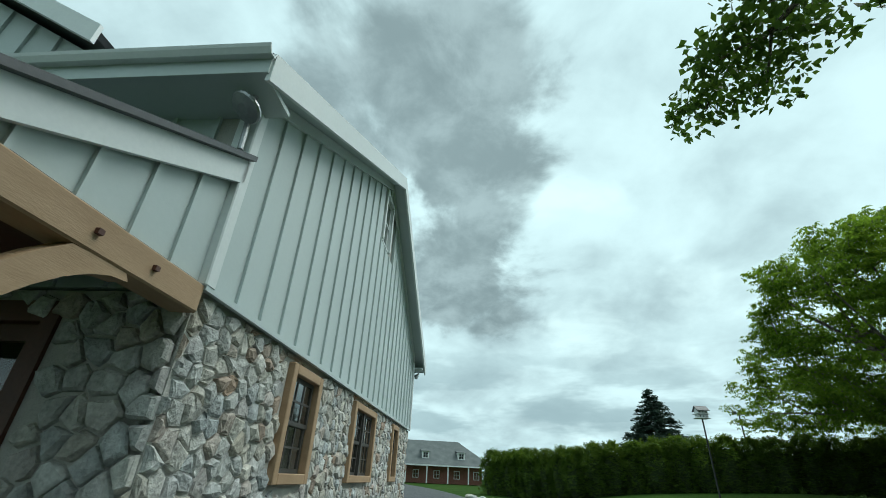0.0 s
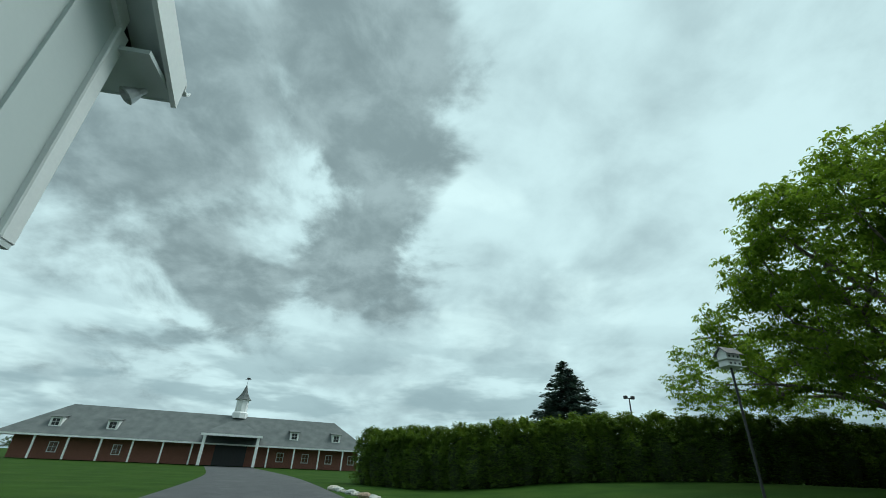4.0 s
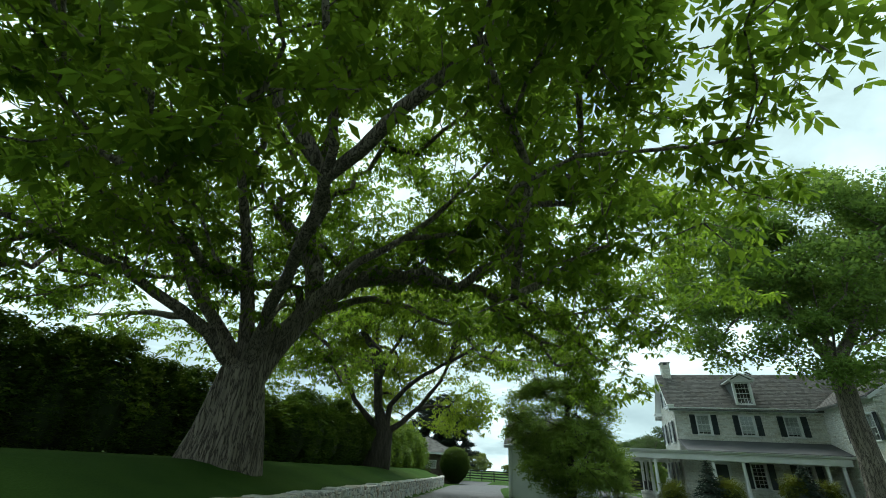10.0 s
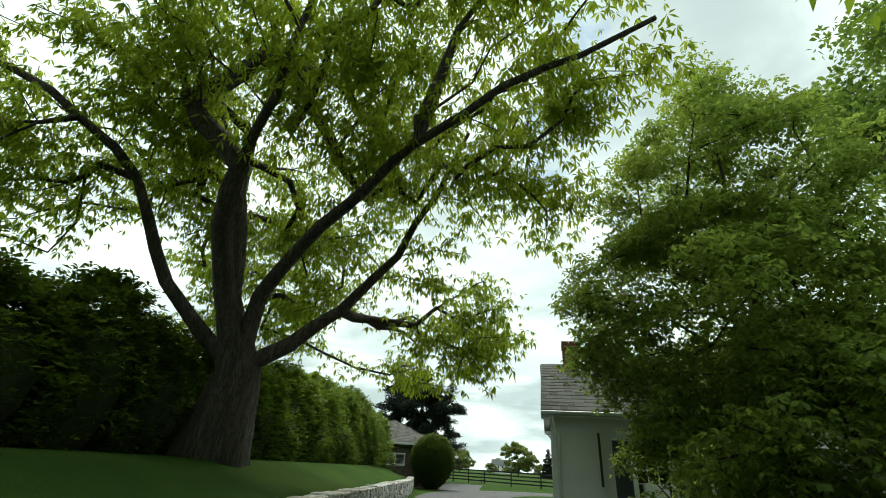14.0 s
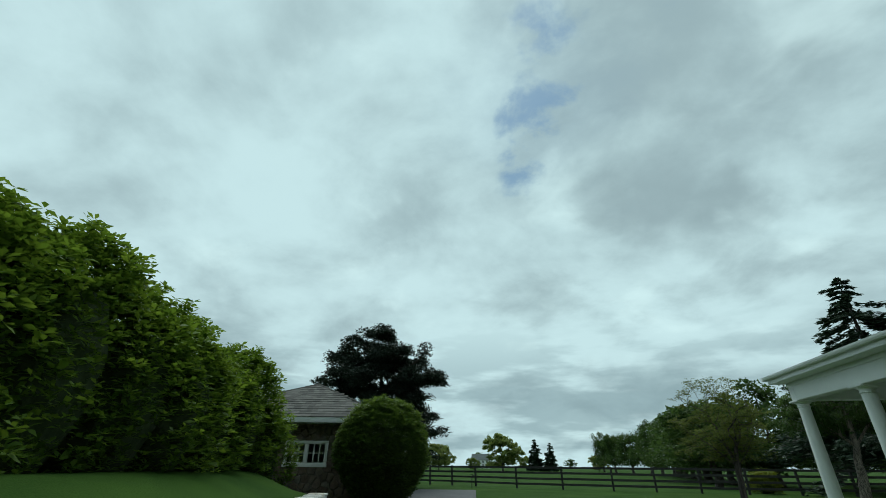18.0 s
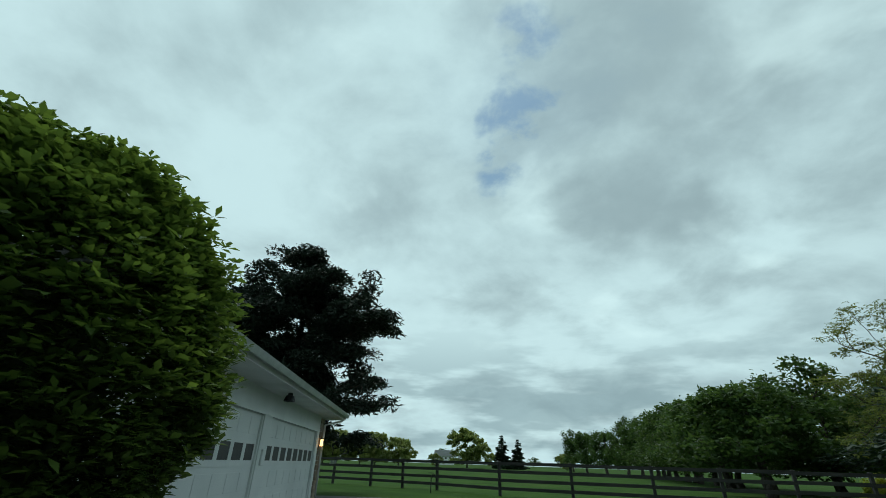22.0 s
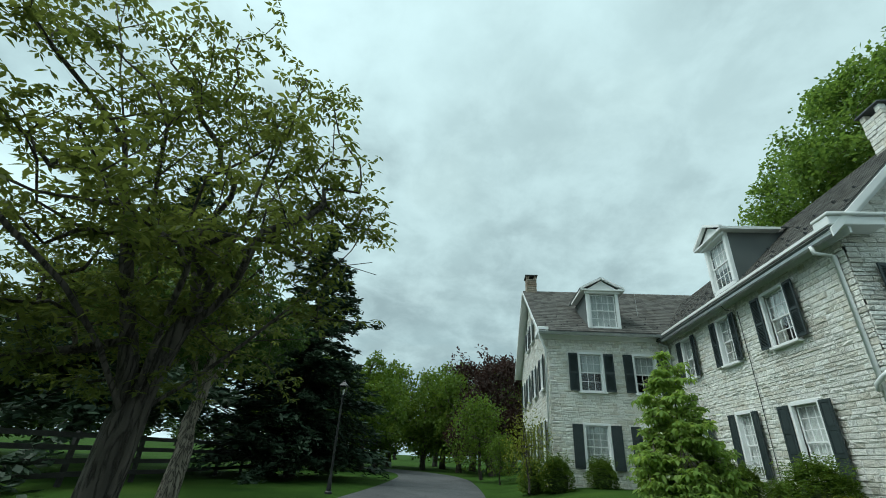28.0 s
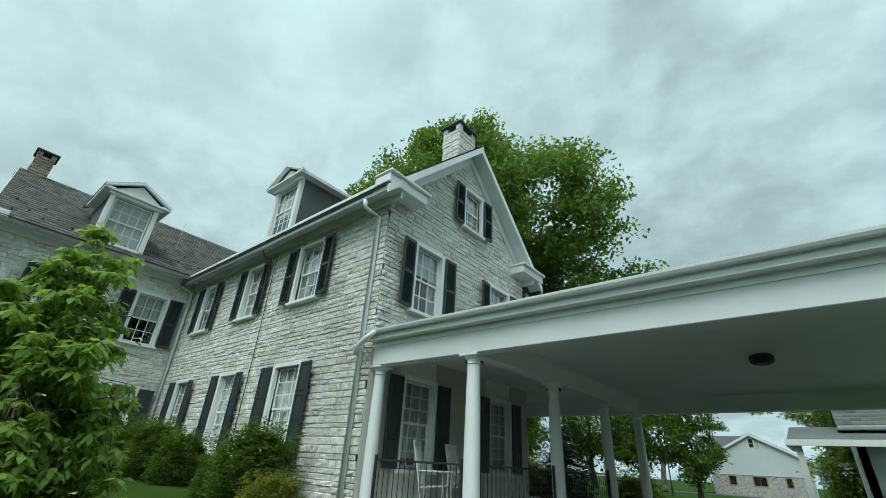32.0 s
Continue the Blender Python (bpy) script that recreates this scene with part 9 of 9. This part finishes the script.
# ---- yard lamps ----
def yard_lamp(x, y, top):
    z0 = gzf(x, y)
    la = thing("yard_lamp", Matrix.Translation((x, y, z0)), "black post lamp with a four-sided glass lantern", "lamp", "yard lamps")
    H = top - z0
    part("post", Geo().lathe([(0.13, 0), (0.13, 0.06), (0.09, 0.10), (0.065, 0.5), (0.06, 0.55), (0.045, 0.6), (0.035, H - 0.62), (0.05, H - 0.60), (0.05, H - 0.56)], 10), "black", la)
    part("crossbar", Geo().tube([(-0.25, 0, H - 0.75), (0.25, 0, H - 0.75)], [0.012, 0.012], 6), "black", la)
    h = H - 0.56
    g = Geo()
    for sx in (-1, 1):
        for sy in (-1, 1):
            g.tube([(sx * 0.07, sy * 0.07, h), (sx * 0.12, sy * 0.12, h + 0.34)], [0.011, 0.011], 5)
    g.box(-0.09, -0.09, h - 0.01, 0.09, 0.09, h + 0.015).box(-0.13, -0.13, h + 0.33, 0.13, 0.13, h + 0.35)
    ln = part("lantern", g, "black", la)
    part("lantern_roof", Geo().add([(-0.16, -0.16, h + 0.35), (0.16, -0.16, h + 0.35), (0.16, 0.16, h + 0.35), (-0.16, 0.16, h + 0.35), (-0.03, -0.03, h + 0.50), (0.03, -0.03, h + 0.50), (0.03, 0.03, h + 0.50), (-0.03, 0.03, h + 0.50)], [(0, 1, 5, 4), (1, 2, 6, 5), (2, 3, 7, 6), (3, 0, 4, 7), (4, 5, 6, 7), (3, 2, 1, 0)]).lathe([(0.025, h + 0.5), (0.035, h + 0.54), (0.008, h + 0.60)], 8), "black", ln)
    part("bulb", Geo().lathe([(0.02, h + 0.02), (0.025, h + 0.1), (0.04, h + 0.16), (0.03, h + 0.22), (0.005, h + 0.24)], 10), "white", ln, "white frosted bulb")
    part("lantern_glass", Geo().add([(-0.065, -0.065, h + 0.01), (0.065, -0.065, h + 0.01), (0.065, 0.065, h + 0.01), (-0.065, 0.065, h + 0.01), (-0.115, -0.115, h + 0.33), (0.115, -0.115, h + 0.33), (0.115, 0.115, h + 0.33), (-0.115, 0.115, h + 0.33)], [(0, 1, 5, 4), (1, 2, 6, 5), (2, 3, 7, 6), (3, 0, 4, 7)]), "glass", ln).visible_shadow = False


yard_lamp(1.8, 78.85, 3.9)
yard_lamp(-2.3, 32.8, 4.8)
pl = thing("sports_light", Matrix.Translation((-60.0, 35.4, 0)), "tall thin pole with two flood lamps behind the hedge", "light pole")
part("pole", Geo().tube([(0, 0, 0), (0, 0, 10.3)], [0.12, 0.08], 8), "black", pl)
part("arm", Geo().box(-0.05, -0.5, 10.25, 0.05, 0.5, 10.35), "black", pl)
for s in (-1, 1):
    part("lamp_head", Geo().box(-0.22, s * 0.5 - 0.2, 10.2, 0.22, s * 0.5 + 0.2, 10.6, c=0.05), "black", pl)


# ---- rocking chairs on the porch ----
def rocking_chair(x, y, z, turn):
    ch = thing("rocking_chair", pose(x, y, z, 0, 0, turn), "white wooden slat-back rocking chair on the porch", "chair", "rocking chairs on the porch")
    for s in (-1, 1):
        arc = [(s * 0.26, -0.42 + 0.09 * k, 0.02 + 0.10 * ((k - 4.5) / 4.5) ** 2) for k in range(10)]
        part("rocker", Geo().tube(arc, [0.018] * 10, 6), "whitewood", ch)
        part("front_leg", Geo().tube([(s * 0.26, -0.24, 0.05), (s * 0.26, -0.24, 0.64)], [0.02, 0.018], 6), "whitewood", ch)
        part("back_post", Geo().tube([(s * 0.25, 0.18, 0.04), (s * 0.25, 0.20, 0.42), (s * 0.25, 0.36, 1.14)], [0.02, 0.02, 0.016], 6), "whitewood", ch)
        part("armrest", Geo().box(s * 0.27 - 0.05, -0.32, 0.63, s * 0.27 + 0.05, 0.25, 0.655, c=0.008), "whitewood", ch)
    for k in range(6):
        part("seat_slat", Geo().box(-0.25, -0.26 + k * 0.078, 0.40 - k * 0.006, 0.25, -0.20 + k * 0.078, 0.42 - k * 0.006), "whitewood", ch)
    for k in range(6):
        xx = -0.19 + k * 0.076
        part("back_slat", Geo().add([(xx - 0.02, 0.19, 0.42), (xx + 0.02, 0.19, 0.42), (xx + 0.02, 0.345, 1.08), (xx - 0.02, 0.345, 1.08), (xx - 0.02, 0.205, 0.42), (xx + 0.02, 0.205, 0.42), (xx + 0.02, 0.36, 1.08), (xx - 0.02, 0.36, 1.08)], [(0, 1, 2, 3), (4, 7, 6, 5), (0, 4, 5, 1), (1, 5, 6, 2), (2, 6, 7, 3), (3, 7, 4, 0)]), "whitewood", ch)
    part("crest_rail", Geo().box(-0.25, 0.335, 1.06, 0.25, 0.365, 1.15, c=0.008), "whitewood", ch)


rocking_chair(-5.95, 63.5, 0.58, -60)
rocking_chair(-5.95, 62.5, 0.58, -75)

# ---- stones edging the lawn at the turn ----
rng_e = np.random.default_rng(33)
for k in range(16):
    f = k / 15
    x, y = -33.5 + 6.0 * f + rng_e.uniform(-0.15, 0.15), 0.8 + 2.2 * f + rng_e.uniform(-0.15, 0.15)
    s = rng_e.uniform(0.14, 0.30)
    g = Geo().lathe([(s * 0.8, 0), (s, s * 0.25), (s * 0.9, s * 0.55), (s * 0.45, s * 0.8)], 7, pose(0, 0, 0, 0, 0, rng_e.uniform(0, 360)) @ Matrix.Diagonal((1.3, 0.9, 1, 1)))
    g.v = [(p[0] + rng_e.uniform(-0.03, 0.03), p[1] + rng_e.uniform(-0.03, 0.03), p[2] + (rng_e.uniform(-0.02, 0.03) if p[2] > 0 else -0.05)) for p in g.v]
    solo("edging_rock", g, "stone", "rough grey field stone edging the lawn", "rock", m=Matrix.Translation((x, y, gzf(x, y))), group="rocks along the lawn edge")
